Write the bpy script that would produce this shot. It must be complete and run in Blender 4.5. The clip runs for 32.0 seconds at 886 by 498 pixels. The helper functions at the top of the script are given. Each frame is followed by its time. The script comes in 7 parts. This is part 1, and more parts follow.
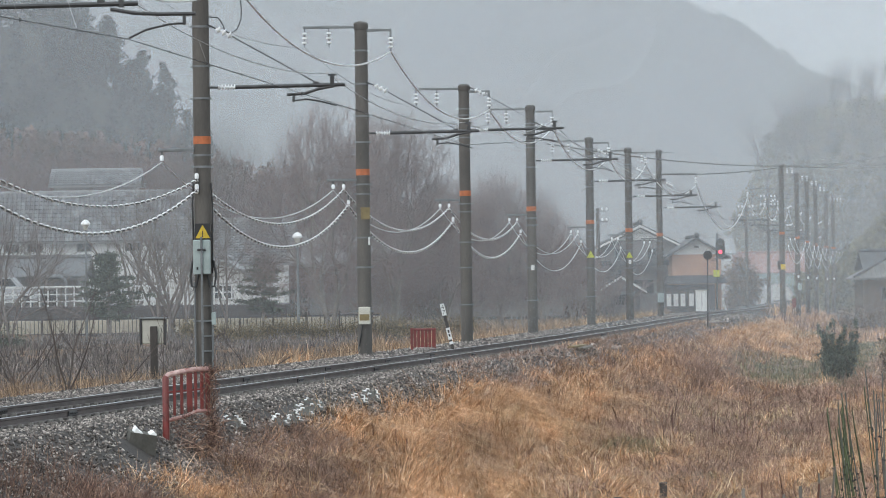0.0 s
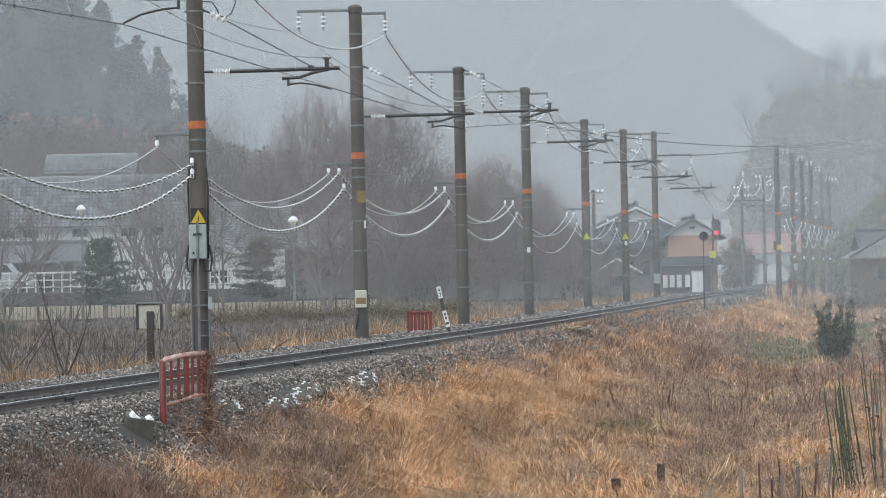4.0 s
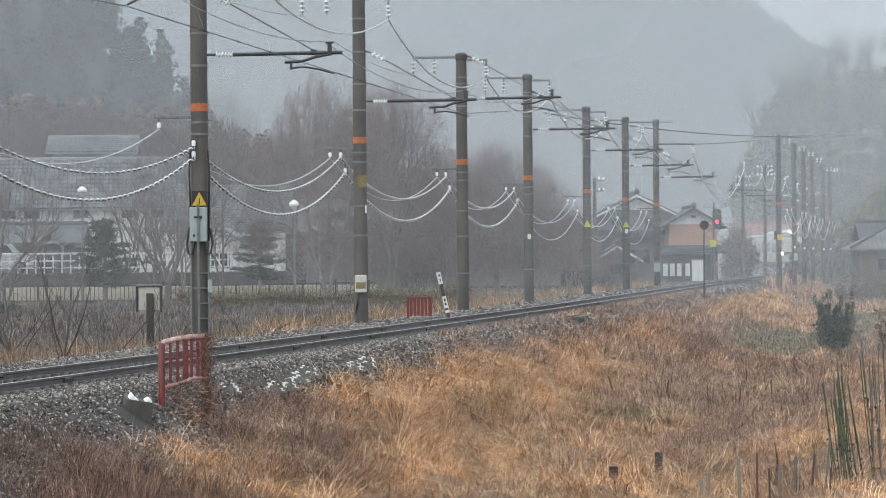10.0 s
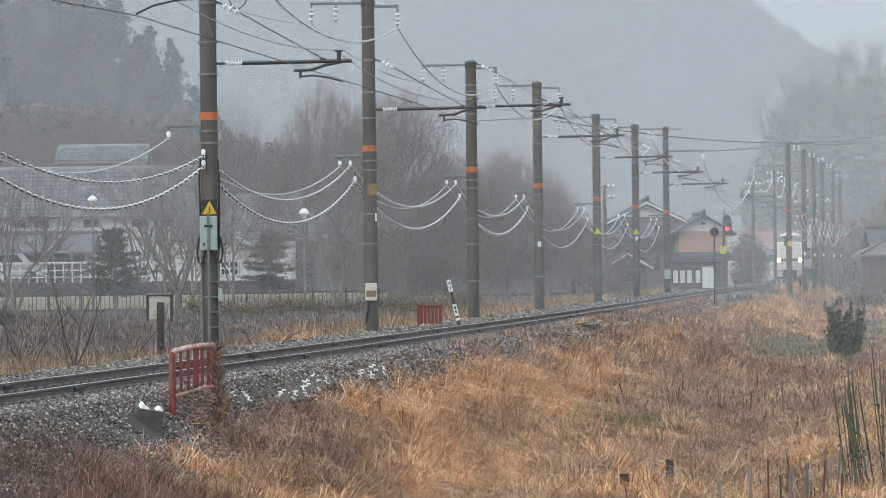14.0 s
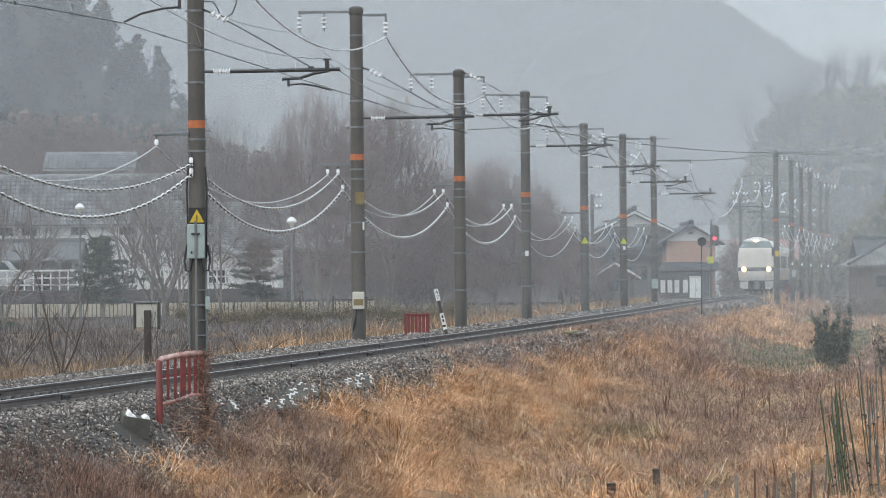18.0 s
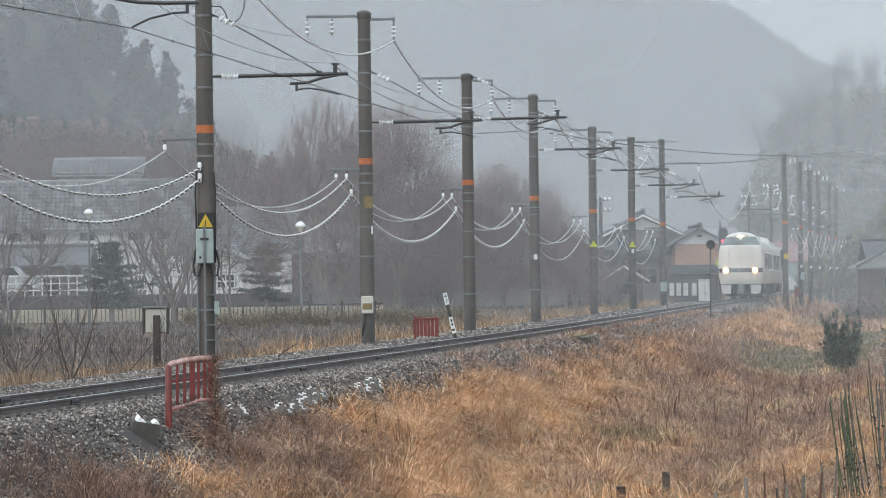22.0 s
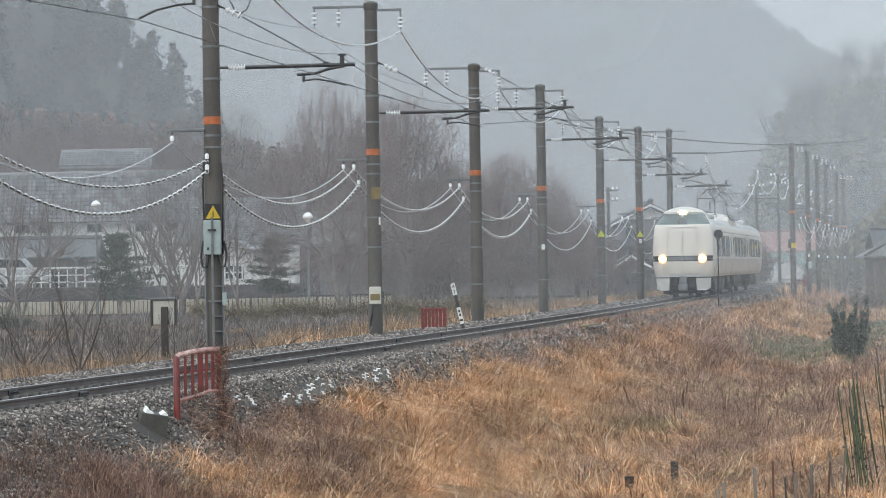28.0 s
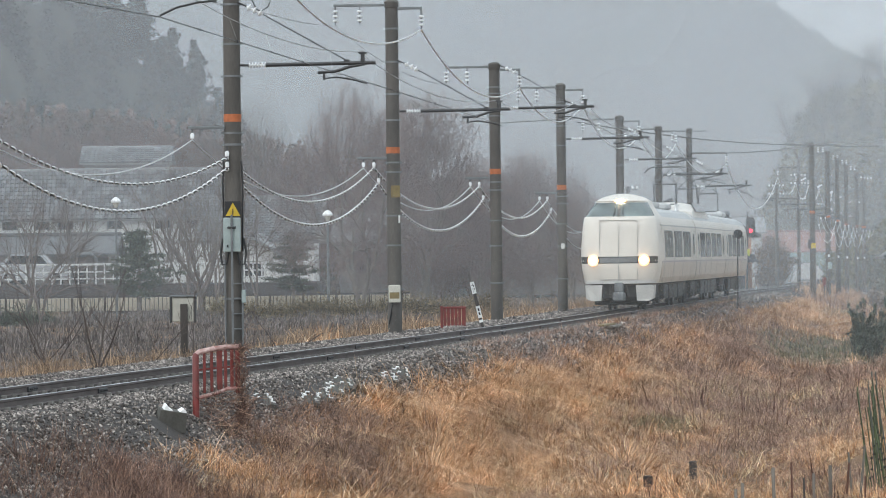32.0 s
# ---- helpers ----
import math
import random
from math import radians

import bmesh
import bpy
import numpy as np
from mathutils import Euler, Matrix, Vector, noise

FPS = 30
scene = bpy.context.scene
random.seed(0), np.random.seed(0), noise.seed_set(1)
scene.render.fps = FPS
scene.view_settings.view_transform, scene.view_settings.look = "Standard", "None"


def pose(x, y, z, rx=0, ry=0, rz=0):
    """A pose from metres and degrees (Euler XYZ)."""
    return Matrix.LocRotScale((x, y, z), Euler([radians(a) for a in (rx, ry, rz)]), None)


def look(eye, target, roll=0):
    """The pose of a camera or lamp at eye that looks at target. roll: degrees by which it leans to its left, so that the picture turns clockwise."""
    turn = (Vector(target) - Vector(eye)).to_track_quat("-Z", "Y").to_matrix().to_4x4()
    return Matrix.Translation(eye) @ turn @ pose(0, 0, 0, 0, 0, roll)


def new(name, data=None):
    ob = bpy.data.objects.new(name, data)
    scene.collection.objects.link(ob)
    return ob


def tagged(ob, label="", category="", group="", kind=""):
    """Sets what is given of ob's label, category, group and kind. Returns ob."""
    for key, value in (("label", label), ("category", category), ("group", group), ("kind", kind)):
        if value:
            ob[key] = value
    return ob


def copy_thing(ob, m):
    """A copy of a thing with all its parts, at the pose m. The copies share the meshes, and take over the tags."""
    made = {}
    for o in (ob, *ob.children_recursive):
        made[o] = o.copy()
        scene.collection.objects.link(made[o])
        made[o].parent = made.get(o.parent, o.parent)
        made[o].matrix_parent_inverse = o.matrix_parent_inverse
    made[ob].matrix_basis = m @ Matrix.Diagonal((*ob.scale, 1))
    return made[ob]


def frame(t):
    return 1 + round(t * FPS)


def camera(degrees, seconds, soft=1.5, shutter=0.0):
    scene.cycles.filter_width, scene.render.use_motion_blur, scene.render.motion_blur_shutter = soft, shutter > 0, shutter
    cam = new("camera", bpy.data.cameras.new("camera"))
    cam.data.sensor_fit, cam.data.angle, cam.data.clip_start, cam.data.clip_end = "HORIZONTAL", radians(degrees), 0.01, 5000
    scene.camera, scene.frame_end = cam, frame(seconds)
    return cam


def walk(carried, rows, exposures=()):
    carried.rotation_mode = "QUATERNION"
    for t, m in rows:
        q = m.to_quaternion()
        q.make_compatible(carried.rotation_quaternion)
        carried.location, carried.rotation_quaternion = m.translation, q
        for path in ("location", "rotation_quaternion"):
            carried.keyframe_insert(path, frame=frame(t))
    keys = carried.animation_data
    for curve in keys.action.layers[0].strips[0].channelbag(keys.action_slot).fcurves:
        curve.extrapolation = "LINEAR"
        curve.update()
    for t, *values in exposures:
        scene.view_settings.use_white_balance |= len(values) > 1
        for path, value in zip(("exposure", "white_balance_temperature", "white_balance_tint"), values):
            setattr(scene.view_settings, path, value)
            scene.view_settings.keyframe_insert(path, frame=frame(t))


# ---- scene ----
# ---------------------------------------------------------------- camera
# A long lens on a tripod beside the line; it only pans, tilts and leans a little.
# World: x right, y ahead, z up; z = 0 is the rail head of the straight by the gate.
EYE = 2.15
cam = camera(12.78, 32.0, soft=0.95)
ROWS = [  # seconds, yaw, pitch, lean in degrees
    (0.0, -0.000, 0.401, -0.79),
    (0.5, 0.063, 0.396, -0.95),
    (1.0, 0.098, 0.415, -1.05),
    (1.5, 0.052, 0.360, -1.11),
    (2.0, 0.048, 0.269, -1.14),
    (2.5, 0.058, 0.198, -1.22),
    (3.0, 0.057, 0.162, -1.17),
    (3.5, -0.007, 0.143, -1.17),
    (5.5, -0.118, 0.197, -1.26),
    (6.0, -0.094, 0.147, -1.28),
    (6.5, -0.053, 0.133, -1.27),
    (7.0, -0.041, 0.174, -1.16),
    (7.5, -0.059, 0.167, -0.97),
    (8.0, -0.010, 0.114, -0.91),
    (8.5, 0.016, 0.010, -0.84),
    (9.0, -0.034, -0.091, -0.78),
    (9.5, -0.092, -0.106, -0.57),
    (10.0, -0.045, -0.055, -0.49),
    (10.5, -0.005, 0.042, -0.58),
    (11.0, 0.057, 0.102, -0.57),
    (11.5, 0.066, 0.095, -0.61),
    (12.0, 0.073, 0.113, -0.65),
    (12.5, 0.094, 0.149, -0.56),
    (13.0, 0.130, 0.131, -0.52),
    (13.5, 0.136, 0.093, -0.69),
    (14.0, 0.101, 0.060, -0.71),
    (14.5, 0.054, 0.113, -0.83),
    (16.5, -0.033, 0.223, -0.72),
    (17.0, -0.057, 0.218, -0.70),
    (17.5, -0.121, 0.189, -0.79),
    (18.0, -0.082, 0.187, -0.53),
    (18.5, -0.068, 0.142, -0.49),
    (19.0, -0.069, 0.109, -0.52),
    (19.5, 0.014, 0.124, -0.65),
    (20.0, 0.135, 0.182, -0.60),
    (20.5, 0.169, 0.211, -0.58),
    (21.0, 0.173, 0.224, -0.73),
    (21.5, 0.102, 0.210, -0.75),
    (22.0, 0.044, 0.245, -0.75),
    (22.5, 0.061, 0.298, -0.80),
    (23.0, 0.102, 0.296, -0.79),
    (23.5, 0.162, 0.291, -0.88),
    (24.0, 0.234, 0.306, -0.76),
    (24.5, 0.329, 0.329, -0.60),
    (25.0, 0.320, 0.315, -0.57),
    (25.5, 0.321, 0.264, -0.57),
    (27.5, 0.168, 0.181, -1.02),
    (28.0, 0.156, 0.108, -0.96),
    (28.5, 0.178, 0.037, -0.79),
    (29.0, 0.242, 0.016, -0.70),
    (29.5, 0.297, 0.025, -0.64),
    (30.0, 0.289, 0.088, -0.71),
    (30.5, 0.351, 0.153, -0.67),
    (31.0, 0.371, 0.114, -0.64),
    (31.5, 0.427, 0.075, -0.61),
    (32.0, 0.440, 0.091, -0.67),
]
walk(cam, [(t, pose(0, 0, EYE, 90 + pitch, 0, yaw) @ pose(0, 0, 0, 0, 0, lean)) for t, yaw, pitch, lean in ROWS])

# ---------------------------------------------------------------- light: an overcast, rainy day
world = bpy.data.worlds.new("overcast_sky")
scene.world = world
world.use_nodes = True
wn = world.node_tree
wn.nodes.clear()
sky = wn.nodes.new("ShaderNodeTexSky")
sky.sky_type, sky.sun_disc = "NISHITA", False
sky.sun_elevation, sky.sun_rotation = radians(50), radians(-120)
grey = wn.nodes.new("ShaderNodeRGB")
grey.outputs[0].default_value = (10.3, 11.7, 12.7, 1)
cloud = wn.nodes.new("ShaderNodeMix")
cloud.data_type = "RGBA"
cloud.inputs[0].default_value = 0.9
wn.links.new(sky.outputs[0], cloud.inputs[6])
wn.links.new(grey.outputs[0], cloud.inputs[7])
back = wn.nodes.new("ShaderNodeBackground")
back.inputs[1].default_value = 0.11
wn.links.new(cloud.outputs[2], back.inputs[0])
wo = wn.nodes.new("ShaderNodeOutputWorld")
wn.links.new(back.outputs[0], wo.inputs[0])

sun_data = bpy.data.lights.new("sun", "SUN")
sun_data.energy, sun_data.angle, sun_data.color = 1.5, radians(60), (1.0, 0.97, 0.93)
sun = new("sun", sun_data)
sun.matrix_world = look((-60, -40, 90), (20, 60, 0))
scene.view_settings.exposure = 0.0
scene.cycles.transparent_max_bounces = 24

# ---------------------------------------------------------------- tools
class Geo:
    """Collects simple solids into one mesh."""

    def __init__(self):
        self.v, self.f, self.n = [], [], 0

    def add(self, verts, faces):
        base = self.n
        self.v.extend(tuple(p) for p in verts)
        self.f.extend(tuple(i + base for i in f) for f in faces)
        self.n += len(verts)
        return self

    def box(self, centre, size, m=None, bev=0.0):
        cx, cy, cz = centre
        a, b, c = (s / 2 for s in size)
        if bev <= 0:
            vs = [(x * a, y * b, z * c) for x in (-1, 1) for y in (-1, 1) for z in (-1, 1)]
            fs = [(0, 1, 3, 2), (4, 6, 7, 5), (0, 4, 5, 1), (2, 3, 7, 6), (0, 2, 6, 4), (1, 5, 7, 3)]
        else:
            e = min(bev, a * 0.9, b * 0.9, c * 0.9)
            vs, fs, at = [], [], {}
            for x in (-1, 1):
                for y in (-1, 1):
                    for z in (-1, 1):
                        for ax in range(3):
                            p = [x * (a - e), y * (b - e), z * (c - e)]
                            p[ax] = (x * a, y * b, z * c)[ax]
                            at[(x, y, z, ax)] = len(vs)
                            vs.append(tuple(p))
            for ax in range(3):
                o1, o2 = [i for i in range(3) if i != ax]
                for s in (-1, 1):
                    ring = []
                    for s1, s2 in ((-1, -1), (1, -1), (1, 1), (-1, 1)):
                        k = [0, 0, 0]
                        k[ax], k[o1], k[o2] = s, s1, s2
                        ring.append(at[(*k, ax)])
                    flip = (s > 0) != (ax == 1)
                    fs.append(tuple(ring if flip else ring[::-1]))
            for ax in range(3):
                o1, o2 = [i for i in range(3) if i != ax]
                for s1 in (-1, 1):
                    for s2 in (-1, 1):
                        k0, k1 = [0, 0, 0], [0, 0, 0]
                        k0[ax], k0[o1], k0[o2] = -1, s1, s2
                        k1[ax], k1[o1], k1[o2] = 1, s1, s2
                        fs.append((at[(*k0, o1)], at[(*k1, o1)], at[(*k1, o2)], at[(*k0, o2)]))
            for x in (-1, 1):
                for y in (-1, 1):
                    for z in (-1, 1):
                        fs.append(tuple(at[(x, y, z, i)] for i in range(3)))
        if m is None:
            vs = [(x + cx, y + cy, z + cz) for x, y, z in vs]
        else:
            vs = [tuple(m @ Vector((x + cx, y + cy, z + cz))) for x, y, z in vs]
        return self.add(vs, fs)

    def tube(self, points, radius, sides=8, caps=True):
        """A round bar along points; radius is one number or one for each point."""
        pts = [Vector(p) for p in points]
        rs = [radius] * len(pts) if not hasattr(radius, "__len__") else list(radius)
        vs, fs = [], []
        u = None
        for i, p in enumerate(pts):
            t = (pts[min(i + 1, len(pts) - 1)] - pts[max(i - 1, 0)]).normalized()
            if u is None:
                u = t.orthogonal().normalized()
            else:
                u = (u - t * u.dot(t)).normalized()
            w = t.cross(u)
            for k in range(sides):
                a = 2 * math.pi * k / sides
                vs.append(p + (u * math.cos(a) + w * math.sin(a)) * rs[i])
        for i in range(len(pts) - 1):
            for k in range(sides):
                l = (k + 1) % sides
                fs.append((i * sides + k, i * sides + l, (i + 1) * sides + l, (i + 1) * sides + k))
        if caps:
            fs.append(tuple(reversed(range(sides))))
            fs.append(tuple(range((len(pts) - 1) * sides, len(pts) * sides)))
        return self.add(vs, fs)

    def prism(self, outline, y0, y1, m=None):
        """An outline in x, z drawn out from y0 to y1."""
        n = len(outline)
        vs = [(x, y0, z) for x, z in outline] + [(x, y1, z) for x, z in outline]
        if m is not None:
            vs = [tuple(m @ Vector(p)) for p in vs]
        fs = [tuple(range(n)), tuple(range(2 * n - 1, n - 1, -1))]
        fs += [(i, i + n, (i + 1) % n + n, (i + 1) % n) for i in range(n)]
        return self.add(vs, fs)

    def mesh(self, name, smooth=False):
        me = bpy.data.meshes.new(name)
        me.from_pydata(self.v, [], self.f)
        bm = bmesh.new()
        bm.from_mesh(me)
        bmesh.ops.recalc_face_normals(bm, faces=bm.faces)
        bm.to_mesh(me)
        bm.free()
        if smooth:
            me.polygons.foreach_set("use_smooth", [True] * len(me.polygons))
            me.set_sharp_from_angle(angle=radians(40))
        return me


def part(name, geo, material, parent=None, label="", smooth=False):
    """Links a Geo (or a mesh) as one object, under parent where one is given."""
    me = geo if isinstance(geo, bpy.types.Mesh) else geo.mesh(name, smooth)
    if not me.materials:
        me.materials.append(material)
    ob = new(name, me)
    if parent is not None:
        ob.parent = parent
    if label:
        tagged(ob, label)
    return ob


def thing(name, label, category, group="", kind="", m=None):
    ob = new(name)
    ob.empty_display_size = 0.3
    if m is not None:
        ob.matrix_basis = m
    return tagged(ob, label, category, group, kind)


def raw_mesh(name, verts, faces, material, smooth=False):
    """A mesh from arrays: verts (n, 3), faces (m, 3) or (m, 4)."""
    verts, faces = np.asarray(verts, np.float32), np.asarray(faces, np.int32)
    me = bpy.data.meshes.new(name)
    k = faces.shape[1]
    me.vertices.add(len(verts))
    me.vertices.foreach_set("co", verts.ravel())
    me.loops.add(faces.size)
    me.loops.foreach_set("vertex_index", faces.ravel())
    me.polygons.add(len(faces))
    me.polygons.foreach_set("loop_start", np.arange(len(faces), dtype=np.int32) * k)
    if smooth:
        me.polygons.foreach_set("use_smooth", np.ones(len(faces), bool))
    me.update(calc_edges=True)
    me.validate()
    me.materials.append(material)
    return me


def sagging(p, q, sag, n=14):
    p, q = Vector(p), Vector(q)
    return [p.lerp(q, i / n) - Vector((0, 0, 4 * sag * (i / n) * (1 - i / n))) for i in range(n + 1)]


# ---------------------------------------------------------------- materials
def material(name, colour, rough=0.7, metal=0.0, colour2=None, scale=3.0, fine=40.0, bump=0.1, vary=0.12, bump_scale=None,
             spec=0.5, by_object=0.0, by_island=0.0, stretch=(1, 1, 1), emit=None, power=0.0, thin=0.0):
    m = bpy.data.materials.new(name)
    m.use_nodes = True
    nt = m.node_tree
    b = nt.nodes["Principled BSDF"]
    b.inputs["Roughness"].default_value, b.inputs["Metallic"].default_value = rough, metal
    b.inputs["Specular IOR Level"].default_value = spec
    if thin:
        b.inputs["Subsurface Weight"].default_value = 0.0
    co = nt.nodes.new("ShaderNodeTexCoord")
    mp = nt.nodes.new("ShaderNodeMapping")
    mp.inputs["Scale"].default_value = stretch
    nt.links.new(co.outputs["Object"], mp.inputs[0])

    def noise_node(s, detail):
        n = nt.nodes.new("ShaderNodeTexNoise")
        n.inputs["Scale"].default_value, n.inputs["Detail"].default_value = s, detail
        nt.links.new(mp.outputs[0], n.inputs["Vector"])
        return n

    big, small = noise_node(scale, 4), noise_node(fine, 3)
    ramp = nt.nodes.new("ShaderNodeMapRange")
    ramp.inputs[1].default_value, ramp.inputs[2].default_value = 0.35, 0.65
    nt.links.new(big.outputs[0], ramp.inputs[0])
    mix = nt.nodes.new("ShaderNodeMix")
    mix.data_type = "RGBA"
    c2 = colour2 or tuple(c * (1 - 2 * vary) for c in colour)
    mix.inputs[6].default_value, mix.inputs[7].default_value = (*colour, 1), (*c2, 1)
    nt.links.new(ramp.outputs[0], mix.inputs[0])
    hsv = nt.nodes.new("ShaderNodeHueSaturation")
    nt.links.new(mix.outputs[2], hsv.inputs["Color"])
    val = nt.nodes.new("ShaderNodeMapRange")
    val.inputs[1].default_value, val.inputs[2].default_value = 0.25, 0.75
    val.inputs[3].default_value, val.inputs[4].default_value = 1 - vary, 1 + vary
    nt.links.new(small.outputs[0], val.inputs[0])
    out = val.outputs[0]
    for amount, node, socket in ((by_object, "ShaderNodeObjectInfo", "Random"), (by_island, "ShaderNodeNewGeometry", "Random Per Island")):
        if amount:
            info = nt.nodes.new(node)
            r = nt.nodes.new("ShaderNodeMapRange")
            r.inputs[3].default_value, r.inputs[4].default_value = 1 - amount, 1 + amount
            nt.links.new(info.outputs[socket], r.inputs[0])
            mul = nt.nodes.new("ShaderNodeMath")
            mul.operation = "MULTIPLY"
            nt.links.new(out, mul.inputs[0])
            nt.links.new(r.outputs[0], mul.inputs[1])
            out = mul.outputs[0]
    nt.links.new(out, hsv.inputs["Value"])
    nt.links.new(hsv.outputs[0], b.inputs["Base Color"])
    if bump:
        bp = nt.nodes.new("ShaderNodeBump")
        bp.inputs["Strength"].default_value, bp.inputs["Distance"].default_value = bump, 0.02
        nt.links.new((noise_node(bump_scale, 4) if bump_scale else small).outputs[0], bp.inputs["Height"])
        nt.links.new(bp.outputs[0], b.inputs["Normal"])
    if emit:
        b.inputs["Emission Color"].default_value, b.inputs["Emission Strength"].default_value = (*emit, 1), power
    return m


def pick_colours(m, stops, patches=0.0):
    """Lets each blade or stone of a joined mesh take its own colour out of a few."""
    nt = m.node_tree
    info = nt.nodes.new("ShaderNodeNewGeometry")
    ramp = nt.nodes.new("ShaderNodeValToRGB")
    ramp.color_ramp.interpolation = "LINEAR"
    while len(ramp.color_ramp.elements) < len(stops):
        ramp.color_ramp.elements.new(0.5)
    for e, (p, c) in zip(ramp.color_ramp.elements, stops):
        e.position, e.color = p, (*c, 1)
    nt.links.new(info.outputs["Random Per Island"], ramp.inputs[0])
    hsv = [n for n in nt.nodes if n.bl_idname == "ShaderNodeHueSaturation"][0]
    mix = hsv.inputs["Color"].links[0].from_node
    if patches:
        # drifts of paler and darker growth, about a metre across
        val = hsv.inputs["Value"].links[0].from_socket
        co = nt.nodes.new("ShaderNodeTexCoord")
        n = nt.nodes.new("ShaderNodeTexNoise")
        n.inputs["Scale"].default_value, n.inputs["Detail"].default_value = 0.9, 3
        nt.links.new(co.outputs["Object"], n.inputs["Vector"])
        r = nt.nodes.new("ShaderNodeMapRange")
        r.inputs[1].default_value, r.inputs[2].default_value = 0.36, 0.64
        r.inputs[3].default_value, r.inputs[4].default_value = 1 - patches, 1 + patches * 0.8
        nt.links.new(n.outputs[0], r.inputs[0])
        mul = nt.nodes.new("ShaderNodeMath")
        mul.operation = "MULTIPLY"
        nt.links.new(val, mul.inputs[0])
        nt.links.new(r.outputs[0], mul.inputs[1])
        nt.links.new(mul.outputs[0], hsv.inputs["Value"])
    m2 = nt.nodes.new("ShaderNodeMix")
    m2.data_type = "RGBA"
    m2.inputs[0].default_value = 0.8
    nt.links.new(mix.outputs[2], m2.inputs[6])
    nt.links.new(ramp.outputs[0], m2.inputs[7])
    nt.links.new(m2.outputs[2], hsv.inputs["Color"])
    return m


M_CONCRETE = material("weathered_concrete", (0.115, 0.105, 0.095), 0.8, colour2=(0.07, 0.064, 0.058), scale=1.6, fine=25, bump=0.25, stretch=(1, 1, 0.25))
M_GALV = material("galvanised_steel", (0.20, 0.21, 0.215), 0.5, 0.6, scale=5, fine=60, bump=0.05)
M_DARKSTEEL = material("dark_steel", (0.07, 0.07, 0.072), 0.5, 0.5, scale=6, bump=0.05)
M_ORANGE = material("orange_band_paint", (0.48, 0.14, 0.05), 0.6, scale=8, fine=60, vary=0.15)
M_YELLOW = material("yellow_sign_paint", (0.62, 0.42, 0.03), 0.5, scale=6)
M_YELLOWGREEN = material("fluorescent_yellow_sign", (0.60, 0.62, 0.05), 0.5, scale=6)
M_BLACK = material("black_paint", (0.02, 0.02, 0.022), 0.45, scale=6)
M_WHITEPAINT = material("white_paint", (0.72, 0.72, 0.70), 0.5, scale=4, vary=0.06)
M_PORCELAIN = material("white_porcelain", (0.78, 0.79, 0.80), 0.15, scale=8, vary=0.05, bump=0)
M_BOXGREY = material("pale_green_grey_box", (0.34, 0.40, 0.39), 0.5, scale=4, vary=0.08)
M_RUBBER = material("black_rubber", (0.015, 0.015, 0.016), 0.5, scale=6)
M_CABLE = material("wet_aluminium_cable", (0.62, 0.625, 0.63), 0.35, 0.0, scale=8, bump=0)
# Near-white base colour holds the sky's highlights on the wet strand.
M_GLINTSTRAND = material("wet_strand_glint", (0.85, 0.85, 0.85), 0.3, scale=8, bump=0, vary=0.03)
M_STRAND = material("pale_stranded_wire", (0.34, 0.34, 0.34), 0.5, 0.0, scale=8, bump=0)
M_WIRE = material("dark_copper_wire", (0.06, 0.06, 0.06), 0.45, 0.6, scale=8, bump=0)
M_RAIL = material("rusted_rail_steel", (0.115, 0.094, 0.088), 0.7, 0.0, colour2=(0.075, 0.062, 0.058), scale=1.5, fine=40, bump=0.15)
M_RAILHEAD = material("polished_rail_head", (0.45, 0.45, 0.46), 0.28, 0.9, scale=3, fine=50, bump=0.03)
M_SLEEPER = material("grey_concrete_sleeper", (0.25, 0.235, 0.215), 0.85, scale=3, by_object=0.15)
M_REDPAINT = material("faded_red_gate_paint", (0.20, 0.032, 0.028), 0.3, colour2=(0.13, 0.03, 0.025), scale=5, fine=40, bump=0.1)
# Pale tone is the sky reflected in wet paint, put into the colour.
M_REDSHEEN = material("red_paint_sky_sheen", (0.60, 0.45, 0.42), 0.28, colour2=(0.30, 0.12, 0.10), scale=7, fine=50, bump=0.15)
M_GROUND = material("winter_soil_and_thatch", (0.22, 0.138, 0.085), 0.95, colour2=(0.12, 0.085, 0.06), scale=0.35, fine=9, bump=0.6, vary=0.3, spec=0.2)
M_BALLASTBED = material("ballast_bed", (0.065, 0.057, 0.052), 0.85, colour2=(0.04, 0.035, 0.032), scale=1.2, fine=18, bump=1.0, vary=0.35)
M_STONE = pick_colours(material("ballast_stone", (0.12, 0.11, 0.10), 0.6, scale=2, fine=60, bump=0.3, by_island=0.45, vary=0.2),
                       [(0.0, (0.04, 0.032, 0.028)), (0.45, (0.135, 0.113, 0.10)), (0.8, (0.25, 0.213, 0.19)), (1.0, (0.46, 0.41, 0.365))])

# ---------------------------------------------------------------- the line of the track
KNOT_Y = np.array([-200.0, 0.0, 40.0, 70.0, 100.0, 130.0, 160.8, 193.8, 231.8, 261.1, 291.0, 323.8, 356.0, 394.0, 414.0, 430.0, 446.1, 468.2, 506.2, 566.1], float)
KNOT_X = np.array([-59.0, -18.9, -11.4, -6.45, -1.68, 2.9, 7.25, 11.53, 16.11, 19.63, 23.07, 26.64, 30.53, 34.83, 36.52, 36.81, 35.38, 30.4, 18.73, -4.04], float)


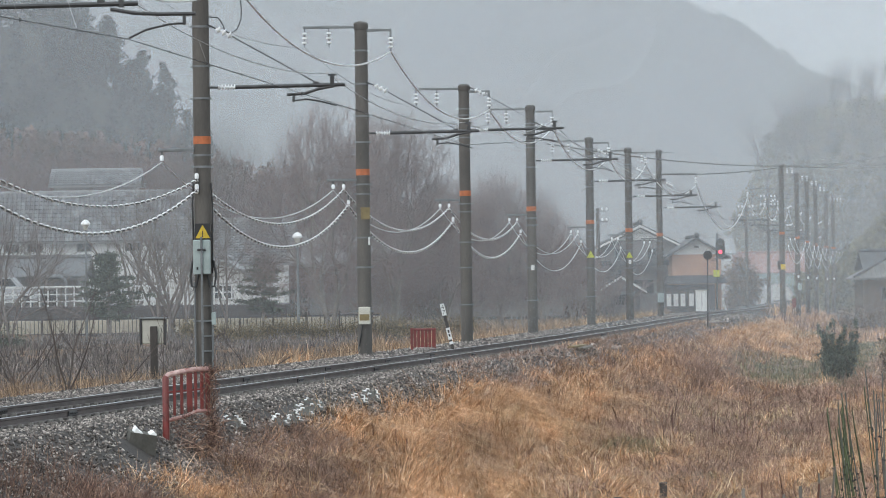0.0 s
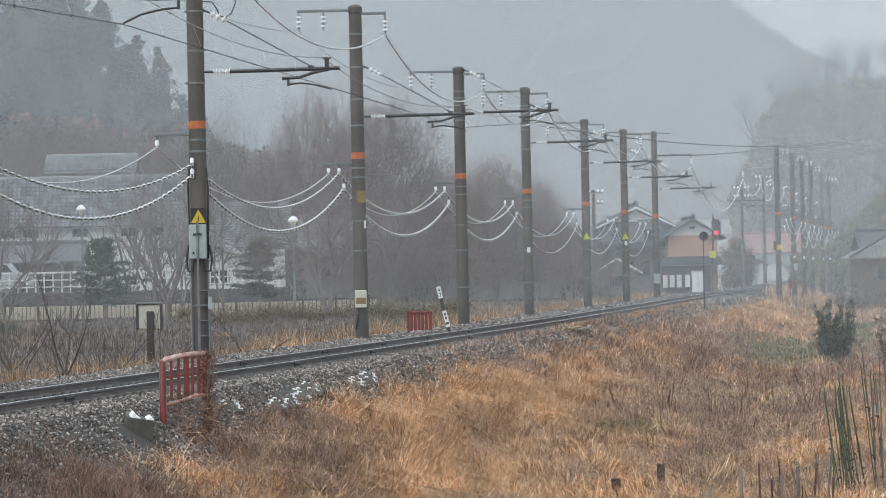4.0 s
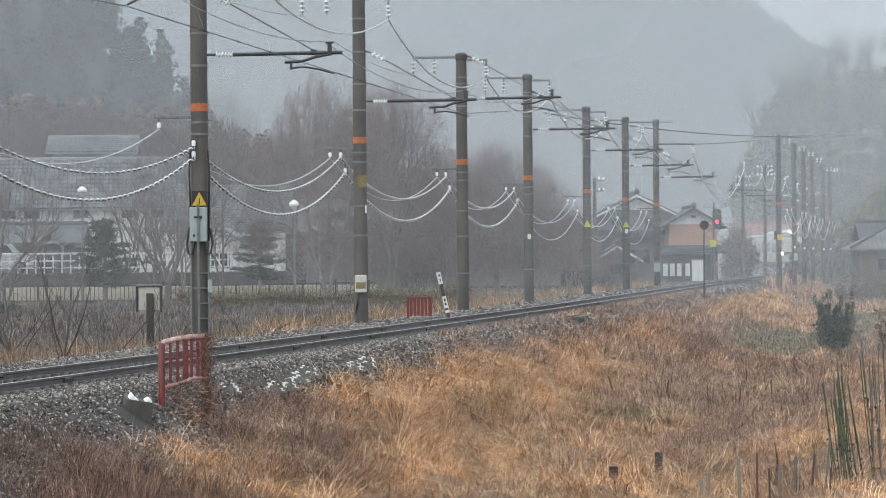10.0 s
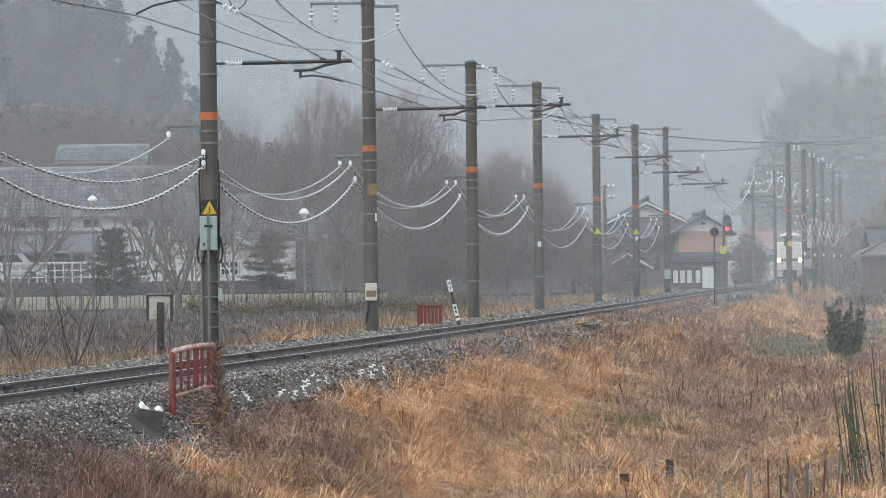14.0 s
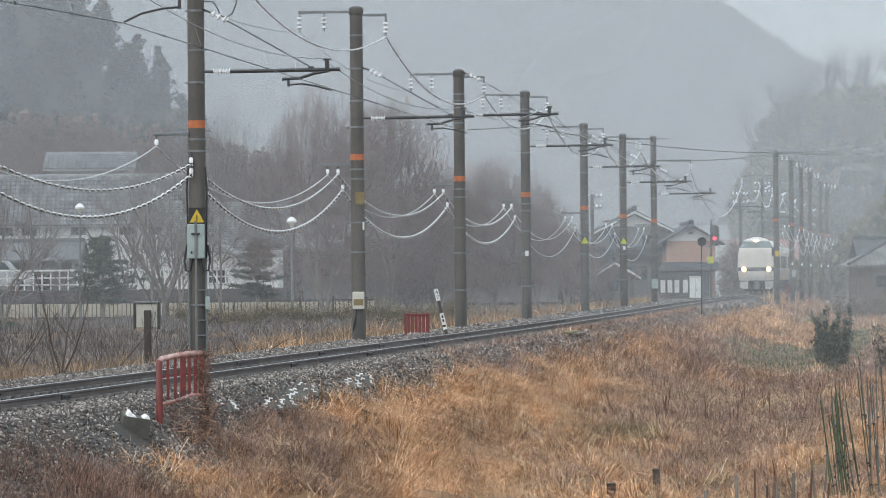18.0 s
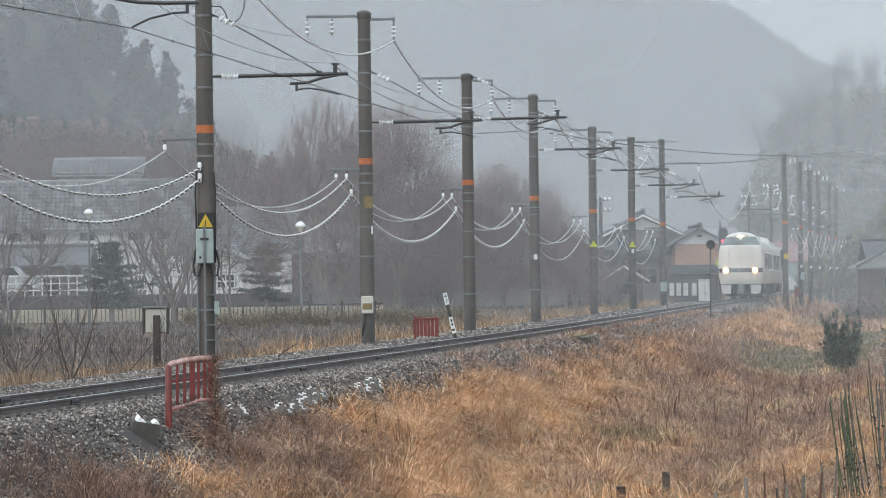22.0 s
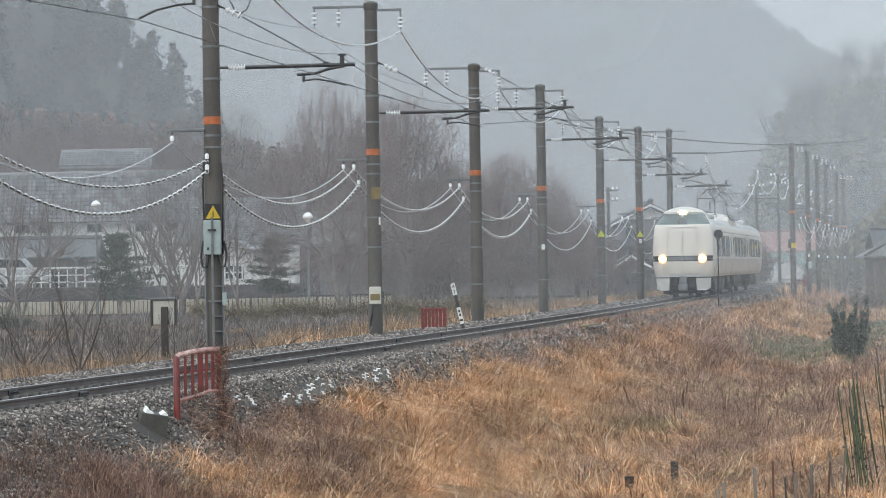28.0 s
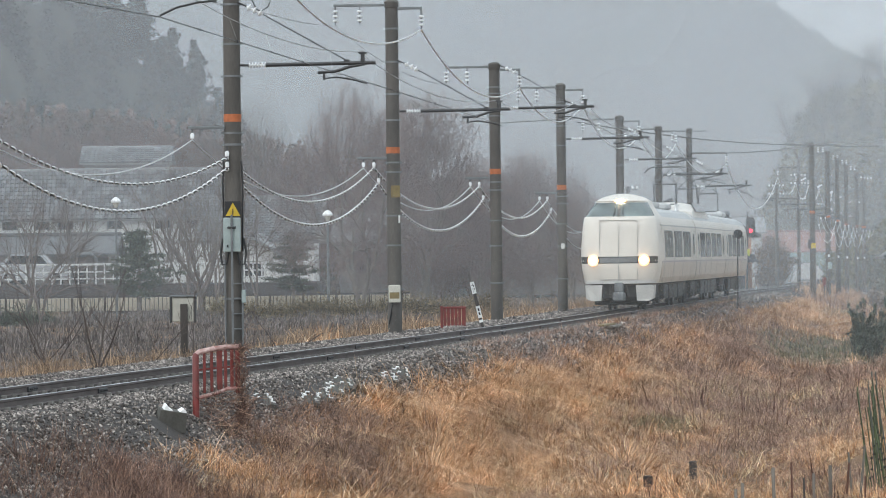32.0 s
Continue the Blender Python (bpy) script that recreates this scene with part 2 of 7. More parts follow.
def spline(xs, ys):
    """Natural cubic spline through the knots."""
    n, h = len(xs), np.diff(xs)
    a, r = np.zeros((n, n)), np.zeros(n)
    a[0, 0] = a[-1, -1] = 1
    for i in range(1, n - 1):
        a[i, i - 1], a[i, i], a[i, i + 1] = h[i - 1], 2 * (h[i - 1] + h[i]), h[i]
        r[i] = 6 * ((ys[i + 1] - ys[i]) / h[i] - (ys[i] - ys[i - 1]) / h[i - 1])
    c = np.linalg.solve(a, r)

    def f(x):
        x = np.asarray(x, float)
        i = np.clip(np.searchsorted(xs, x) - 1, 0, n - 2)
        d, e = x - xs[i], xs[i + 1] - x
        hi = h[i]
        return c[i] * e ** 3 / (6 * hi) + c[i + 1] * d ** 3 / (6 * hi) + (ys[i] / hi - c[i] * hi / 6) * e + (ys[i + 1] / hi - c[i + 1] * hi / 6) * d
    return f


centre_x = spline(KNOT_Y, KNOT_X)


def rail_z(y):
    return np.interp(y, [0, 150, 169, 191, 233, 294, 356, 416, 505], [0, 0, -0.015, -0.04, -0.16, -0.48, -0.75, -0.915, -1.05])


def cant(y):
    """By how much the far rail lies above the near one on the curve past the gate."""
    return float(np.interp(y, [66, 95, 140], [0.05, 0.03, 0.0]))


def track_point(y, off=0.0, z=0.0):
    """A place beside the track's centre line: off metres to its right, z above the rail heads."""
    y = float(y)
    g = float(centre_x(y + 0.5) - centre_x(y - 0.5))
    n = math.hypot(1, g)
    return Vector((float(centre_x(y)) + off / n, y - off * g / n, float(rail_z(y)) + z))


def heading(y):
    """Degrees about z by which the track at y is turned from the y axis."""
    return -math.degrees(math.atan(float(centre_x(y + 1) - centre_x(y - 1)) / 2))


PROFILE_U = [-4000, -60, -9, -4.5, -3.2, -2.4, -1.55, 1.55, 2.1, 3.0, 4.3, 5.4, 7, 11, 30, 60, 4000]
PROFILE_Z = [-0.4, -0.4, -0.55, -0.6, -0.5, -0.42, -0.26, -0.26, -0.55, -0.98, -1.5, -1.95, -2.25, -2.35, -2.3, -2.0, -2.0]


def ground_z(x, y):
    u = x - centre_x(np.clip(y, -200, 560))
    u = np.where(y > 410, -9.0, u)
    z = np.interp(u, PROFILE_U, PROFILE_Z) + rail_z(y)
    soft = np.clip((np.abs(u) - 2.6) / 2, 0, 1)
    far = np.clip(1 - (y - 320) / 200, 0.0, 1)
    bumps = 0.2 * np.sin(x * 1.3 + 0.35 * y) * np.sin(y * 0.47 + 1) + 0.13 * np.sin(x * 2.1 - 0.8 * y + 2) * np.sin(y * 0.9) + 0.05 * np.sin(3.7 * x + 1.9 * y)
    return z + bumps * soft * far


def make_ground():
    ys = np.concatenate([[-300, -120, -40, 0, 20, 34], np.arange(40, 130, 0.5), np.arange(130, 320, 2), np.arange(320, 600, 10), [640, 760, 1000, 1500, 2500, 4000]])
    us = np.concatenate([[-3000, -900, -300, -150, -100], np.arange(-80, -12, 4), np.arange(-12, -3, 0.75), np.arange(-3, 3, 0.3), np.arange(3, 14, 0.5), np.arange(14, 60, 3), [60, 90, 150, 300, 900, 3000]])
    yy, uu = np.meshgrid(ys, us, indexing="ij")
    xx = uu + np.where(yy > 400, float(centre_x(400)), centre_x(np.clip(yy, 0, 400)))
    zz = ground_z(xx, yy)
    n, k = len(ys), len(us)
    i = np.arange(n * k).reshape(n, k)
    f = np.stack([i[:-1, :-1], i[:-1, 1:], i[1:, 1:], i[1:, :-1]], -1).reshape(-1, 4)
    ob = new("ground", raw_mesh("ground", np.stack([xx, yy, zz], -1).reshape(-1, 3), f, M_GROUND, True))
    tagged(ob, "brown winter ground with thatch and mud", "ground", kind="structure")


def make_bed():
    """The ballast bed: a low bank under the track."""
    prof = [(-4.1, -0.56), (-3.4, -0.24), (-2.7, -0.06), (-1.75, -0.10), (-1.2, -0.16), (0, -0.2), (1.2, -0.185), (1.75, -0.2), (2.2, -0.42), (2.8, -0.8), (3.4, -1.08), (3.9, -1.36), (4.8, -1.8)]
    ys = np.concatenate([np.arange(40, 180, 1.0), np.arange(180, 400, 2.5)])
    vs = [track_point(y, u, z + 0.03 * math.sin(y * 2.3 + u * 5) - max(0, u - 2.5) * min(max(0, y - 70) * 0.05, 0.5)) for y in ys for u, z in prof]
    k = len(prof)
    f = [(a * k + b, a * k + b + 1, (a + 1) * k + b + 1, (a + 1) * k + b) for a in range(len(ys) - 1) for b in range(k - 1)]
    ob = new("ballast_bank", raw_mesh("ballast_bank", vs, f, M_BALLASTBED, True))
    tagged(ob, "grey crushed stone bank under the track", "ballast", kind="structure")


# old sleeper ends left on the bank: x, y, z
BLOCKS = ((-3.88, 72.0, -0.45), (-3.16, 75.2, -0.56), (-2.98, 76.6, -0.54), (-2.80, 78.2, -0.47), (-2.66, 79.8, -0.42), (-1.86, 84.4, -0.46), (-1.62, 86.2, -0.43))


def make_stones():
    """Loose stones over the bank, thickest where the line passes the gate."""
    rng = np.random.default_rng(5)
    base = np.array([(1, 0, 0), (-0.5, 0.87, 0), (-0.5, -0.87, 0), (0.1, 0.1, 0.8), (-0.1, 0, -0.6)])
    tri = np.array([(0, 1, 3), (1, 2, 3), (2, 0, 3), (1, 0, 4), (2, 1, 4), (0, 2, 4)])
    vs, fs, count = [], [], 0
    for y0, y1, per_m, size, u0, u1 in ((50, 84, 1800, 0.030, -4.0, 4.6), (84, 112, 1350, 0.033, -3.9, 3.0), (112, 160, 420, 0.045, -3.8, 2.8), (160, 240, 150, 0.058, -2.6, 2.6)):
        n = int((y1 - y0) * per_m)
        y, u = rng.uniform(y0, y1, n), rng.uniform(u0, u1, n)
        keep = ~((np.abs(np.abs(u) - 0.53) < 0.09))
        y, u = y[keep], u[keep]
        n = len(y)
        g = (centre_x(y + 0.5) - centre_x(y - 0.5))
        ln = np.hypot(1, g)
        z = np.interp(u, [-4.1, -3.4, -2.7, -1.75, -1.2, 0, 1.2, 1.75, 2.2, 2.8, 3.4, 3.9, 4.8], [-0.56, -0.24, -0.06, -0.10, -0.16, -0.2, -0.185, -0.2, -0.42, -0.8, -1.08, -1.36, -1.8])
        c = np.stack([centre_x(y) + u / ln, y - u * g / ln, rail_z(y) + z + 0.012], -1)
        s = size * rng.uniform(0.55, 1.5, (n, 1, 1)) * rng.uniform(0.6, 1.3, (n, 1, 3))
        a, b = rng.uniform(0, 6.28, n), rng.uniform(-0.9, 0.9, n)
        p = base[None] * (1 + rng.uniform(-0.3, 0.3, (n, 5, 3))) * s
        ca, sa, cb, sb = np.cos(a)[:, None], np.sin(a)[:, None], np.cos(b)[:, None], np.sin(b)[:, None]
        x1, y1_, z1 = p[..., 0] * cb + p[..., 2] * sb, p[..., 1], -p[..., 0] * sb + p[..., 2] * cb
        p = np.stack([x1 * ca - y1_ * sa, x1 * sa + y1_ * ca, z1], -1) + c[:, None]
        for bx, by, _ in BLOCKS + ((-4.93, 64.0, 0), (-4.93, 63.5, 0)):
            p = p[~((np.abs(p[:, 0, 0] - bx) < 0.27) & (np.abs(p[:, 0, 1] - by) < 0.45))]
        n = len(p)
        vs.append(p.reshape(-1, 3))
        fs.append((tri[None] + (np.arange(n) * 5)[:, None, None] + count).reshape(-1, 3))
        count += n * 5
    ob = new("ballast_stones", raw_mesh("ballast_stones", np.concatenate(vs), np.concatenate(fs), M_STONE))
    tagged(ob, "wet grey crushed stone ballast along the track", "ballast", kind="stuff")


RAIL_FOOT = [(-0.064, -0.153), (0.064, -0.153), (0.064, -0.14), (0.012, -0.122), (0.009, -0.05), (0.033, -0.036), (0.033, -0.003), (-0.033, -0.003), (-0.033, -0.036), (-0.009, -0.05), (-0.012, -0.122), (-0.064, -0.14)]


def swept(outline, ys, off):
    g = Geo()
    k = len(outline)
    for y in ys:
        g.v.extend(tuple(track_point(y, off + a, b + (cant(y) if off < 0 else 0))) for a, b in outline)
    for i in range(len(ys) - 1):
        g.f.extend((i * k + j, i * k + (j + 1) % k, (i + 1) * k + (j + 1) % k, (i + 1) * k + j) for j in range(k))
    g.f.append(tuple(range(k)))
    g.f.append(tuple(range((len(ys) - 1) * k, len(ys) * k)))
    g.n = len(g.v)
    return g


def make_track():
    ob = thing("railway_track", "single railway track with rusty rails on concrete sleepers", "track", kind="structure")
    ys = np.concatenate([np.arange(44, 200, 2.0), np.arange(200, 401, 4.0), np.arange(404, 470, 3.0)])
    for off in (-0.566, 0.566):
        rail = part("rail", swept(RAIL_FOOT, ys, off), M_RAIL, ob, "rusty brown steel rail")
        part("rail_head", swept([(-0.03, -0.004), (0.03, -0.004), (0.022, 0.002), (-0.022, 0.002)], ys, off), M_RAILHEAD, rail, "polished running surface of the rail")
        for y in (66.8, 86.5, 96, 104.5, 112, 120, 134, 146):
            g = Geo()
            yy = y + (0.35 if off > 0 else 0)
            m = Matrix.Translation(track_point(yy, off, -0.075 + (cant(yy) if off < 0 else 0))) @ pose(0, 0, 0, 0, 0, heading(yy))
            for s in (-1, 1):
                g.box((s * 0.03, 0, 0), (0.03, 0.55, 0.09), m, 0.008)
                for b in (-0.2, -0.07, 0.07, 0.2):
                    g.tube([m @ Vector((s * 0.03, b, 0)), m @ Vector((s * 0.075, b, 0))], 0.014, 6)
            part("fishplate", g, M_DARKSTEEL, rail, "bolted rail joint plate")
    sl = Geo()
    sl.prism([(-1.0, -0.33), (1.0, -0.33), (0.98, -0.17), (0.55, -0.155), (0.3, -0.19), (-0.3, -0.19), (-0.55, -0.155), (-0.98, -0.17)], -0.12, 0.12)
    for off in (-0.566, 0.566):
        for s in (-1, 1):
            sl.box((off + s * 0.1, 0, -0.14), (0.07, 0.09, 0.05))
    me = sl.mesh("sleeper")
    me.materials.append(M_SLEEPER)
    y, n = 50.0, 0
    while n < 290:
        s = new("sleeper", me)
        s.parent = ob
        s.matrix_basis = Matrix.Translation(track_point(y, 0, cant(y) / 2)) @ pose(0, 0, 0, 0, math.degrees(cant(y) / 1.13), heading(y))
        y += 0.62
        n += 1


# ---------------------------------------------------------------- catenary poles
def insulator(g, p, q, discs, r):
    p, q = Vector(p), Vector(q)
    for i in range(discs):
        c = p.lerp(q, (i + 0.5) / discs)
        w = (q - p) / discs * 0.28
        g.tube([c - w, c - w * 0.2, c + w * 0.4, c + w], [r * 0.35, r, r * 0.9, r * 0.35], 8)
    g.tube([p, q], r * 0.3, 6)


def hanging_insulator(parent, x, y, z, drop=0.5, r=0.075):
    part("insulator_pin", Geo().tube([(x, y, z), (x, y, z - drop)], 0.018, 6), M_DARKSTEEL, parent)
    g = Geo()
    for k in range(3):
        c = z - drop * (0.28 + 0.24 * k)
        g.tube([(x, y, c + 0.035), (x, y, c + 0.02), (x, y, c - 0.02), (x, y, c - 0.035)], [r * 0.4, r * 0.95, r, r * 0.45], 12)
    part("insulator", g, M_PORCELAIN, parent, "white porcelain insulator", True)


def pole_shaft(ob, top, r0, r1, band_z, rings):
    n = 16
    zs = [-0.9, 0.5, 2.5, 4.5, 6.5, top - 0.05]
    g = Geo().tube([(0, 0, z) for z in zs], [r0 + (r1 - r0) * (z + 0.9) / (top + 0.9) for z in zs], n)
    part("shaft", g, M_CONCRETE, ob, "dark weathered concrete pole shaft", True)

    def rad(z):
        return r0 + (r1 - r0) * (z + 0.9) / (top + 0.9)

    g = Geo().tube([(0, 0, top - 0.16), (0, 0, top - 0.13), (0, 0, top + 0.02), (0, 0, top + 0.06), (0, 0, top + 0.09)], [r1 + 0.008, r1 + 0.026, r1 + 0.026, r1 * 0.92, r1 * 0.5], n)
    part("cap", g, M_CONCRETE, ob, "rounded concrete pole cap", True)
    part("orange_band", Geo().tube([(0, 0, band_z - 0.09), (0, 0, band_z + 0.09)], rad(band_z) + 0.006, n), M_ORANGE, ob, "orange painted band", True)
    for z in rings:
        g = Geo().tube([(0, 0, z - 0.025), (0, 0, z + 0.025)], rad(z) + 0.014, n)
        g.box((rad(z) + 0.03, 0, z), (0.06, 0.03, 0.05))
        g.box((-rad(z) - 0.03, 0, z), (0.06, 0.03, 0.05))
        part("steel_band", g, M_GALV, ob, "steel clamp band", False)
    return rad


def catenary_pole(place, top, r0, r1, band_z, arm_z, side=1, feeder=0.8, left=1.66, triangle=0.0, plate=0.0, box=0.0, tag="", low=None, flip=False, drop=0.1):
    """One pole with its arms; side is the way to the track. Returns the wires' fixing points in the world."""
    p = Vector(place)
    m = Matrix.Translation(p)
    ob = thing("catenary_pole", tag or "concrete catenary pole with orange band and steel cantilever arms", "pole", "catenary poles along the track", m=m)
    rad = pole_shaft(ob, top, r0, r1, band_z, [1.2, 2.45, 3.3, band_z - 0.35, band_z - 0.62, arm_z + 0.5, arm_z - 0.25, arm_z + 1.42, top - 0.75])
    s, fix = side, {}
    z = top - 0.07
    g = Geo().box((-s * left / 2, -0.05, z), (left, 0.07, 0.075), None, 0.01)
    g.box((s * (feeder / 2 + 0.08), -0.05, z - drop), (feeder, 0.07, 0.075), None, 0.01)
    if drop > 1:
        g.tube([(s * 0.18, -0.05, z - drop + 0.55), (s * feeder * 0.55, -0.05, z - drop + 0.03)], 0.025, 6)
        g.box((s * 0.45, -0.05, z), (0.9, 0.07, 0.075), None, 0.01)
    part("crossarm", g, M_GALV, ob, "steel angle crossarm")
    for x in (-s * left * 0.97, -s * left * 0.55):
        hanging_insulator(ob, x, -0.05, z - 0.02, 0.55)
    part("drop_bracket", Geo().box((s * (feeder + 0.05), -0.05, z - drop - 0.06), (0.06, 0.06, 0.2)), M_GALV, ob)
    hanging_insulator(ob, s * (feeder + 0.05), -0.05, z - drop - 0.1, 0.5)
    fix["feeder"] = p + Vector((s * (feeder + 0.05), -0.05, z - drop - 0.62))
    fix["top_a"] = p + Vector((-s * left * 0.97, -0.05, z - 0.58))
    fix["top_b"] = p + Vector((-s * left * 0.55, -0.05, z - 0.58))
    # cantilever over the track
    za = arm_z
    g = Geo().tube([(s * 0.2, -0.1, za), (s * 0.42, -0.1, za)], 0.03, 8)
    part("arm_fitting", g, M_DARKSTEEL, ob)
    g = Geo()
    insulator(g, (s * 0.38, -0.1, za), (s * 0.82, -0.1, za), 6, 0.075)
    part("arm_insulator", g, M_PORCELAIN, ob, "white ribbed porcelain insulator", True)
    part("cantilever", Geo().tube([(s * 0.8, -0.1, za), (s * 3.35, -0.1, za + 0.03)], 0.045, 8), M_DARKSTEEL, ob, "horizontal steel cantilever tube", True)
    g = Geo().box((s * 3.05, -0.1, za + 0.1), (0.1, 0.08, 0.28), None, 0.01).box((s * 3.05, -0.1, za + 0.26), (0.2, 0.05, 0.05), None, 0.01)
    part("wire_clamp", g, M_DARKSTEEL, ob)
    if flip:
        arm = [(2.85, -0.07), (3.3, -0.15), (3.8, -0.17), (4.4, -0.17)]
        steady, hang = [(4.19, -0.34), (3.9, -0.36), (3.5, -0.45), (3.18, -0.60)], 4.19
    else:
        arm = [(3.1, 0.0), (2.75, -0.06), (2.4, -0.17), (2.0, -0.19)]
        steady, hang = [(2.15, -0.33), (2.45, -0.3), (2.8, -0.36), (3.15, -0.46)], 2.15
    g = Geo().tube([(s * x, -0.1, za + z) for x, z in arm], 0.035, 8)
    g.box((s * hang, -0.1, za - 0.27), (0.06, 0.05, 0.2))
    part("registration_arm", g, M_DARKSTEEL, ob, "curved registration arm", True)
    part("steady_arm", Geo().tube([(s * x, -0.1, za + z) for x, z in steady], 0.02, 6), M_DARKSTEEL, ob, "thin curved steady arm", True)
    fix["messenger"] = p + Vector((s * 2.95, -0.1, za + 0.28))
    fix["contact"] = p + Vector((s * (3.18 if flip else 2.97), -0.1, za - (0.62 if flip else 0.37)))
    # stay with a strain insulator above the cantilever
    g = Geo()
    insulator(g, (s * 0.36, -0.1, za + 1.37), (s * 0.74, -0.1, za + 1.18), 3, 0.085)
    part("strain_insulator", g, M_PORCELAIN, ob, "pair of white disc insulators", True)
    part("stay_fitting", Geo().tube([(s * 0.15, -0.1, za + 1.47), (s * 0.38, -0.1, za + 1.36)], 0.02, 6), M_DARKSTEEL, ob)
    part("stay", Geo().tube([(s * 0.72, -0.1, za + 1.19), (s * 2.68, -0.1, za + 0.08)], 0.014, 6), M_DARKSTEEL, ob, "dark stay rod down to the cantilever", True)
    part("stay_clamp", Geo().box((s * 2.68, -0.1, za + 0.06), (0.14, 0.07, 0.09), None, 0.01), M_DARKSTEEL, ob)
    # low bracket with pin insulators
    zb = band_z - 0.22
    part("low_bracket", Geo().box((-s * 0.6, -0.12, zb), (0.85, 0.06, 0.07), None, 0.01), M_GALV, ob, "short steel bracket")
    for i, (x, zz) in enumerate(low or ((-0.85, zb), (-0.55, zb), (-0.42, zb - 0.45))):
        part("insulator_pin", Geo().tube([(s * x, -0.12 - (0.13 if abs(x) < 0.2 else 0), zz), (s * x, -0.12 - (0.13 if abs(x) < 0.2 else 0), zz - 0.14)], 0.02, 6), M_DARKSTEEL, ob)
        g = Geo().tube([(s * x, -0.12 - (0.13 if abs(x) < 0.2 else 0), zz - h_) for h_ in (0.12, 0.16, 0.25)], [0.03, 0.052, 0.045], 10)
        part("insulator", g, M_PORCELAIN, ob, "white pin insulator", True)
        fix["low%d" % i] = p + Vector((s * x, -0.15 - (0.13 if abs(x) < 0.2 else 0), zz - 0.28))
    if triangle:
        part("warning_triangle", Geo().prism([(-0.17, triangle - 0.15), (0.17, triangle - 0.15), (0, triangle + 0.15)], -rad(triangle) - 0.02, -rad(triangle) - 0.008), M_YELLOWGREEN, ob, "yellow triangular warning plate")
    if plate:
        part("number_plate", Geo().box((0.02, -rad(plate) - 0.012, plate), (0.13, 0.015, 0.2)), M_WHITEPAINT, ob, "small white plate")
    if box:
        part("switch_box", Geo().box((0.0, -rad(box) - 0.08, box), (0.34, 0.16, 0.5), None, 0.02), M_BOXGREY, ob, "small grey box on the pole")
    return ob, rad, fix


FIX = []


def make_poles():
    specs = [  # foot, top, base radius, top radius, band, arm
        ((-12.262, 50.427, 0.0), 9.4, 0.21, 0.185, 5.4, 6.62, dict()),
        ((-8.83, 71.911, 0.0), 9.9, 0.17, 0.16, 5.4, 7.16, dict(flip=True)),
        ((-5.571, 92.007, 0.0), 9.75, 0.215, 0.19, 5.40, 6.62, dict(low=((-0.93, 5.18), (-0.12, 4.75), (-0.12, 4.5)), tag="dark concrete catenary pole with control box, warning triangle and cables")),
        ((-2.266, 113.194, 0.0), 9.4, 0.21, 0.18, 5.17, 6.28, dict(tag="dark concrete catenary pole with orange band and yellow box")),
        ((0.772, 133.379, 0.0), 8.55, 0.205, 0.178, 4.95, 7.08, dict()),
        ((3.405, 151.566, 0.0), 8.6, 0.195, 0.172, 4.70, 6.55, dict(plate=2.45)),
        ((6.468, 173.552, 0.0), 8.1, 0.19, 0.168, 4.46, 6.25, dict(triangle=3.05)),
        ((9.091, 193.138, 0.0), 8.25, 0.185, 0.165, 4.30, 5.95, dict(triangle=3.1, plate=2.75)),
        ((11.706, 213.523, -0.04), 8.8, 0.18, 0.155, 4.30, 5.75, dict(box=0.9, feeder=1.95, drop=1.16)),
    ]
    for y, top, r0, r1, band, arm, more in specs:
        FIX.append((y, *catenary_pole((*y,), top, r0, r1, band, arm, **more)))
    right = [((22.435, 261.733, -0.282), 9.5), ((25.333, 282.688, -0.395), 9.6), ((28.331, 307.655, -0.509), 9.9), ((31.077, 329.597, -0.609), 10.0), ((34.075, 351.551, -0.706), 9.7), ((35.673, 361.511, -0.734), 9.8)]
    for y, top in right:
        FIX.append((y, *catenary_pole(y, top, 0.2, 0.165, 5.0, 5.9, side=-1, feeder=2.2, left=0.75, plate=2.2, drop=1.45)))


def wire(name, points, r, mat_, label, sides=6):
    ob = new(name, Geo().tube(points, r, sides).mesh(name, True))
    ob.data.materials.append(mat_)
    return tagged(ob, label, "cable", "overhead wires")


def twisted(points, r):
    """A cable with a strand wound round it."""
    g = Geo()
    length = [0.0]
    for a, b in zip(points, points[1:]):
        length.append(length[-1] + (b - a).length)
    total = length[-1]
    n = int(total / 0.038)
    hel = []
    for i in range(n + 1):
        s = total * i / n
        k = min(max(int(np.searchsorted(length, s)) - 1, 0), len(points) - 2)
        f = (s - length[k]) / (length[k + 1] - length[k])
        c = points[k].lerp(points[k + 1], f)
        t = (points[k + 1] - points[k]).normalized()
        u = t.cross(Vector((0, 0, 1))).normalized()
        w = t.cross(u)
        a = s * 2 * math.pi / 0.46
        hel.append(c + (u * math.cos(a) + w * math.sin(a)) * r * 1.5)
    g.tube(hel, r * 1.1, 6)
    return g


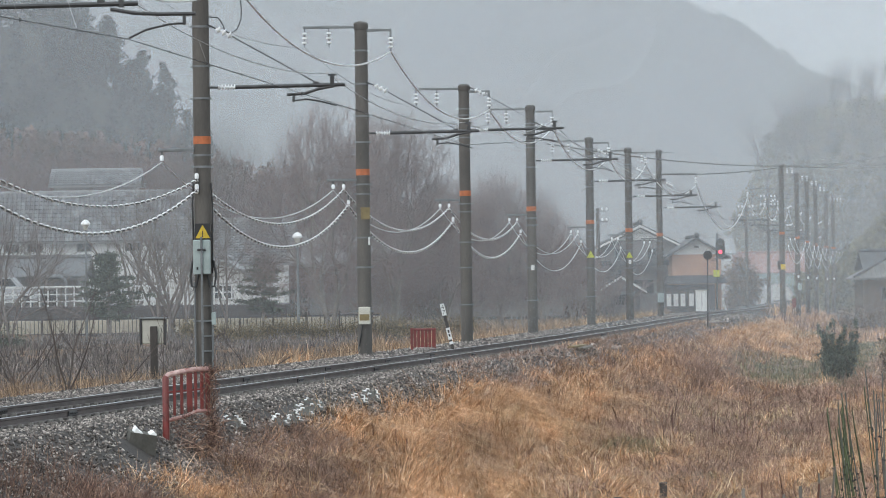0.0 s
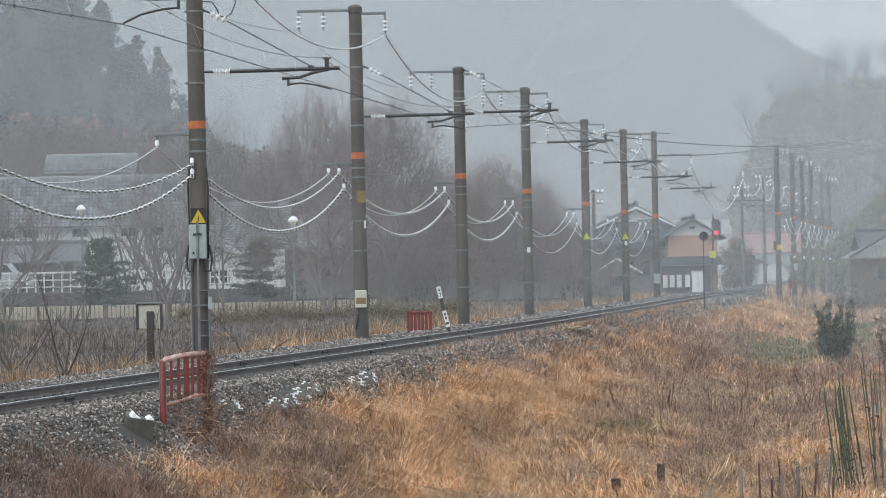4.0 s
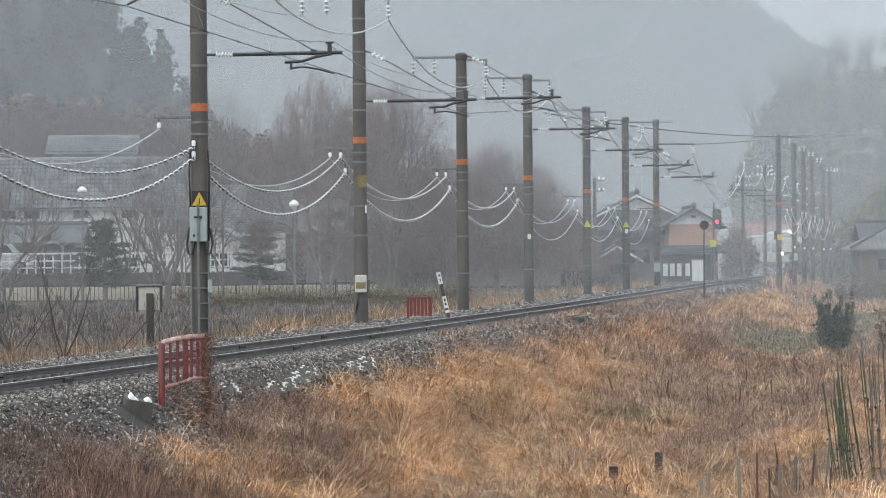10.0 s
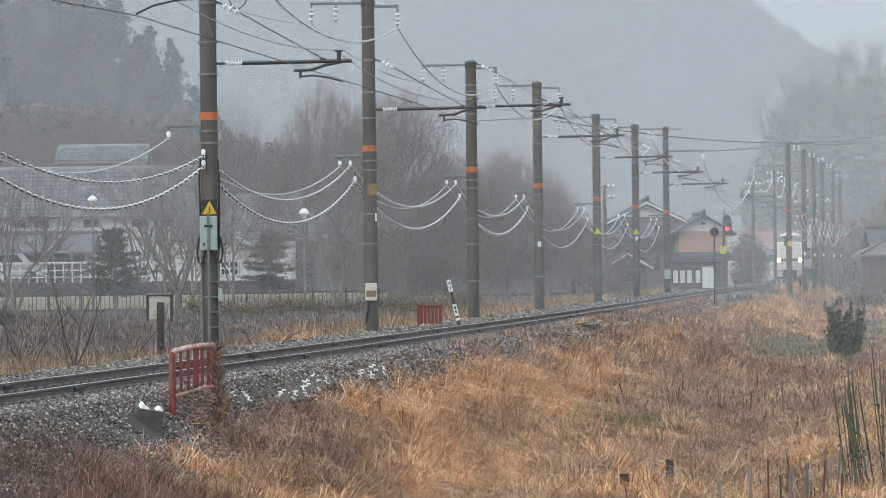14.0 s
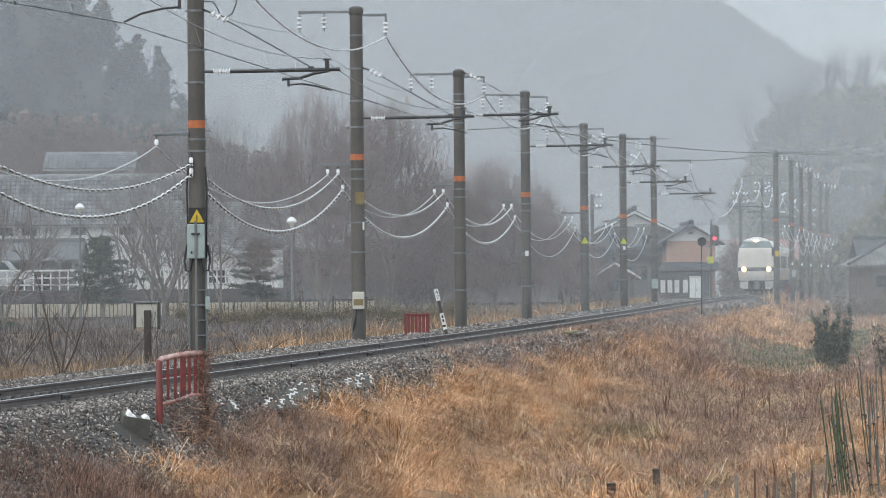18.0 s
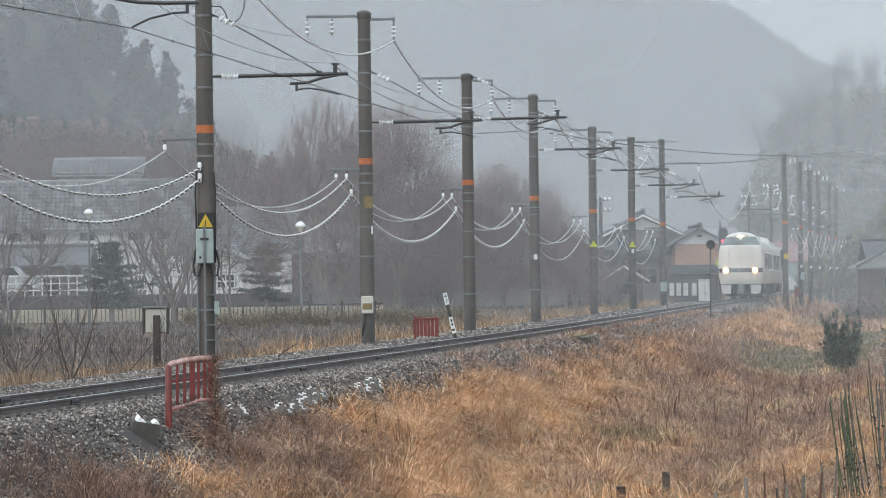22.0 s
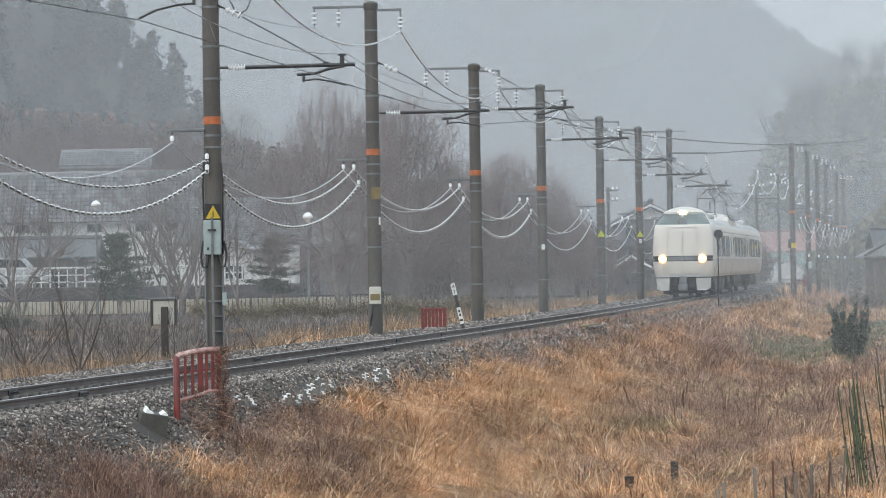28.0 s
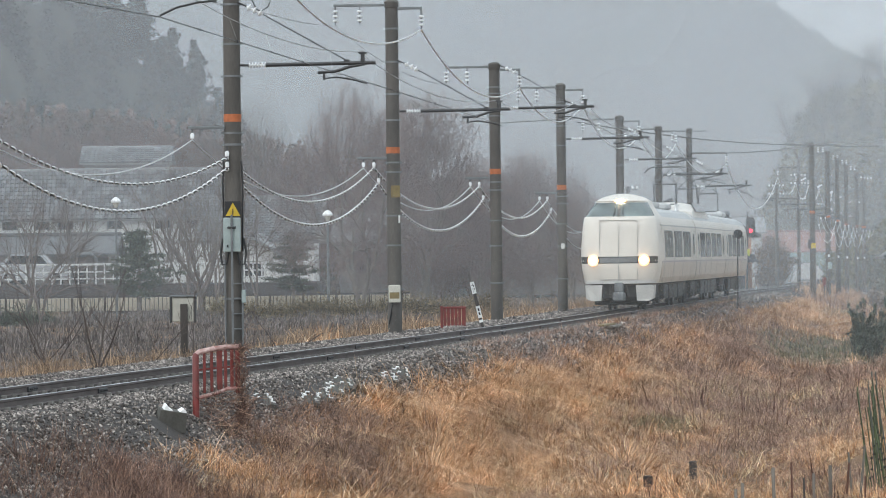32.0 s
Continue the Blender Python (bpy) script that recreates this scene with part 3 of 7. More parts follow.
def make_wires():
    for i in range(len(FIX) - 1):
        (ya, oa, ra, a), (yb, ob_, rb, b) = FIX[i], FIX[i + 1]
        span = (b["feeder"] - a["feeder"]).length
        k = span / 20.5
        wire("feeder_cable", sagging(a["feeder"], b["feeder"], 0.95 * k, 18), 0.024, M_CABLE, "thick sagging feeder cable between the poles")
        if i < 8 or i > 9:
            wire("top_wire", sagging(a["top_a"], b["top_a"], 0.35 * k), 0.006, M_WIRE, "thin wire between the pole tops", 5)
        mess = sagging(a["messenger"], b["messenger"], 0.4 * k, 12)
        wire("messenger_wire", mess, 0.009, M_STRAND, "thin pale messenger wire above the track", 5)
        ob = wire("contact_wire", [a["contact"], b["contact"]], 0.009, M_WIRE, "straight contact wire with droppers above the track", 5)
        n = 6
        for j in range(1, n):
            f = j / n
            top = mess[0].lerp(mess[-1], f) - Vector((0, 0, 4 * 0.4 * k * f * (1 - f)))
            low = a["contact"].lerp(b["contact"], f)
            part("dropper", Geo().tube([top, low], 0.0035, 4), M_STRAND, ob)
            part("dropper_clip", Geo().box(tuple(low), (0.03, 0.08, 0.06)), M_BLACK, ob)
        for j, (sag, r) in enumerate(() if i == 8 else ((1.0, 0.016), (0.96, 0.015), (1.2, 0.018))):
            pts = sagging(a["low%d" % j], b["low%d" % j], sag * k * (0.8 if i > 8 else 1), 20)
            if i in (1, 2, 3, 4) and j:
                o = new("hanging_cable", twisted(pts, r).mesh("hanging_cable", True))
                o.data.materials.append(M_GLINTSTRAND)
                tagged(o, "wet twisted cable hanging between the poles", "cable", "overhead wires")
                part("core", Geo().tube(pts, r * 0.95, 8), M_RUBBER, o, "black core of the cable", True)
            else:
                o = wire("hanging_cable", pts, r, M_CABLE, "wet grey cable hanging between the poles")

# ---------------------------------------------------------------- the train
M_TRAIN = material("white_train_paint", (0.69, 0.645, 0.58), 0.32, scale=1.2, fine=12, vary=0.03, bump=0.0)
M_TRAINLOW = material("beige_train_paint", (0.56, 0.49, 0.42), 0.4, colour2=(0.47, 0.41, 0.35), scale=0.8, fine=10, vary=0.05, bump=0.0)
M_TRAINLINE = material("faded_violet_line", (0.46, 0.42, 0.44), 0.45, scale=3)
M_DOORLINE = material("grey_door_seam", (0.42, 0.41, 0.40), 0.6, scale=3)
M_TRAINROOF = material("pale_grey_roof_paint", (0.50, 0.51, 0.51), 0.5, scale=1.5, vary=0.08)
M_GLASS = material("dark_window_glass", (0.055, 0.062, 0.066), 0.08, scale=1.5, vary=0.2, bump=0.0, spec=0.8)
M_SCREEN = material("green_tinted_windscreen", (0.16, 0.21, 0.205), 0.06, colour2=(0.06, 0.075, 0.075), scale=0.8, fine=2, vary=0.2, bump=0.0, spec=0.9)
M_UNDER = material("grimy_underframe", (0.045, 0.043, 0.042), 0.8, scale=2, vary=0.25)
M_SKIRT = material("dirty_white_skirt", (0.50, 0.49, 0.46), 0.5, scale=2, vary=0.1)
M_HEADLAMP = material("lit_headlamp", (0.9, 0.85, 0.7), 0.2, bump=0, emit=(1.0, 0.80, 0.5), power=120.0)
# Emitting discs that stand in for the halo round the lit lamps.
M_LAMPHALO = material("lamp_halo_outer", (0.9, 0.8, 0.6), 0.2, bump=0, emit=(1.0, 0.48, 0.16), power=2.6)
M_LAMPGLOW = material("lamp_halo_inner", (0.9, 0.8, 0.6), 0.2, bump=0, emit=(1.0, 0.62, 0.28), power=8.0)
M_ROOFLAMP = material("lit_roof_lamp", (0.9, 0.85, 0.75), 0.2, bump=0, emit=(1.0, 0.8, 0.52), power=80.0)

CAR = 20.3
CAB = [(0.95, 1.29, 0.12), (1.15, 1.36, 0.05), (1.5, 1.42, 0.0), (1.75, 1.45, 0.0), (2.3, 1.44, 0.03), (2.9, 1.39, 0.10), (3.24, 1.34, 0.17),
       (3.28, 1.32, 0.22), (3.55, 1.15, 0.60), (3.82, 0.97, 1.02), (3.86, 0.96, 0.98), (3.98, 0.76, 1.22), (4.07, 0.48, 1.6), (4.12, 0.2, 2.0)]


def cab_at(z):
    zs = [c[0] for c in CAB]
    return float(np.interp(z, zs, [c[1] for c in CAB])), float(np.interp(z, zs, [c[2] for c in CAB]))


def cab_outline(z, grow=0.0, a0=-90.0, a1=90.0, n=24):
    w, back_ = cab_at(z)
    nose = -CAR / 2
    pts = []
    for k in range(n + 1):
        th = radians(a0 + (a1 - a0) * k / n)
        x = w * math.sin(th)
        y = nose + back_ + 0.75 * (1 - math.cos(th)) ** 1.6
        pts.append((x + grow * math.sin(th), y - grow * max(math.cos(th), 0.25), z))
    return pts


def cab_band(zs, grow, a0, a1, n=24):
    g = Geo()
    rows = [cab_outline(z, grow, a0, a1, n) for z in zs]
    g.add([p for r in rows for p in r], [(i * (n + 1) + k, i * (n + 1) + k + 1, (i + 1) * (n + 1) + k + 1, (i + 1) * (n + 1) + k) for i in range(len(zs) - 1) for k in range(n)])
    inner = [cab_outline(z, grow - 0.03, a0, a1, n) for z in zs]
    g.add([p for r in inner for p in r], [(i * (n + 1) + k, (i + 1) * (n + 1) + k, (i + 1) * (n + 1) + k + 1, i * (n + 1) + k + 1) for i in range(len(zs) - 1) for k in range(n)])
    return g


SECTION = [(1.29, 0.95), (1.38, 1.15), (1.44, 1.6), (1.45, 2.0), (1.44, 2.5), (1.40, 3.0), (1.30, 3.3), (1.12, 3.5), (0.8, 3.63), (0.4, 3.69), (0, 3.7)]


def side_x(z):
    return float(np.interp(z, [p[1] for p in SECTION], [p[0] for p in SECTION]))


def side_panel(g, s, y0, y1, z0, z1, proud, n=4):
    """A thin panel that follows the curved flank."""
    zs = [z0 + (z1 - z0) * i / n for i in range(n + 1)]
    outer = [(s * (side_x(z) + proud), z) for z in zs]
    inner = [(s * (side_x(z) - 0.02), z) for z in reversed(zs)]
    g.prism(outer + inner, y0, y1)


def bogie(ob, y):
    g = Geo()
    for s in (-1, 1):
        g.box((s * 1.0, y, 0.52), (0.12, 2.6, 0.2), None, 0.03)
        for b in (-1.05, 1.05):
            g.box((s * 1.02, y + b, 0.45), (0.2, 0.3, 0.3), None, 0.04)
    g.box((0, y, 0.6), (2.0, 0.4, 0.3), None, 0.03)
    part("bogie", g, M_UNDER, ob, "dark bogie frame")
    for b in (-1.05, 1.05):
        g = Geo()
        for s in (-1, 1):
            g.tube([(s * 0.49, y + b, 0.42), (s * 0.60, y + b, 0.42)], 0.42, 20)
        g.tube([(-0.6, y + b, 0.42), (0.6, y + b, 0.42)], 0.07, 8)
        part("wheel_set", g, M_UNDER, ob, "", True)


def pantograph(ob, y):
    g = Geo()
    for a, b in (((-0.5, -0.5, 3.95), (-0.5, 0.5, 3.95)), ((0.5, -0.5, 3.95), (0.5, 0.5, 3.95)), ((-0.5, -0.5, 3.95), (0.5, -0.5, 3.95)), ((-0.5, 0.5, 3.95), (0.5, 0.5, 3.95)),
                 ((-0.46, -0.45, 3.95), (-0.46, 0.55, 4.75)), ((0.46, -0.45, 3.95), (0.46, 0.55, 4.75)), ((-0.46, 0.45, 3.95), (-0.46, -0.55, 4.75)), ((0.46, 0.45, 3.95), (0.46, -0.55, 4.75)),
                 ((-0.46, 0.55, 4.75), (0.46, 0.55, 4.75)), ((-0.46, -0.55, 4.75), (0.46, -0.55, 4.75)), ((-0.46, 0.55, 4.75), (0.3, 0.1, 5.4)), ((0.46, 0.55, 4.75), (-0.3, 0.1, 5.4)),
                 ((-0.46, -0.55, 4.75), (-0.3, -0.1, 5.4)), ((0.46, -0.55, 4.75), (0.3, -0.1, 5.4))):
        g.tube([(a[0], a[1] + y, a[2]), (b[0], b[1] + y, b[2])], 0.017, 6)
    p = part("pantograph", g, M_DARKSTEEL, ob, "raised diamond pantograph", True)
    for b in (-0.18, 0.18):
        part("collector_bow", Geo().tube([(-0.85, y + b, 5.2), (-0.68, y + b, 5.38), (-0.5, y + b, 5.43), (0.5, y + b, 5.43), (0.68, y + b, 5.38), (0.85, y + b, 5.2)], 0.02, 6), M_DARKSTEEL, p)
    for sx in (-0.5, 0.5):
        for sy in (-0.5, 0.5):
            part("foot_insulator", Geo().tube([(sx, y + sy, 3.62), (sx, y + sy, 3.7), (sx, y + sy, 3.8), (sx, y + sy, 3.94)], [0.06, 0.1, 0.06, 0.08], 8), M_PORCELAIN, p)


def train_car(front, pantos=(), fairing=None, label=""):
    ob = thing("train_car", label, "train", "cars of the express train")
    h = CAR / 2
    y0 = -h + 2.6 if front else -h + 0.2
    ring = [(x, z) for x, z in SECTION] + [(-x, z) for x, z in reversed(SECTION[:-1])]
    g = Geo().prism(ring, y0, h - 0.2)
    part("body", g, M_TRAIN, ob, "white smooth steel body", True)
    roof = [(x, z + 0.004) for x, z in SECTION[6:]] + [(-x, z + 0.004) for x, z in reversed(SECTION[6:-1])]
    part("roof", Geo().prism(roof, y0 + (1.5 if front else 0.1), h - 0.3), M_TRAINROOF, ob, "pale grey roof")
    first = y0 - (0.4 if front else 0)
    for s in (-1, 1):
        g = Geo()
        side_panel(g, s, first, h - 0.25, 0.97, 1.66, 0.004)
        part("lower_panel", g, M_TRAINLOW, ob, "beige lower side panel")
        g = Geo()
        side_panel(g, s, first, h - 0.25, 1.67, 1.73, 0.02, 1)
        part("side_line", g, M_TRAINLINE, ob, "thin faded violet line")
        doors = (h - 1.6,) if front else (-h + 1.4, h - 1.6)
        # banks of windows with a broad pillar between each two
        y = first + (1.5 if front else 2.3)
        bank_end = h - 2.6
        banks = 3 if front else 4
        run = (bank_end - y) / banks
        for k in range(banks):
            for q in range(3):
                w = (run - 0.55) / 3
                a0 = y + k * run + q * w
                g = Geo()
                side_panel(g, s, a0, a0 + w - 0.11, 1.86, 2.82, 0.006)
                part("window", g, M_GLASS, ob, "dark side window")
            g = Geo()
            side_panel(g, s, y + k * run - 0.36, y + k * run - 0.30, 0.99, 1.80, 0.008)
            side_panel(g, s, y + k * run - 0.12, y + k * run - 0.08, 0.99, 1.80, 0.008)
            part("panel_joint", g, M_DOORLINE, ob, "grey panel joint")
        g = Geo()
        side_panel(g, s, first, h - 0.25, 2.98, 3.02, 0.006, 1)
        part("gutter", g, M_DOORLINE, ob, "thin gutter line below the roof")
        for yd in doors:
            g = Geo()
            for e in (-0.55, 0.55):
                side_panel(g, s, yd + e - 0.02, yd + e + 0.02, 1.0, 2.95, 0.007)
            part("door_edge", g, M_DOORLINE, ob, "door joint")
            g = Geo()
            side_panel(g, s, yd - 0.3, yd + 0.3, 1.95, 2.75, 0.007)
            part("door_window", g, M_GLASS, ob)
    bogie(ob, -h + 3.6)
    bogie(ob, h - 3.4)
    for i, (yy, ln) in enumerate(((-3.9, 2.1), (-1.4, 1.6), (0.8, 1.9), (3.2, 2.0))):
        g = Geo()
        for s in (-1, 1):
            g.box((s * 0.95, yy, 0.62), (0.6, ln, 0.52), None, 0.03)
        part("equipment_box", g, M_UNDER, ob, "dark underfloor equipment box")
    part("underframe", Geo().box((0, 0.4, 0.72), (2.1, CAR - 3.0, 0.42), None, 0.04), M_UNDER, ob, "grimy dark underframe")
    part("gangway", Geo().box((0, h - 0.1, 2.15), (1.3, 0.5, 2.3), None, 0.05), M_RUBBER, ob, "black gangway bellows")
    for yy in ((-1.5, 4.5) if front else (2.0,)):
        g = Geo().box((0, yy, 3.78), (1.5, 2.6, 0.22), None, 0.06)
        part("roof_unit", g, M_TRAINROOF, ob, "grey air conditioning unit")
    for y in pantos:
        pantograph(ob, y)
    if fairing:
        a, b = fairing
        g = Geo()
        ys = [a, a + 0.5, a + 1.4, a + 2.6, b - 3.2, b - 1.6, b - 0.6, b]
        tops = [3.72, 3.86, 4.0, 4.06, 4.06, 4.0, 3.86, 3.70]
        k = 9
        for y, z in zip(ys, tops):
            for j in range(k):
                th = math.pi * j / (k - 1)
                w = 1.22 * math.cos(th)
                g.v.append((w, y, 3.42 + (z - 3.42) * math.sin(th) ** 0.55))
        g.n = len(g.v)
        g.f.extend((i * k + j, i * k + j + 1, (i + 1) * k + j + 1, (i + 1) * k + j) for i in range(len(ys) - 1) for j in range(k - 1))
        g.f.append(tuple(range(k)))
        g.f.append(tuple(range((len(ys) - 1) * k, len(ys) * k)))
        part("roof_fairing", g, M_TRAIN, ob, "white rounded roof fairing", True)
        g = Geo().prism([(0.98, 3.98), (1.19, 3.66), (1.235, 3.66), (1.03, 4.0)], a + 1.6, b - 2.6)
        part("fairing_grille", g, M_GLASS, ob, "dark grille under the fairing")
    if front:
        make_cab(ob)
    return ob


def make_cab(ob):
    nose = -CAR / 2
    g = Geo()
    n = 24
    zs = [c[0] for c in CAB]
    rear = [nose + 3.0] * 8 + [nose + 3.2, nose + 3.6, nose + 3.6, nose + 3.2, nose + 2.9, nose + 2.5]
    for z, r in zip(zs, rear):
        o = cab_outline(z, 0, n=n)
        w = cab_at(z)[0]
        g.v.extend(o + [(w, r, z), (-w, r, z)])
    k = n + 3
    for i in range(len(zs) - 1):
        g.f.extend((i * k + j, i * k + (j + 1) % k, (i + 1) * k + (j + 1) % k, (i + 1) * k + j) for j in range(k))
    g.f.append(tuple(range(k)))
    g.f.append(tuple(range((len(zs) - 1) * k, len(zs) * k)))
    g.n = len(g.v)
    part("cab_nose", g, M_TRAIN, ob, "white flat-fronted cab with a domed brow", True)
    part("windscreen", cab_band([3.31, 3.5, 3.68, 3.80], 0.012, -80, 80), M_SCREEN, ob, "sloping tinted windscreen", True)
    part("windscreen_pillar", cab_band([3.30, 3.81], 0.03, -2.2, 2.2, 2), M_BLACK, ob)
    yl = min(p[1] for p in cab_outline(3.86, 0, n=24))
    yf = min(p[1] for p in cab_outline(3.84, 0, n=24))
    lens = [(0.16 * math.cos(a), 3.865 + 0.045 * math.sin(a)) for a in np.linspace(0, 2 * math.pi, 20, endpoint=False)]
    part("brow_lamp_rim", Geo().prism([(x * 1.5, 3.865 + (z - 3.865) * 1.5) for x, z in lens], yf - 0.035, yf + 0.3), M_LAMPHALO, ob, "warm glowing disc standing in for the brow lamp's halo")
    part("brow_lamp", Geo().prism(lens, yf - 0.05, yf + 0.3), M_ROOFLAMP, ob, "lit lamp in the brow")
    part("black_belt", cab_band([1.66, 1.90], 0.008, -78, 78), M_BLACK, ob, "black band between the headlights", True)
    part("belt_panel", cab_band([1.69, 1.87], 0.016, -28, 28), M_GALV, ob, "grey panel in the black band", True)
    part("lower_lip", cab_band([0.955, 1.07], 0.025, -86, 86), M_WHITEPAINT, ob, "white lower lip", True)
    for x in (-0.70, 0.0, 0.70):
        g = Geo().box((x, nose + 0.01 + (0.05 if x else -0.005), 2.12), (0.011, 0.06, 2.1))
        part("door_joint", g, M_DOORLINE, ob, "front door joint")
    for z in (1.10, 3.17):
        part("door_joint", Geo().box((0, nose + (0.16 if z > 3 else 0.06), z), (1.4, 0.08, 0.011)), M_DOORLINE, ob)
    for s in (-1, 1):
        y = nose - 0.02
        part("headlight", Geo().tube([(s * 0.94, y + 0.15, 1.77), (s * 0.94, y - 0.03, 1.77)], 0.105, 20), M_HEADLAMP, ob, "lit round headlight")
        # Two wider glowing discs behind the lens make its halo.
        part("headlight_rim", Geo().tube([(s * 0.94, y + 0.2, 1.77), (s * 0.94, y - 0.018, 1.77)], 0.14, 20), M_LAMPGLOW, ob, "glowing disc standing in for the headlight's halo")
        part("headlight_rim", Geo().tube([(s * 0.94, y + 0.2, 1.77), (s * 0.94, y - 0.008, 1.77)], 0.20, 20), M_LAMPHALO, ob)
        wiper = Geo().tube([(s * 0.20, nose + 0.24, 3.30), (s * 0.15, nose + 0.42, 3.46)], 0.022, 5).tube([(s * 0.13, nose + 0.36, 3.40), (s * 0.17, nose + 0.74, 3.68)], 0.014, 5)
        part("wiper", wiper, M_BLACK, ob, "black windscreen wiper")
        g = Geo().add([(s * 0.62, nose + 0.1, 0.90), (s * 1.28, nose + 0.35, 0.90), (s * 0.66, nose + 0.12, 0.36), (s * 1.05, nose + 0.2, 0.34), (s * 1.24, nose + 0.38, 0.44),
                       (s * 0.62, nose + 0.9, 0.90), (s * 1.28, nose + 1.3, 0.90), (s * 0.66, nose + 0.9, 0.36), (s * 1.05, nose + 1.0, 0.34), (s * 1.24, nose + 1.3, 0.44)],
                      [(0, 1, 4, 3, 2), (5, 7, 8, 9, 6), (0, 5, 6, 1), (1, 6, 9, 4), (4, 9, 8, 3), (3, 8, 7, 2), (2, 7, 5, 0)])
        part("skirt", g, M_SKIRT, ob, "dirty white front skirt")
    part("coupler", Geo().box((0, nose + 0.25, 0.82), (0.34, 0.5, 0.34), None, 0.04).box((0, nose + 0.15, 0.5), (0.44, 0.5, 0.32), None, 0.05), M_GALV, ob, "grey coupler and plough box")
    g = Geo()
    for s in (-1, 1):
        g.tube([(s * 0.3, nose + 0.2, 0.9), (s * 0.36, nose + 0.05, 0.5), (s * 0.24, nose + 0.12, 0.42)], 0.03, 6)
    part("brake_hose", g, M_RUBBER, ob, "", True)
    # Dark plate added so the gap behind the skirts stays closed and dark.
    part("front_apron", Geo().box((0, nose + 1.15, 0.56), (2.0, 0.25, 0.72), None, 0.04), M_UNDER, ob, "added dark plate closing the gap behind the skirts")
    part("buffer_beam", Geo().box((0, nose + 0.75, 0.68), (2.2, 0.5, 0.5), None, 0.03), M_UNDER, ob)


# front of the train along y at given seconds
FRONT_T = [8.0, 9.0, 11.0, 13.0, 14.0, 16.5, 17.0, 19.0, 21.0, 24.0, 25.5, 28.0, 30.0, 31.0, 32.0]
FRONT_Y = [427.0, 416.0, 394.0, 368.0, 356.0, 324.5, 318.5, 293.0, 267.5, 233.0, 215.8, 188.6, 167.8, 157.4, 147.3]
_y = np.arange(80, 560, 0.25)
_arc = np.concatenate([[0], np.cumsum(np.hypot(np.diff(_y), np.diff(centre_x(_y))))])
_fit = np.polyfit(FRONT_T, np.interp(FRONT_Y, _y, _arc), 5)


def front_arc(t):
    if t < 8:
        return float(np.polyval(_fit, 8) + (8 - t) * 12.0)
    return float(np.polyval(_fit, t))


def car_pose(arc):
    """A car whose middle stands that far along the line."""
    a, b = (float(np.interp(arc + d, _arc, _y)) for d in (-6.2, 6.2))
    p, q = track_point(a), track_point(b)
    mid = (p + q) / 2
    v = q - p
    return Matrix.Translation(mid) @ pose(0, 0, 0, math.degrees(math.asin(v.z / v.length)), 0, -math.degrees(math.atan2(v.x, v.y)))


def make_train():
    cars = [train_car(True, (), None, "white express train leading car with lit headlights"),
            train_car(False, (-8.0, 5.6), (-8.5, 1.6), "white express train middle car with two raised pantographs"),
            train_car(False, (1.4,), None, "white express train rear car with a raised pantograph")]
    for c in cars:
        c.scale = (1.01, 0.9, 1.065)
    return cars


def motions():
    times = [i * 0.5 for i in range(65)]
    for i, car in enumerate(TRAIN):
        walk(car, [(t, car_pose(front_arc(t) + 0.9 * CAR * (i + 0.5))) for t in times])

# ---------------------------------------------------------------- hills and mist
def veil(name, y, density):
    """A flat see-through sheet standing in for mist; it scatters the sky's light."""
    m = bpy.data.materials.new(name)
    m.use_nodes = True
    nt = m.node_tree
    nt.nodes.clear()
    out, mix, clear = nt.nodes.new("ShaderNodeOutputMaterial"), nt.nodes.new("ShaderNodeMixShader"), nt.nodes.new("ShaderNodeBsdfTransparent")
    both, a, b = nt.nodes.new("ShaderNodeMixShader"), nt.nodes.new("ShaderNodeBsdfDiffuse"), nt.nodes.new("ShaderNodeBsdfTranslucent")
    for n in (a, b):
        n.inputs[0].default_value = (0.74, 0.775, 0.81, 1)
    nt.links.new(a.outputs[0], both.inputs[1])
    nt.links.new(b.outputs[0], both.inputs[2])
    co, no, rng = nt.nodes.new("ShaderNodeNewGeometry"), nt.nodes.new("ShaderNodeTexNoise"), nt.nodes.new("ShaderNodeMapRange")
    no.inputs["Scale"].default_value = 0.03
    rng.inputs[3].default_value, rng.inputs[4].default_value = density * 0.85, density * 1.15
    nt.links.new(co.outputs["Position"], no.inputs["Vector"])
    nt.links.new(no.outputs[0], rng.inputs[0])
    nt.links.new(rng.outputs[0], mix.inputs[0])
    nt.links.new(clear.outputs[0], mix.inputs[1])
    nt.links.new(both.outputs[0], mix.inputs[2])
    nt.links.new(mix.outputs[0], out.inputs[0])
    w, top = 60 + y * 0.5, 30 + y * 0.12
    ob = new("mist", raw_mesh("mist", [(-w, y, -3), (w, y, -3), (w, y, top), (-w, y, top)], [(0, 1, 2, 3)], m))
    tagged(ob, "flat see-through sheet standing in for thin grey mist in the valley", "mist", "banks of mist", kind="stuff")


def make_mist():
    # Sheets stand in for haze; the nearest one lifts the darkest tones.
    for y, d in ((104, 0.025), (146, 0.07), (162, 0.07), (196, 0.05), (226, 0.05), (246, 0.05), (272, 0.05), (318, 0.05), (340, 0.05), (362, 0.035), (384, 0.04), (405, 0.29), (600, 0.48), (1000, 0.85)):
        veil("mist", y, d)


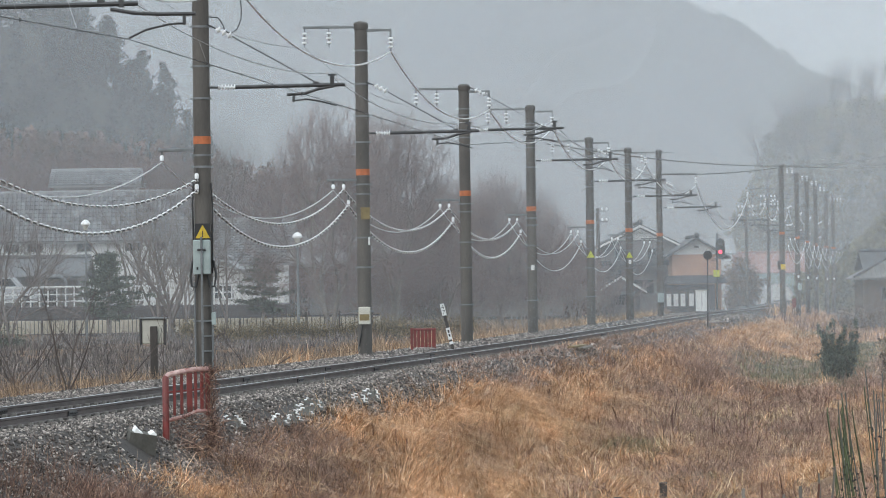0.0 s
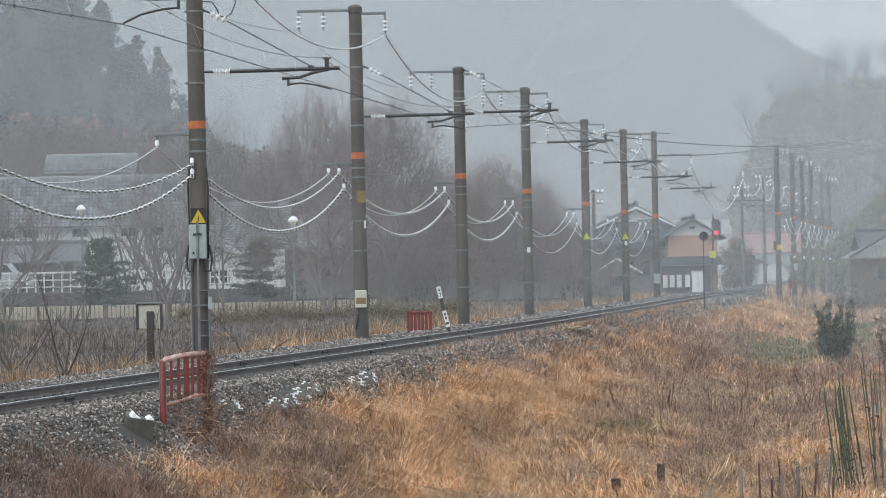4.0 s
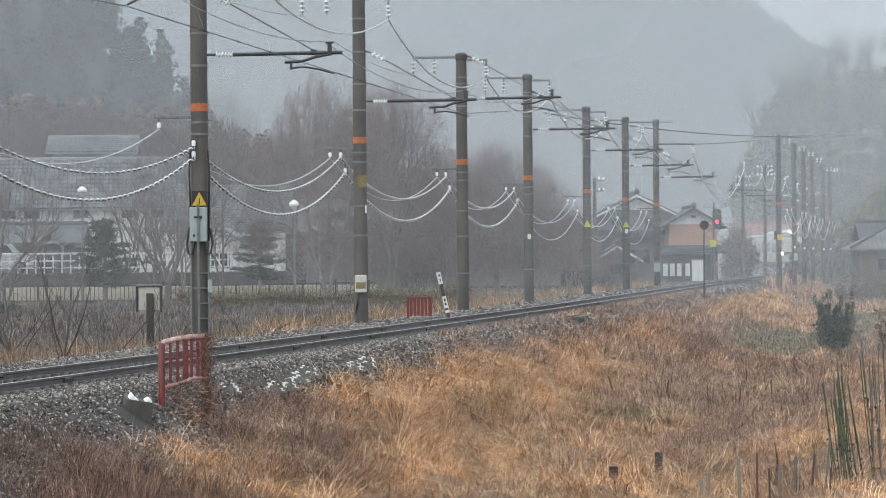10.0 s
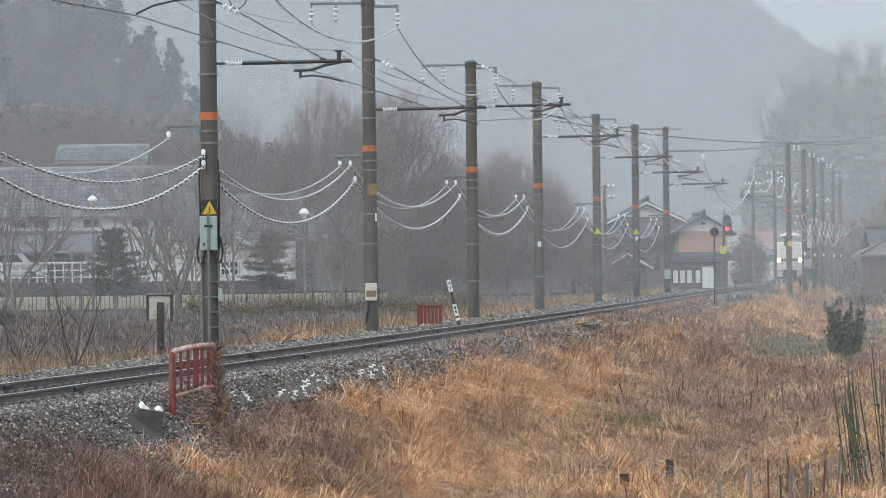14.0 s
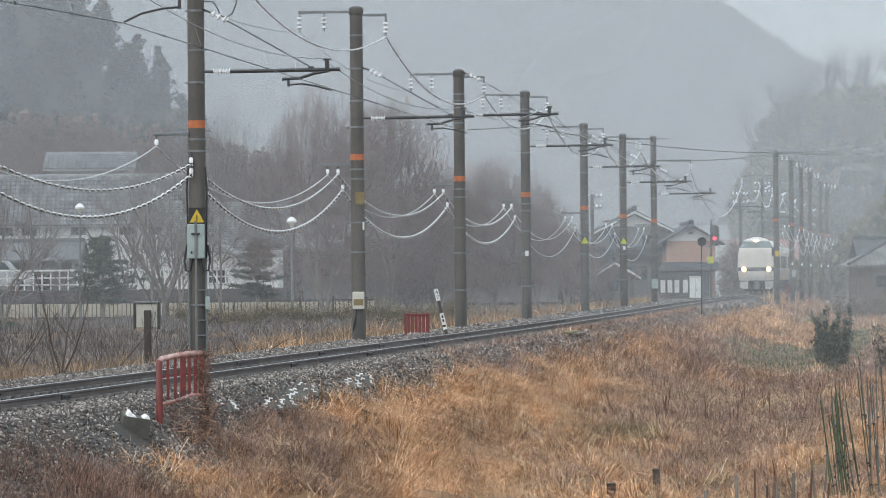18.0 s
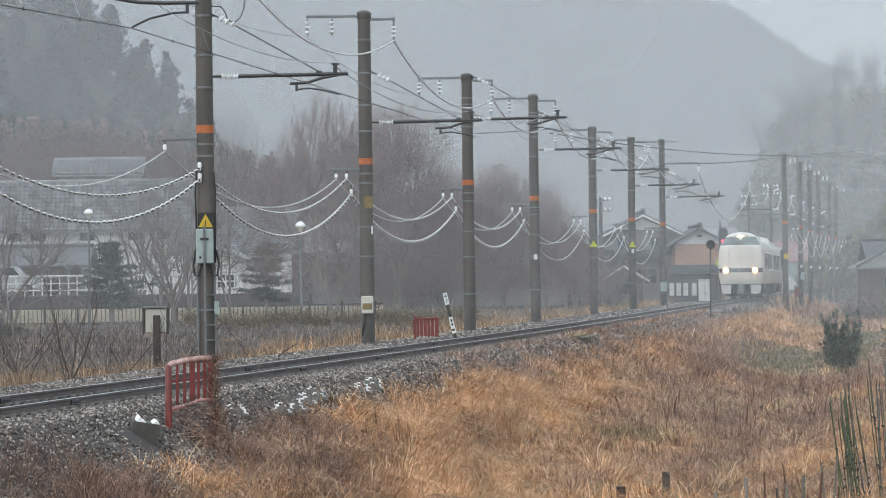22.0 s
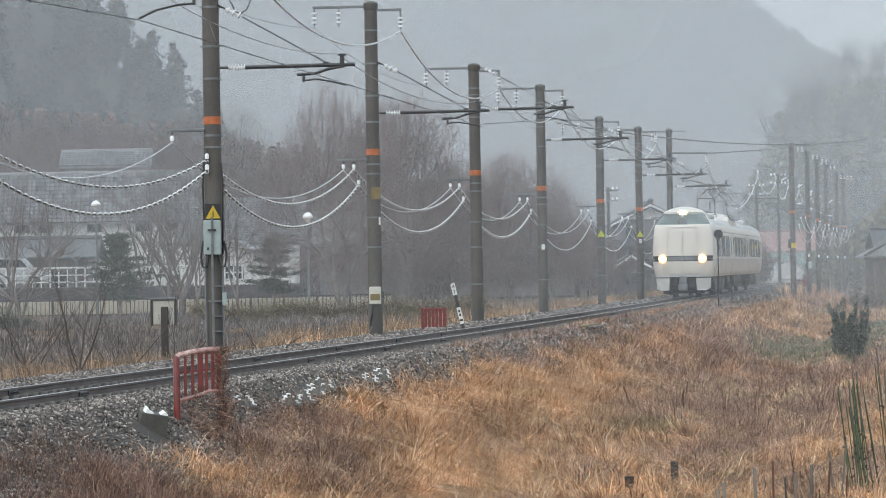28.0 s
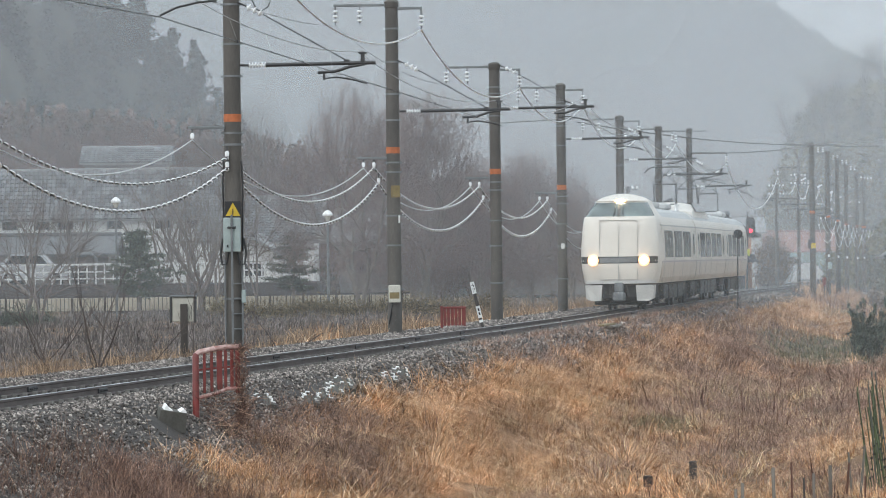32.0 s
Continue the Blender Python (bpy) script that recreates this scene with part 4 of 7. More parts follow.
M_FOREST = material("winter_forest", (0.018, 0.026, 0.027), 0.95, colour2=(0.036, 0.036, 0.034), scale=0.06, fine=0.9, bump=0.0, vary=0.35, spec=0.1, by_island=0.3)
M_BROWNWOOD = material("leafless_wood", (0.19, 0.135, 0.115), 0.95, colour2=(0.11, 0.08, 0.07), scale=0.08, fine=0.9, bump=0.0, vary=0.3, spec=0.1, by_island=0.3)
M_GREENWOOD = material("bamboo_and_scrub", (0.21, 0.20, 0.125), 0.95, colour2=(0.12, 0.12, 0.09), scale=0.08, fine=0.9, bump=0.0, vary=0.35, spec=0.1, by_island=0.35)
M_HILLSOIL = material("hill_soil", (0.05, 0.052, 0.042), 0.95, scale=0.05, fine=0.5, bump=0, vary=0.3)

CONE_V, CONE_F = [], []
for _i, (_z0, _z1, _r) in enumerate(((0.12, 0.55, 1.0), (0.38, 0.8, 0.72), (0.62, 1.0, 0.45))):
    _b = len(CONE_V)
    CONE_V += [(_r * math.cos(a), _r * math.sin(a), _z0) for a in (0.3, 1.5, 2.8, 4.1, 5.3)] + [(0, 0, _z1)]
    CONE_F += [(_b + k, _b + (k + 1) % 5, _b + 5) for k in range(5)]
BLOB = [(math.cos(a) * r, math.sin(a) * r, z) for z, r in ((0.3, 0.7), (0.62, 1.0), (0.88, 0.62)) for a in (0, 1.05, 2.1, 3.14, 4.2, 5.24)] + [(0, 0, 1.02), (0, 0, 0.1)]
BLOB_F = [(i * 6 + k, i * 6 + (k + 1) % 6, (i + 1) * 6 + (k + 1) % 6) for i in range(2) for k in range(6)] + [(i * 6 + k, (i + 1) * 6 + (k + 1) % 6, (i + 1) * 6 + k) for i in range(2) for k in range(6)]
BLOB_F += [(12 + k, 12 + (k + 1) % 6, 18) for k in range(6)] + [((k + 1) % 6, k, 19) for k in range(6)]


def scatter(name, shape, faces, places, width, height, mat_, seed, jitter=0.38):
    """Many small crowns, each uneven, joined into one."""
    rng = np.random.default_rng(seed)
    shape, faces = np.array(shape), np.array(faces)
    n, k = len(places), len(shape)
    a = rng.uniform(0, 6.28, n)
    p = shape[None] * (1 + rng.uniform(-jitter, jitter, (n, k, 3)))
    p = np.stack([p[..., 0] * np.cos(a)[:, None] - p[..., 1] * np.sin(a)[:, None], p[..., 0] * np.sin(a)[:, None] + p[..., 1] * np.cos(a)[:, None], p[..., 2]], -1)
    s = rng.uniform(0.7, 1.3, (n, 1, 1))
    p = p * np.array([width, width, height]) * s + np.asarray(places)[:, None]
    f = (faces[None] + (np.arange(n) * k)[:, None, None]).reshape(-1, 3)
    return new(name, raw_mesh(name, p.reshape(-1, 3), f, mat_, True))


def crowns(name, places, width, height, mat_, seed, leaves=85, pointed=False):
    """Uneven tree crowns made of small leaf sprays, narrower to the top, joined into one."""
    rng = np.random.default_rng(seed)
    n = len(places)
    k = np.repeat(np.arange(n), leaves)
    size = rng.uniform(0.65, 1.35, n)[k]
    t = rng.uniform(0, 1, n * leaves) ** 0.8
    a = rng.uniform(0, 6.28, n * leaves)
    lump = 0.75 + (0.5 if pointed else 0.35) * np.sin(a * 3 + k * 1.7) * np.sin(t * 9 + k)
    girth = (1.03 - t) ** 0.48 * (0.72 + 0.28 * np.sin(t * 26 + k * 2.1)) if pointed else np.sqrt(np.clip(1.05 - t ** 1.6, 0, 1))
    r = width * size * girth * lump * rng.uniform(0.3, 1.3 if pointed else 1.05, n * leaves)
    p = np.asarray(places)[k] + np.stack([r * np.cos(a), r * np.sin(a), height * size * (0.15 + 0.85 * t)], -1)
    d, e = rng.normal(0, 1, (2, n * leaves, 3))
    d /= np.linalg.norm(d, axis=1)[:, None]
    e = np.cross(d, e)
    e /= np.linalg.norm(e, axis=1)[:, None]
    s = (width * (0.13 if pointed else 0.27) * rng.uniform(0.6, 1.4, n * leaves))[:, None]
    q = np.stack([p - d * s, p + e * s * 0.7, p + d * s, p - e * s * 0.7], 1)
    f = np.arange(n * leaves * 4).reshape(-1, 4)
    return new(name, raw_mesh(name, q.reshape(-1, 3), f, mat_))


def hill(label, xs, tops, y_foot, y_ridge, mat_, spacing, width, height, shape, faces, seed, z_foot=-1.5, near=None, pointed=False):
    rng = np.random.default_rng(seed)
    x0, x1 = xs[0], xs[-1]
    cols, rows_ = 90, 40
    gx, gt = np.meshgrid(np.linspace(x0, x1, cols), np.linspace(0, 1, rows_), indexing="ij")

    def surface(x, t):
        top = np.interp(x, xs, tops)
        rise = np.where(t < 0.75, np.sin(np.clip(t / 0.75, 0, 1) * math.pi / 2) ** 1.2, 1.0 - 0.5 * ((t - 0.75) / 0.25) ** 2)
        return z_foot + (top - z_foot) * rise + 0.05 * top * np.sin(x * 0.07 + t * 9)

    depth = (y_ridge - y_foot) / 0.75
    zz = surface(gx, gt)
    i = np.arange(cols * rows_).reshape(cols, rows_)
    f = np.stack([i[:-1, :-1], i[1:, :-1], i[1:, 1:], i[:-1, 1:]], -1).reshape(-1, 4)
    zz = zz + 0.04 * np.maximum(zz, 0) * np.sin(gx * 0.9 + gt * 5) * np.sin(gx * 0.37 + 2)
    ob = new("hill", raw_mesh("hill", np.stack([gx, y_foot + gt * depth, zz], -1).reshape(-1, 3), f, M_HILLSOIL, True))
    tagged(ob, label, "hill", kind="structure")
    span = min(x1, near[1] + 2) - max(x0, near[0] - 2) if near else x1 - x0
    n = min(int(span * depth / spacing ** 2), 16000)
    x, t = rng.uniform(max(x0, near[0] - 2) if near else max(x0, -130), min(x1, near[1] + 2) if near else min(x1, 110), n), rng.uniform(0.0, 0.82, n)
    pts = np.stack([x, y_foot + t * depth, surface(x, t) - 0.5], -1)
    if near:
        keep = (x > near[0]) & (x < near[1])
        ob = crowns("hill_forest", pts[keep], width, height, mat_, seed, 330 if pointed else 80, pointed)
    else:
        ob = scatter("hill_forest", shape, faces, pts, width, height, mat_, seed, 0.25)
    tagged(ob, label.replace("hill", "hillside forest"), "forest", kind="stuff")


def make_hills():
    hill("dark wooded hill fading into mist", [-117.4, -44.9, -39.3, -34.6, -31.6, -29.2, -26.6, -25.3, -24.0, -22.4, -19.6], [47.6, 29.4, 28.4, 25.4, 21.0, 19.7, 17.9, 16.6, 14.0, 10.8, 2.6], 387, 398, M_FOREST, 1.6, 1.75, 5.2, BLOB, BLOB_F, 11, near=(-56, -17), pointed=True)
    hill("steep dark wooded hill near the road", [-80.2, -44.2, -42.5, -39.5, -38.3, -37.4, -36.9, -36.3], [36.7, 26.3, 24.4, 18.8, 15.2, 11.7, 9.4, 1.3], 342, 350, M_FOREST, 1.6, 1.65, 5.0, BLOB, BLOB_F, 12, near=(-50, -35), pointed=True)
    hill("high misty hill closing the valley", [-300, -120, 0, 20, 36.7, 42.3, 47.1, 51.1, 55, 60.6, 62.9, 67.7, 70.9, 78, 92, 130, 260], [78, 86, 70, 62, 54, 52.5, 50.5, 49, 48, 45.5, 43.5, 41.5, 39.5, 35, 30, 29, 38], 640, 830, M_FOREST, 5.0, 3.0, 7.0, BLOB, BLOB_F, 13)
    ridge = np.random.default_rng(77)
    x = ridge.uniform(-10, 95, 420)
    top = np.interp(x, [-10, 0, 20, 36.7, 47.1, 55, 62.9, 70.9, 78, 95], [73, 70, 62, 54, 50.5, 48, 43.5, 39.5, 35, 30])
    ob = crowns("hill_forest", np.stack([x, 826 + ridge.uniform(-6, 4, 420), top - 1.5], -1), 1.7, 6.2, M_FOREST, 78, 110, True)
    tagged(ob, "conifers along the misty ridge", "forest", kind="stuff")
    hill("low wooded hill in mist", [33, 36, 38, 39.7, 41.1, 43.9, 48.1, 53.4, 62.5, 90, 200], [-1, 4, 9, 13.5, 16.8, 19.0, 20.8, 21.4, 23.5, 29, 38], 470, 496, M_GREENWOOD, 1.3, 1.25, 2.8, BLOB, BLOB_F, 14, near=(31, 66))
    hill("dark wooded slope beyond the low houses", [34, 38, 41, 44, 47, 52, 70, 120], [-1, 0.5, 2.5, 5.5, 9, 12, 16, 22], 380, 396, M_GREENWOOD, 1.0, 0.95, 2.4, BLOB, BLOB_F, 16, -1.5, near=(35.5, 60))
    hill("leafless wooded slope behind the houses", [-130, -60, -40, -24, -8, 2, 8, 12], [12, 12, 11, 9.5, 6, 2.5, 1, 0], 266, 290, M_BROWNWOOD, 1.1, 0.7, 3.4, BLOB, BLOB_F, 15, -0.8, near=(-42, 10))

# ---------------------------------------------------------------- plants
def straw(name, stops, rough=0.75, patches=0.0):
    m = pick_colours(material(name, stops[len(stops) // 2][1], rough, scale=0.6, fine=6, bump=0, vary=0.2, spec=0.25, by_island=0.32), stops, patches)
    return m


M_DRY = straw("dry_orange_grass", [(0.0, (0.17, 0.072, 0.034)), (0.4, (0.47, 0.222, 0.10)), (0.75, (0.735, 0.418, 0.212)), (1.0, (1.0, 0.83, 0.60))], patches=0.5)
M_PALE = straw("pale_straw", [(0.0, (0.48, 0.30, 0.14)), (0.5, (0.78, 0.55, 0.29)), (1.0, (0.96, 0.83, 0.56))])
M_WEED = straw("dead_brown_weeds", [(0.0, (0.10, 0.06, 0.05)), (0.5, (0.28, 0.168, 0.13)), (1.0, (0.60, 0.42, 0.31))], patches=0.4)
# Darker variant of the weed colours, for the darkest parts of the bank.
M_DARKWEED = straw("dark_weed_stems", [(0.0, (0.066, 0.04, 0.034)), (0.55, (0.18, 0.108, 0.088)), (0.92, (0.33, 0.205, 0.15)), (1.0, (0.64, 0.43, 0.30))], patches=0.3)
M_DOCK = straw("dark_red_seed_heads", [(0.0, (0.06, 0.03, 0.026)), (0.6, (0.13, 0.065, 0.05)), (1.0, (0.24, 0.13, 0.10))])
M_GREEN = straw("damp_green_grass", [(0.0, (0.09, 0.095, 0.055)), (0.6, (0.20, 0.19, 0.115)), (1.0, (0.38, 0.32, 0.20))])
M_REED = straw("brown_grey_reeds", [(0.0, (0.11, 0.072, 0.055)), (0.5, (0.27, 0.185, 0.125)), (1.0, (0.60, 0.44, 0.29))], patches=0.3)
M_FIELD = straw("dull_wet_field_grass", [(0.0, (0.082, 0.074, 0.071)), (0.6, (0.165, 0.147, 0.14)), (1.0, (0.28, 0.24, 0.222))], patches=0.3)
M_BARK = material("wet_grey_bark", (0.26, 0.232, 0.21), 0.85, colour2=(0.16, 0.142, 0.13), scale=2, fine=20, bump=0.3, vary=0.2)
M_TWIG = material("leafless_twigs", (0.26, 0.20, 0.187), 0.9, colour2=(0.172, 0.135, 0.127), scale=1.0, fine=10, bump=0, vary=0.2)
M_REDTWIG = material("wet_red_brown_twigs", (0.17, 0.108, 0.098), 0.9, colour2=(0.11, 0.07, 0.064), scale=1.0, fine=10, bump=0, vary=0.2)
# Grey lightened a little to stand in for haze over these trees.
M_DULLTWIG = material("wet_grey_twigs", (0.19, 0.163, 0.152), 0.9, colour2=(0.12, 0.105, 0.098), scale=1.0, fine=10, bump=0, vary=0.2)
M_DARKTWIG = material("wet_dark_twigs", (0.085, 0.068, 0.06), 0.8, colour2=(0.05, 0.042, 0.04), scale=1.0, fine=10, bump=0, vary=0.2)
M_LEAF = straw("dark_evergreen_leaves", [(0.0, (0.045, 0.056, 0.047)), (0.6, (0.09, 0.107, 0.087)), (1.0, (0.18, 0.20, 0.155))], 0.65)
M_HEDGE = straw("dull_hedge_leaves", [(0.0, (0.075, 0.066, 0.045)), (0.6, (0.165, 0.135, 0.085)), (1.0, (0.32, 0.25, 0.155))], 0.7)
M_BROWNLEAF = straw("brown_hedge_leaves", [(0.0, (0.06, 0.045, 0.035)), (0.6, (0.14, 0.10, 0.075)), (1.0, (0.26, 0.19, 0.14))], 0.7)


def blades(name, label, x, y, h, width, bend, lean, mat_, seed, category="grass", up=1.0):
    """Grass: bent tapering blades rooted at x, y, joined into one mesh. lean: the way each falls, in radians."""
    rng = np.random.default_rng(seed)
    n = len(x)
    root = np.stack([x, y, ground_z(x, y) - 0.03], -1)
    d = np.stack([np.cos(lean), np.sin(lean), np.zeros(n)], -1)
    side = np.stack([-np.sin(lean), np.cos(lean), np.zeros(n)], -1)
    turn = rng.uniform(-1.2, 1.2, n)[:, None]
    side = side * np.cos(turn) + d * np.sin(turn)
    # fine near blades bend in two places, broad far ones in one
    ts = np.array([0, 0.4, 0.75, 1.0]) if width.max() < 0.009 else np.array([0, 0.55, 1.0])
    k = len(ts) - 1
    vs = np.zeros((n, 2 * k + 1, 3))
    for i, t in enumerate(ts):
        c = root + np.outer(h, [0, 0, 1]) * (t * up - 0.5 * (bend * t ** 2.4)[:, None]) + d * (h * bend * t * t)[:, None]
        w = (width * (1 - 0.75 * t))[:, None] * side
        if i < k:
            vs[:, 2 * i], vs[:, 2 * i + 1] = c - w, c + w
        else:
            vs[:, 2 * k] = c
    f = [q for i in range(k - 1) for q in ((2 * i, 2 * i + 1, 2 * i + 3), (2 * i, 2 * i + 3, 2 * i + 2))] + [(2 * k - 2, 2 * k - 1, 2 * k)]
    f = (np.array(f)[None] + (np.arange(n) * (2 * k + 1))[:, None, None]).reshape(-1, 3)
    ob = new(name, raw_mesh(name, vs.reshape(-1, 3), f, mat_))
    return tagged(ob, label, category, kind="stuff")


def clumps(rng, count, per, y0, y1, u0, u1, spread, want=None, free=False, mat_dry=True, comb=0.2, out=0.62):
    """Roots gathered in tufts along the track, u metres to its right; want(u, y, r) says which tufts stay."""
    cy, cu = rng.uniform(y0, y1, count), rng.uniform(u0, u1, count)
    edge = (u0 < 0) | free | (cu > 2.25 + np.clip(69 - cy, 0, 20) * 0.13 + 0.35 * np.sin(cy * 0.9))
    cy, cu = cy[edge], cu[edge]
    if want is not None:
        k = want(cu, cy, rng.uniform(0, 1, len(cy)))
        cy, cu = cy[k], cu[k]
    # a trodden clearing by the garden posts
    if u0 > 0 and not free and spread < 0.4:
        bare = (cu > 7.6 + 0.5 * np.sin(cy)) & (cy > 55) & (cy < 81 + 2.0 * np.sin(cu * 1.7)) & (rng.uniform(0, 1, len(cy)) < 0.35)
        bare |= (((cu - 6.9) / 0.75) ** 2 + ((cy - 94.5) / 3.2) ** 2 < 1) & (rng.uniform(0, 1, len(cy)) < 0.85)
        cy, cu = cy[~bare], cu[~bare]
    # the damp hollow below the far bank
    if u0 > 0 and spread >= 0.3 and y0 >= 99 and mat_dry:
        wet = (cu > 4.7 + 0.5 * np.sin(cy * 0.11)) & (cu < 9.5) & (cy > 148) & (cy < 252) & ~((cy > 187) & (cy < 236) & (cu < 6.9)) & (rng.uniform(0, 1, len(cy)) < 0.9)
        cy, cu = cy[~wet], cu[~wet]
    n = len(cy)
    a, r = rng.uniform(0, 6.28, (n, per)), spread * np.sqrt(rng.uniform(0, 1, (n, per)))
    y = cy[:, None] + r * np.sin(a)
    x = centre_x(cy)[:, None] + cu[:, None] + r * np.cos(a)
    # tufts fall downhill, each its own way
    px, e = centre_x(cy) + cu, 0.3
    fall = np.arctan2(ground_z(px, cy - e) - ground_z(px, cy + e), ground_z(px - e, cy) - ground_z(px + e, cy))
    way = np.where(rng.uniform(0, 1, n) < comb, fall, rng.uniform(0, 6.28, n))
    lean = np.where((rng.uniform(0, 1, n) < out)[:, None], a, way[:, None]) + rng.normal(0, 0.45, (n, per))
    size = rng.uniform(0.6, 1.35, n)[:, None] * np.ones((n, per))
    return x.ravel(), y.ravel(), lean.ravel(), size.ravel()


def patch(u, y, f=1.0, p=0.0):
    return 0.5 + 0.5 * np.sin(u * 0.8 * f + 0.13 * y * f + p) * np.sin(y * 0.21 * f + 0.6 * u * f + 1.7 * p + 0.5)


def make_grass():
    rng = np.random.default_rng(21)

    def grow(name, label, mat_, seed, count, per, y0, y1, u0, u1, spread, h, width, bend, want=None, up=1.0, free=False, arch=0.3, comb=0.2, out=0.62):
        x, y, lean, size = clumps(rng, count, per, y0, y1, u0, u1, spread, want, free, mat_ is not M_GREEN, comb, out)
        n = len(x)
        blades(name, label, x, y, h * size * rng.uniform(0.55, 1.25, n), width * rng.uniform(0.6, 1.3, n), bend * np.where(rng.uniform(0, 1, n) < arch, rng.uniform(1.3, 2.1, n), rng.uniform(0.3, 1.2, n)), lean, mat_, seed, up=up)

    def gold(u, y):
        """The share of golden grass; the rest of the bank is under dead weeds."""
        g = 0.80 - 0.075 * np.clip(u - 4.5, 0, 5) - 0.12 * np.clip((y - 105) / 30, 0, 1) + 0.40 * np.sin(u * 0.9 + 0.11 * y + 0.4) * np.sin(y * 0.23 - 0.5 * u)
        for cu, cy, su, sy, k in ((2.7, 73.6, 0.6, 2.4, 1.1), (3.4, 66.0, 0.9, 3.2, 0.8), (3.2, 71.5, 0.6, 2.2, 1.0), (4.0, 69.3, 0.55, 2.2, 1.1), (4.6, 66.3, 0.5, 2.6, 1.1), (6.9, 95, 0.7, 3.5, 0.6), (2.2, 58.0, 0.8, 3.0, 0.8), (4.2, 150, 1.3, 14, 0.6), (6.5, 120, 1.7, 13, 0.65), (8.2, 140, 2.0, 16, 0.55), (8.3, 112, 2.0, 16, 0.75), (10.4, 99, 1.6, 13, 0.85), (5.0, 113, 0.7, 8, 0.6), (6.3, 97, 0.6, 5, 0.6), (2.6, 104, 0.6, 5, 0.6)):
            g = g - k * np.exp(-((u - cu) / su) ** 2 - ((y - cy) / sy) ** 2)
        return np.clip(g, 0.03, 1)

    bright = lambda u, y, r: (r < gold(u, y)) & (u > 2.45 + 0.4 * np.sin(y * 0.4))
    brown = lambda u, y, r: r < 1.08 - gold(u, y)
    hollow = lambda u, y, r: r < 0.25 + 0.9 * (1 - gold(u, y)) * patch(u, y, 1.6, 0.7)
    grow("dry_grass", "fine dry orange grass bent over on the bank", M_DRY, 1, 2300, 60, 57, 100, 2.2, 15, 0.26, 0.60, 0.0042, 1.0, bright, up=0.9, arch=0.7)
    grow("dry_grass", "mounded tussocks of long golden grass on the bank", M_DRY, 31, 1050, 150, 58, 118, 2.5, 13, 0.24, 1.05, 0.0044, 1.2, lambda u, y, r: (r < gold(u, y) - 0.2) & ((y > 68) | (u > 5.5)), up=0.95, arch=0.85, comb=0.3, out=0.5)
    grow("dry_grass", "fine dry orange grass bent over on the bank", M_DRY, 2, 2400, 40, 100, 150, 2.3, 14, 0.32, 0.66, 0.0062, 1.0, bright, up=0.9, arch=0.7)
    grow("dead_weeds", "dark dead weeds in the hollows between the tussocks", M_DARKWEED, 36, 1700, 40, 66, 150, 2.6, 13, 0.34, 0.5, 0.0046, 1.1, hollow, up=0.85, arch=0.6)
    grow("dry_grass", "dry orange grass along the far bank", M_DRY, 3, 2300, 18, 150, 275, 2.3, 10, 0.6, 0.45, 0.012, 1.0, bright)
    grow("straw_grass", "pale straw coloured grass in loose tufts", M_PALE, 4, 420, 30, 58, 125, 3.2, 15, 0.25, 0.75, 0.0042, 1.3, arch=0.7)
    grow("dead_weeds", "tangle of dead brown weeds on the bank", M_WEED, 5, 4000, 36, 57, 110, 2.5, 15, 0.3, 0.62, 0.0038, 1.1, brown, up=0.9, arch=0.5)
    grow("dead_weeds", "tangle of dead brown weeds on the bank", M_WEED, 6, 3600, 24, 110, 200, 2.6, 14, 0.5, 0.5, 0.0066, 1.1, brown)
    grow("dead_weeds", "tangle of dark weeds round the red gate", M_DARKWEED, 7, 760, 36, 64, 79, 2.2, 5.6, 0.4, 0.55, 0.004, 1.1, arch=0.75, want=lambda u, y, r: r < 0.95 - gold(u, y))
    grow("dry_grass", "dry orange grass below the red gate", M_DRY, 8, 26, 40, 58, 63.5, 2.9, 4.1, 0.3, 0.5, 0.0044, 1.2, arch=0.8)
    grow("dry_grass", "long pale stems arching over the dark weeds", M_DRY, 37, 190, 16, 61, 80, 2.4, 5.8, 0.25, 0.8, 0.0042, 1.15, up=0.95, arch=0.9)
    grow("dead_stalks", "tall thin dark weed stems standing on the bank", M_DARKWEED, 38, 130, 5, 92, 165, 3.2, 11, 0.3, 1.0, 0.006, 0.5, lambda u, y, r: patch(u, y, 0.9, 2.0) > 0.42)
    grow("dead_stalks", "upright dark red seed heads among the grass", M_DOCK, 9, 330, 5, 66, 150, 2.8, 13, 0.24, 0.72, 0.014, 0.4, lambda u, y, r: patch(u, y, 1.3, 4.0) > 0.55)
    grow("green_grass", "damp green grass in the hollow", M_GREEN, 10, 800, 30, 60, 215, 5.6, 13, 0.5, 0.22, 0.008, 0.7, lambda u, y, r: patch(u, y, 0.45, 2.0) > 0.72)
    grow("green_grass", "damp green swale beside the bank", M_GREEN, 11, 2000, 24, 146, 256, 4.3, 9.5, 0.7, 0.25, 0.018, 0.7, lambda u, y, r: ((y < 187) & (u > 6.6 - 0.12 * (y - 146))) | (y > 236) | (u > 6.8))
    grow("dry_grass", "low orange grass on the slope of the far bank", M_DRY, 39, 1500, 20, 184, 240, 2.4, 6.9, 0.5, 0.4, 0.012, 0.9)
    grow("dead_weeds", "tall tangle of dead brown stems on the bank", M_WEED, 40, 360, 20, 112, 162, 2.8, 6.2, 0.3, 0.85, 0.0065, 1.0, arch=0.5)
    grow("dead_weeds", "thin weeds along the edge of the ballast", M_WEED, 41, 1900, 18, 100, 185, 1.5, 2.8, 0.3, 0.42, 0.0075, 0.9, free=True)
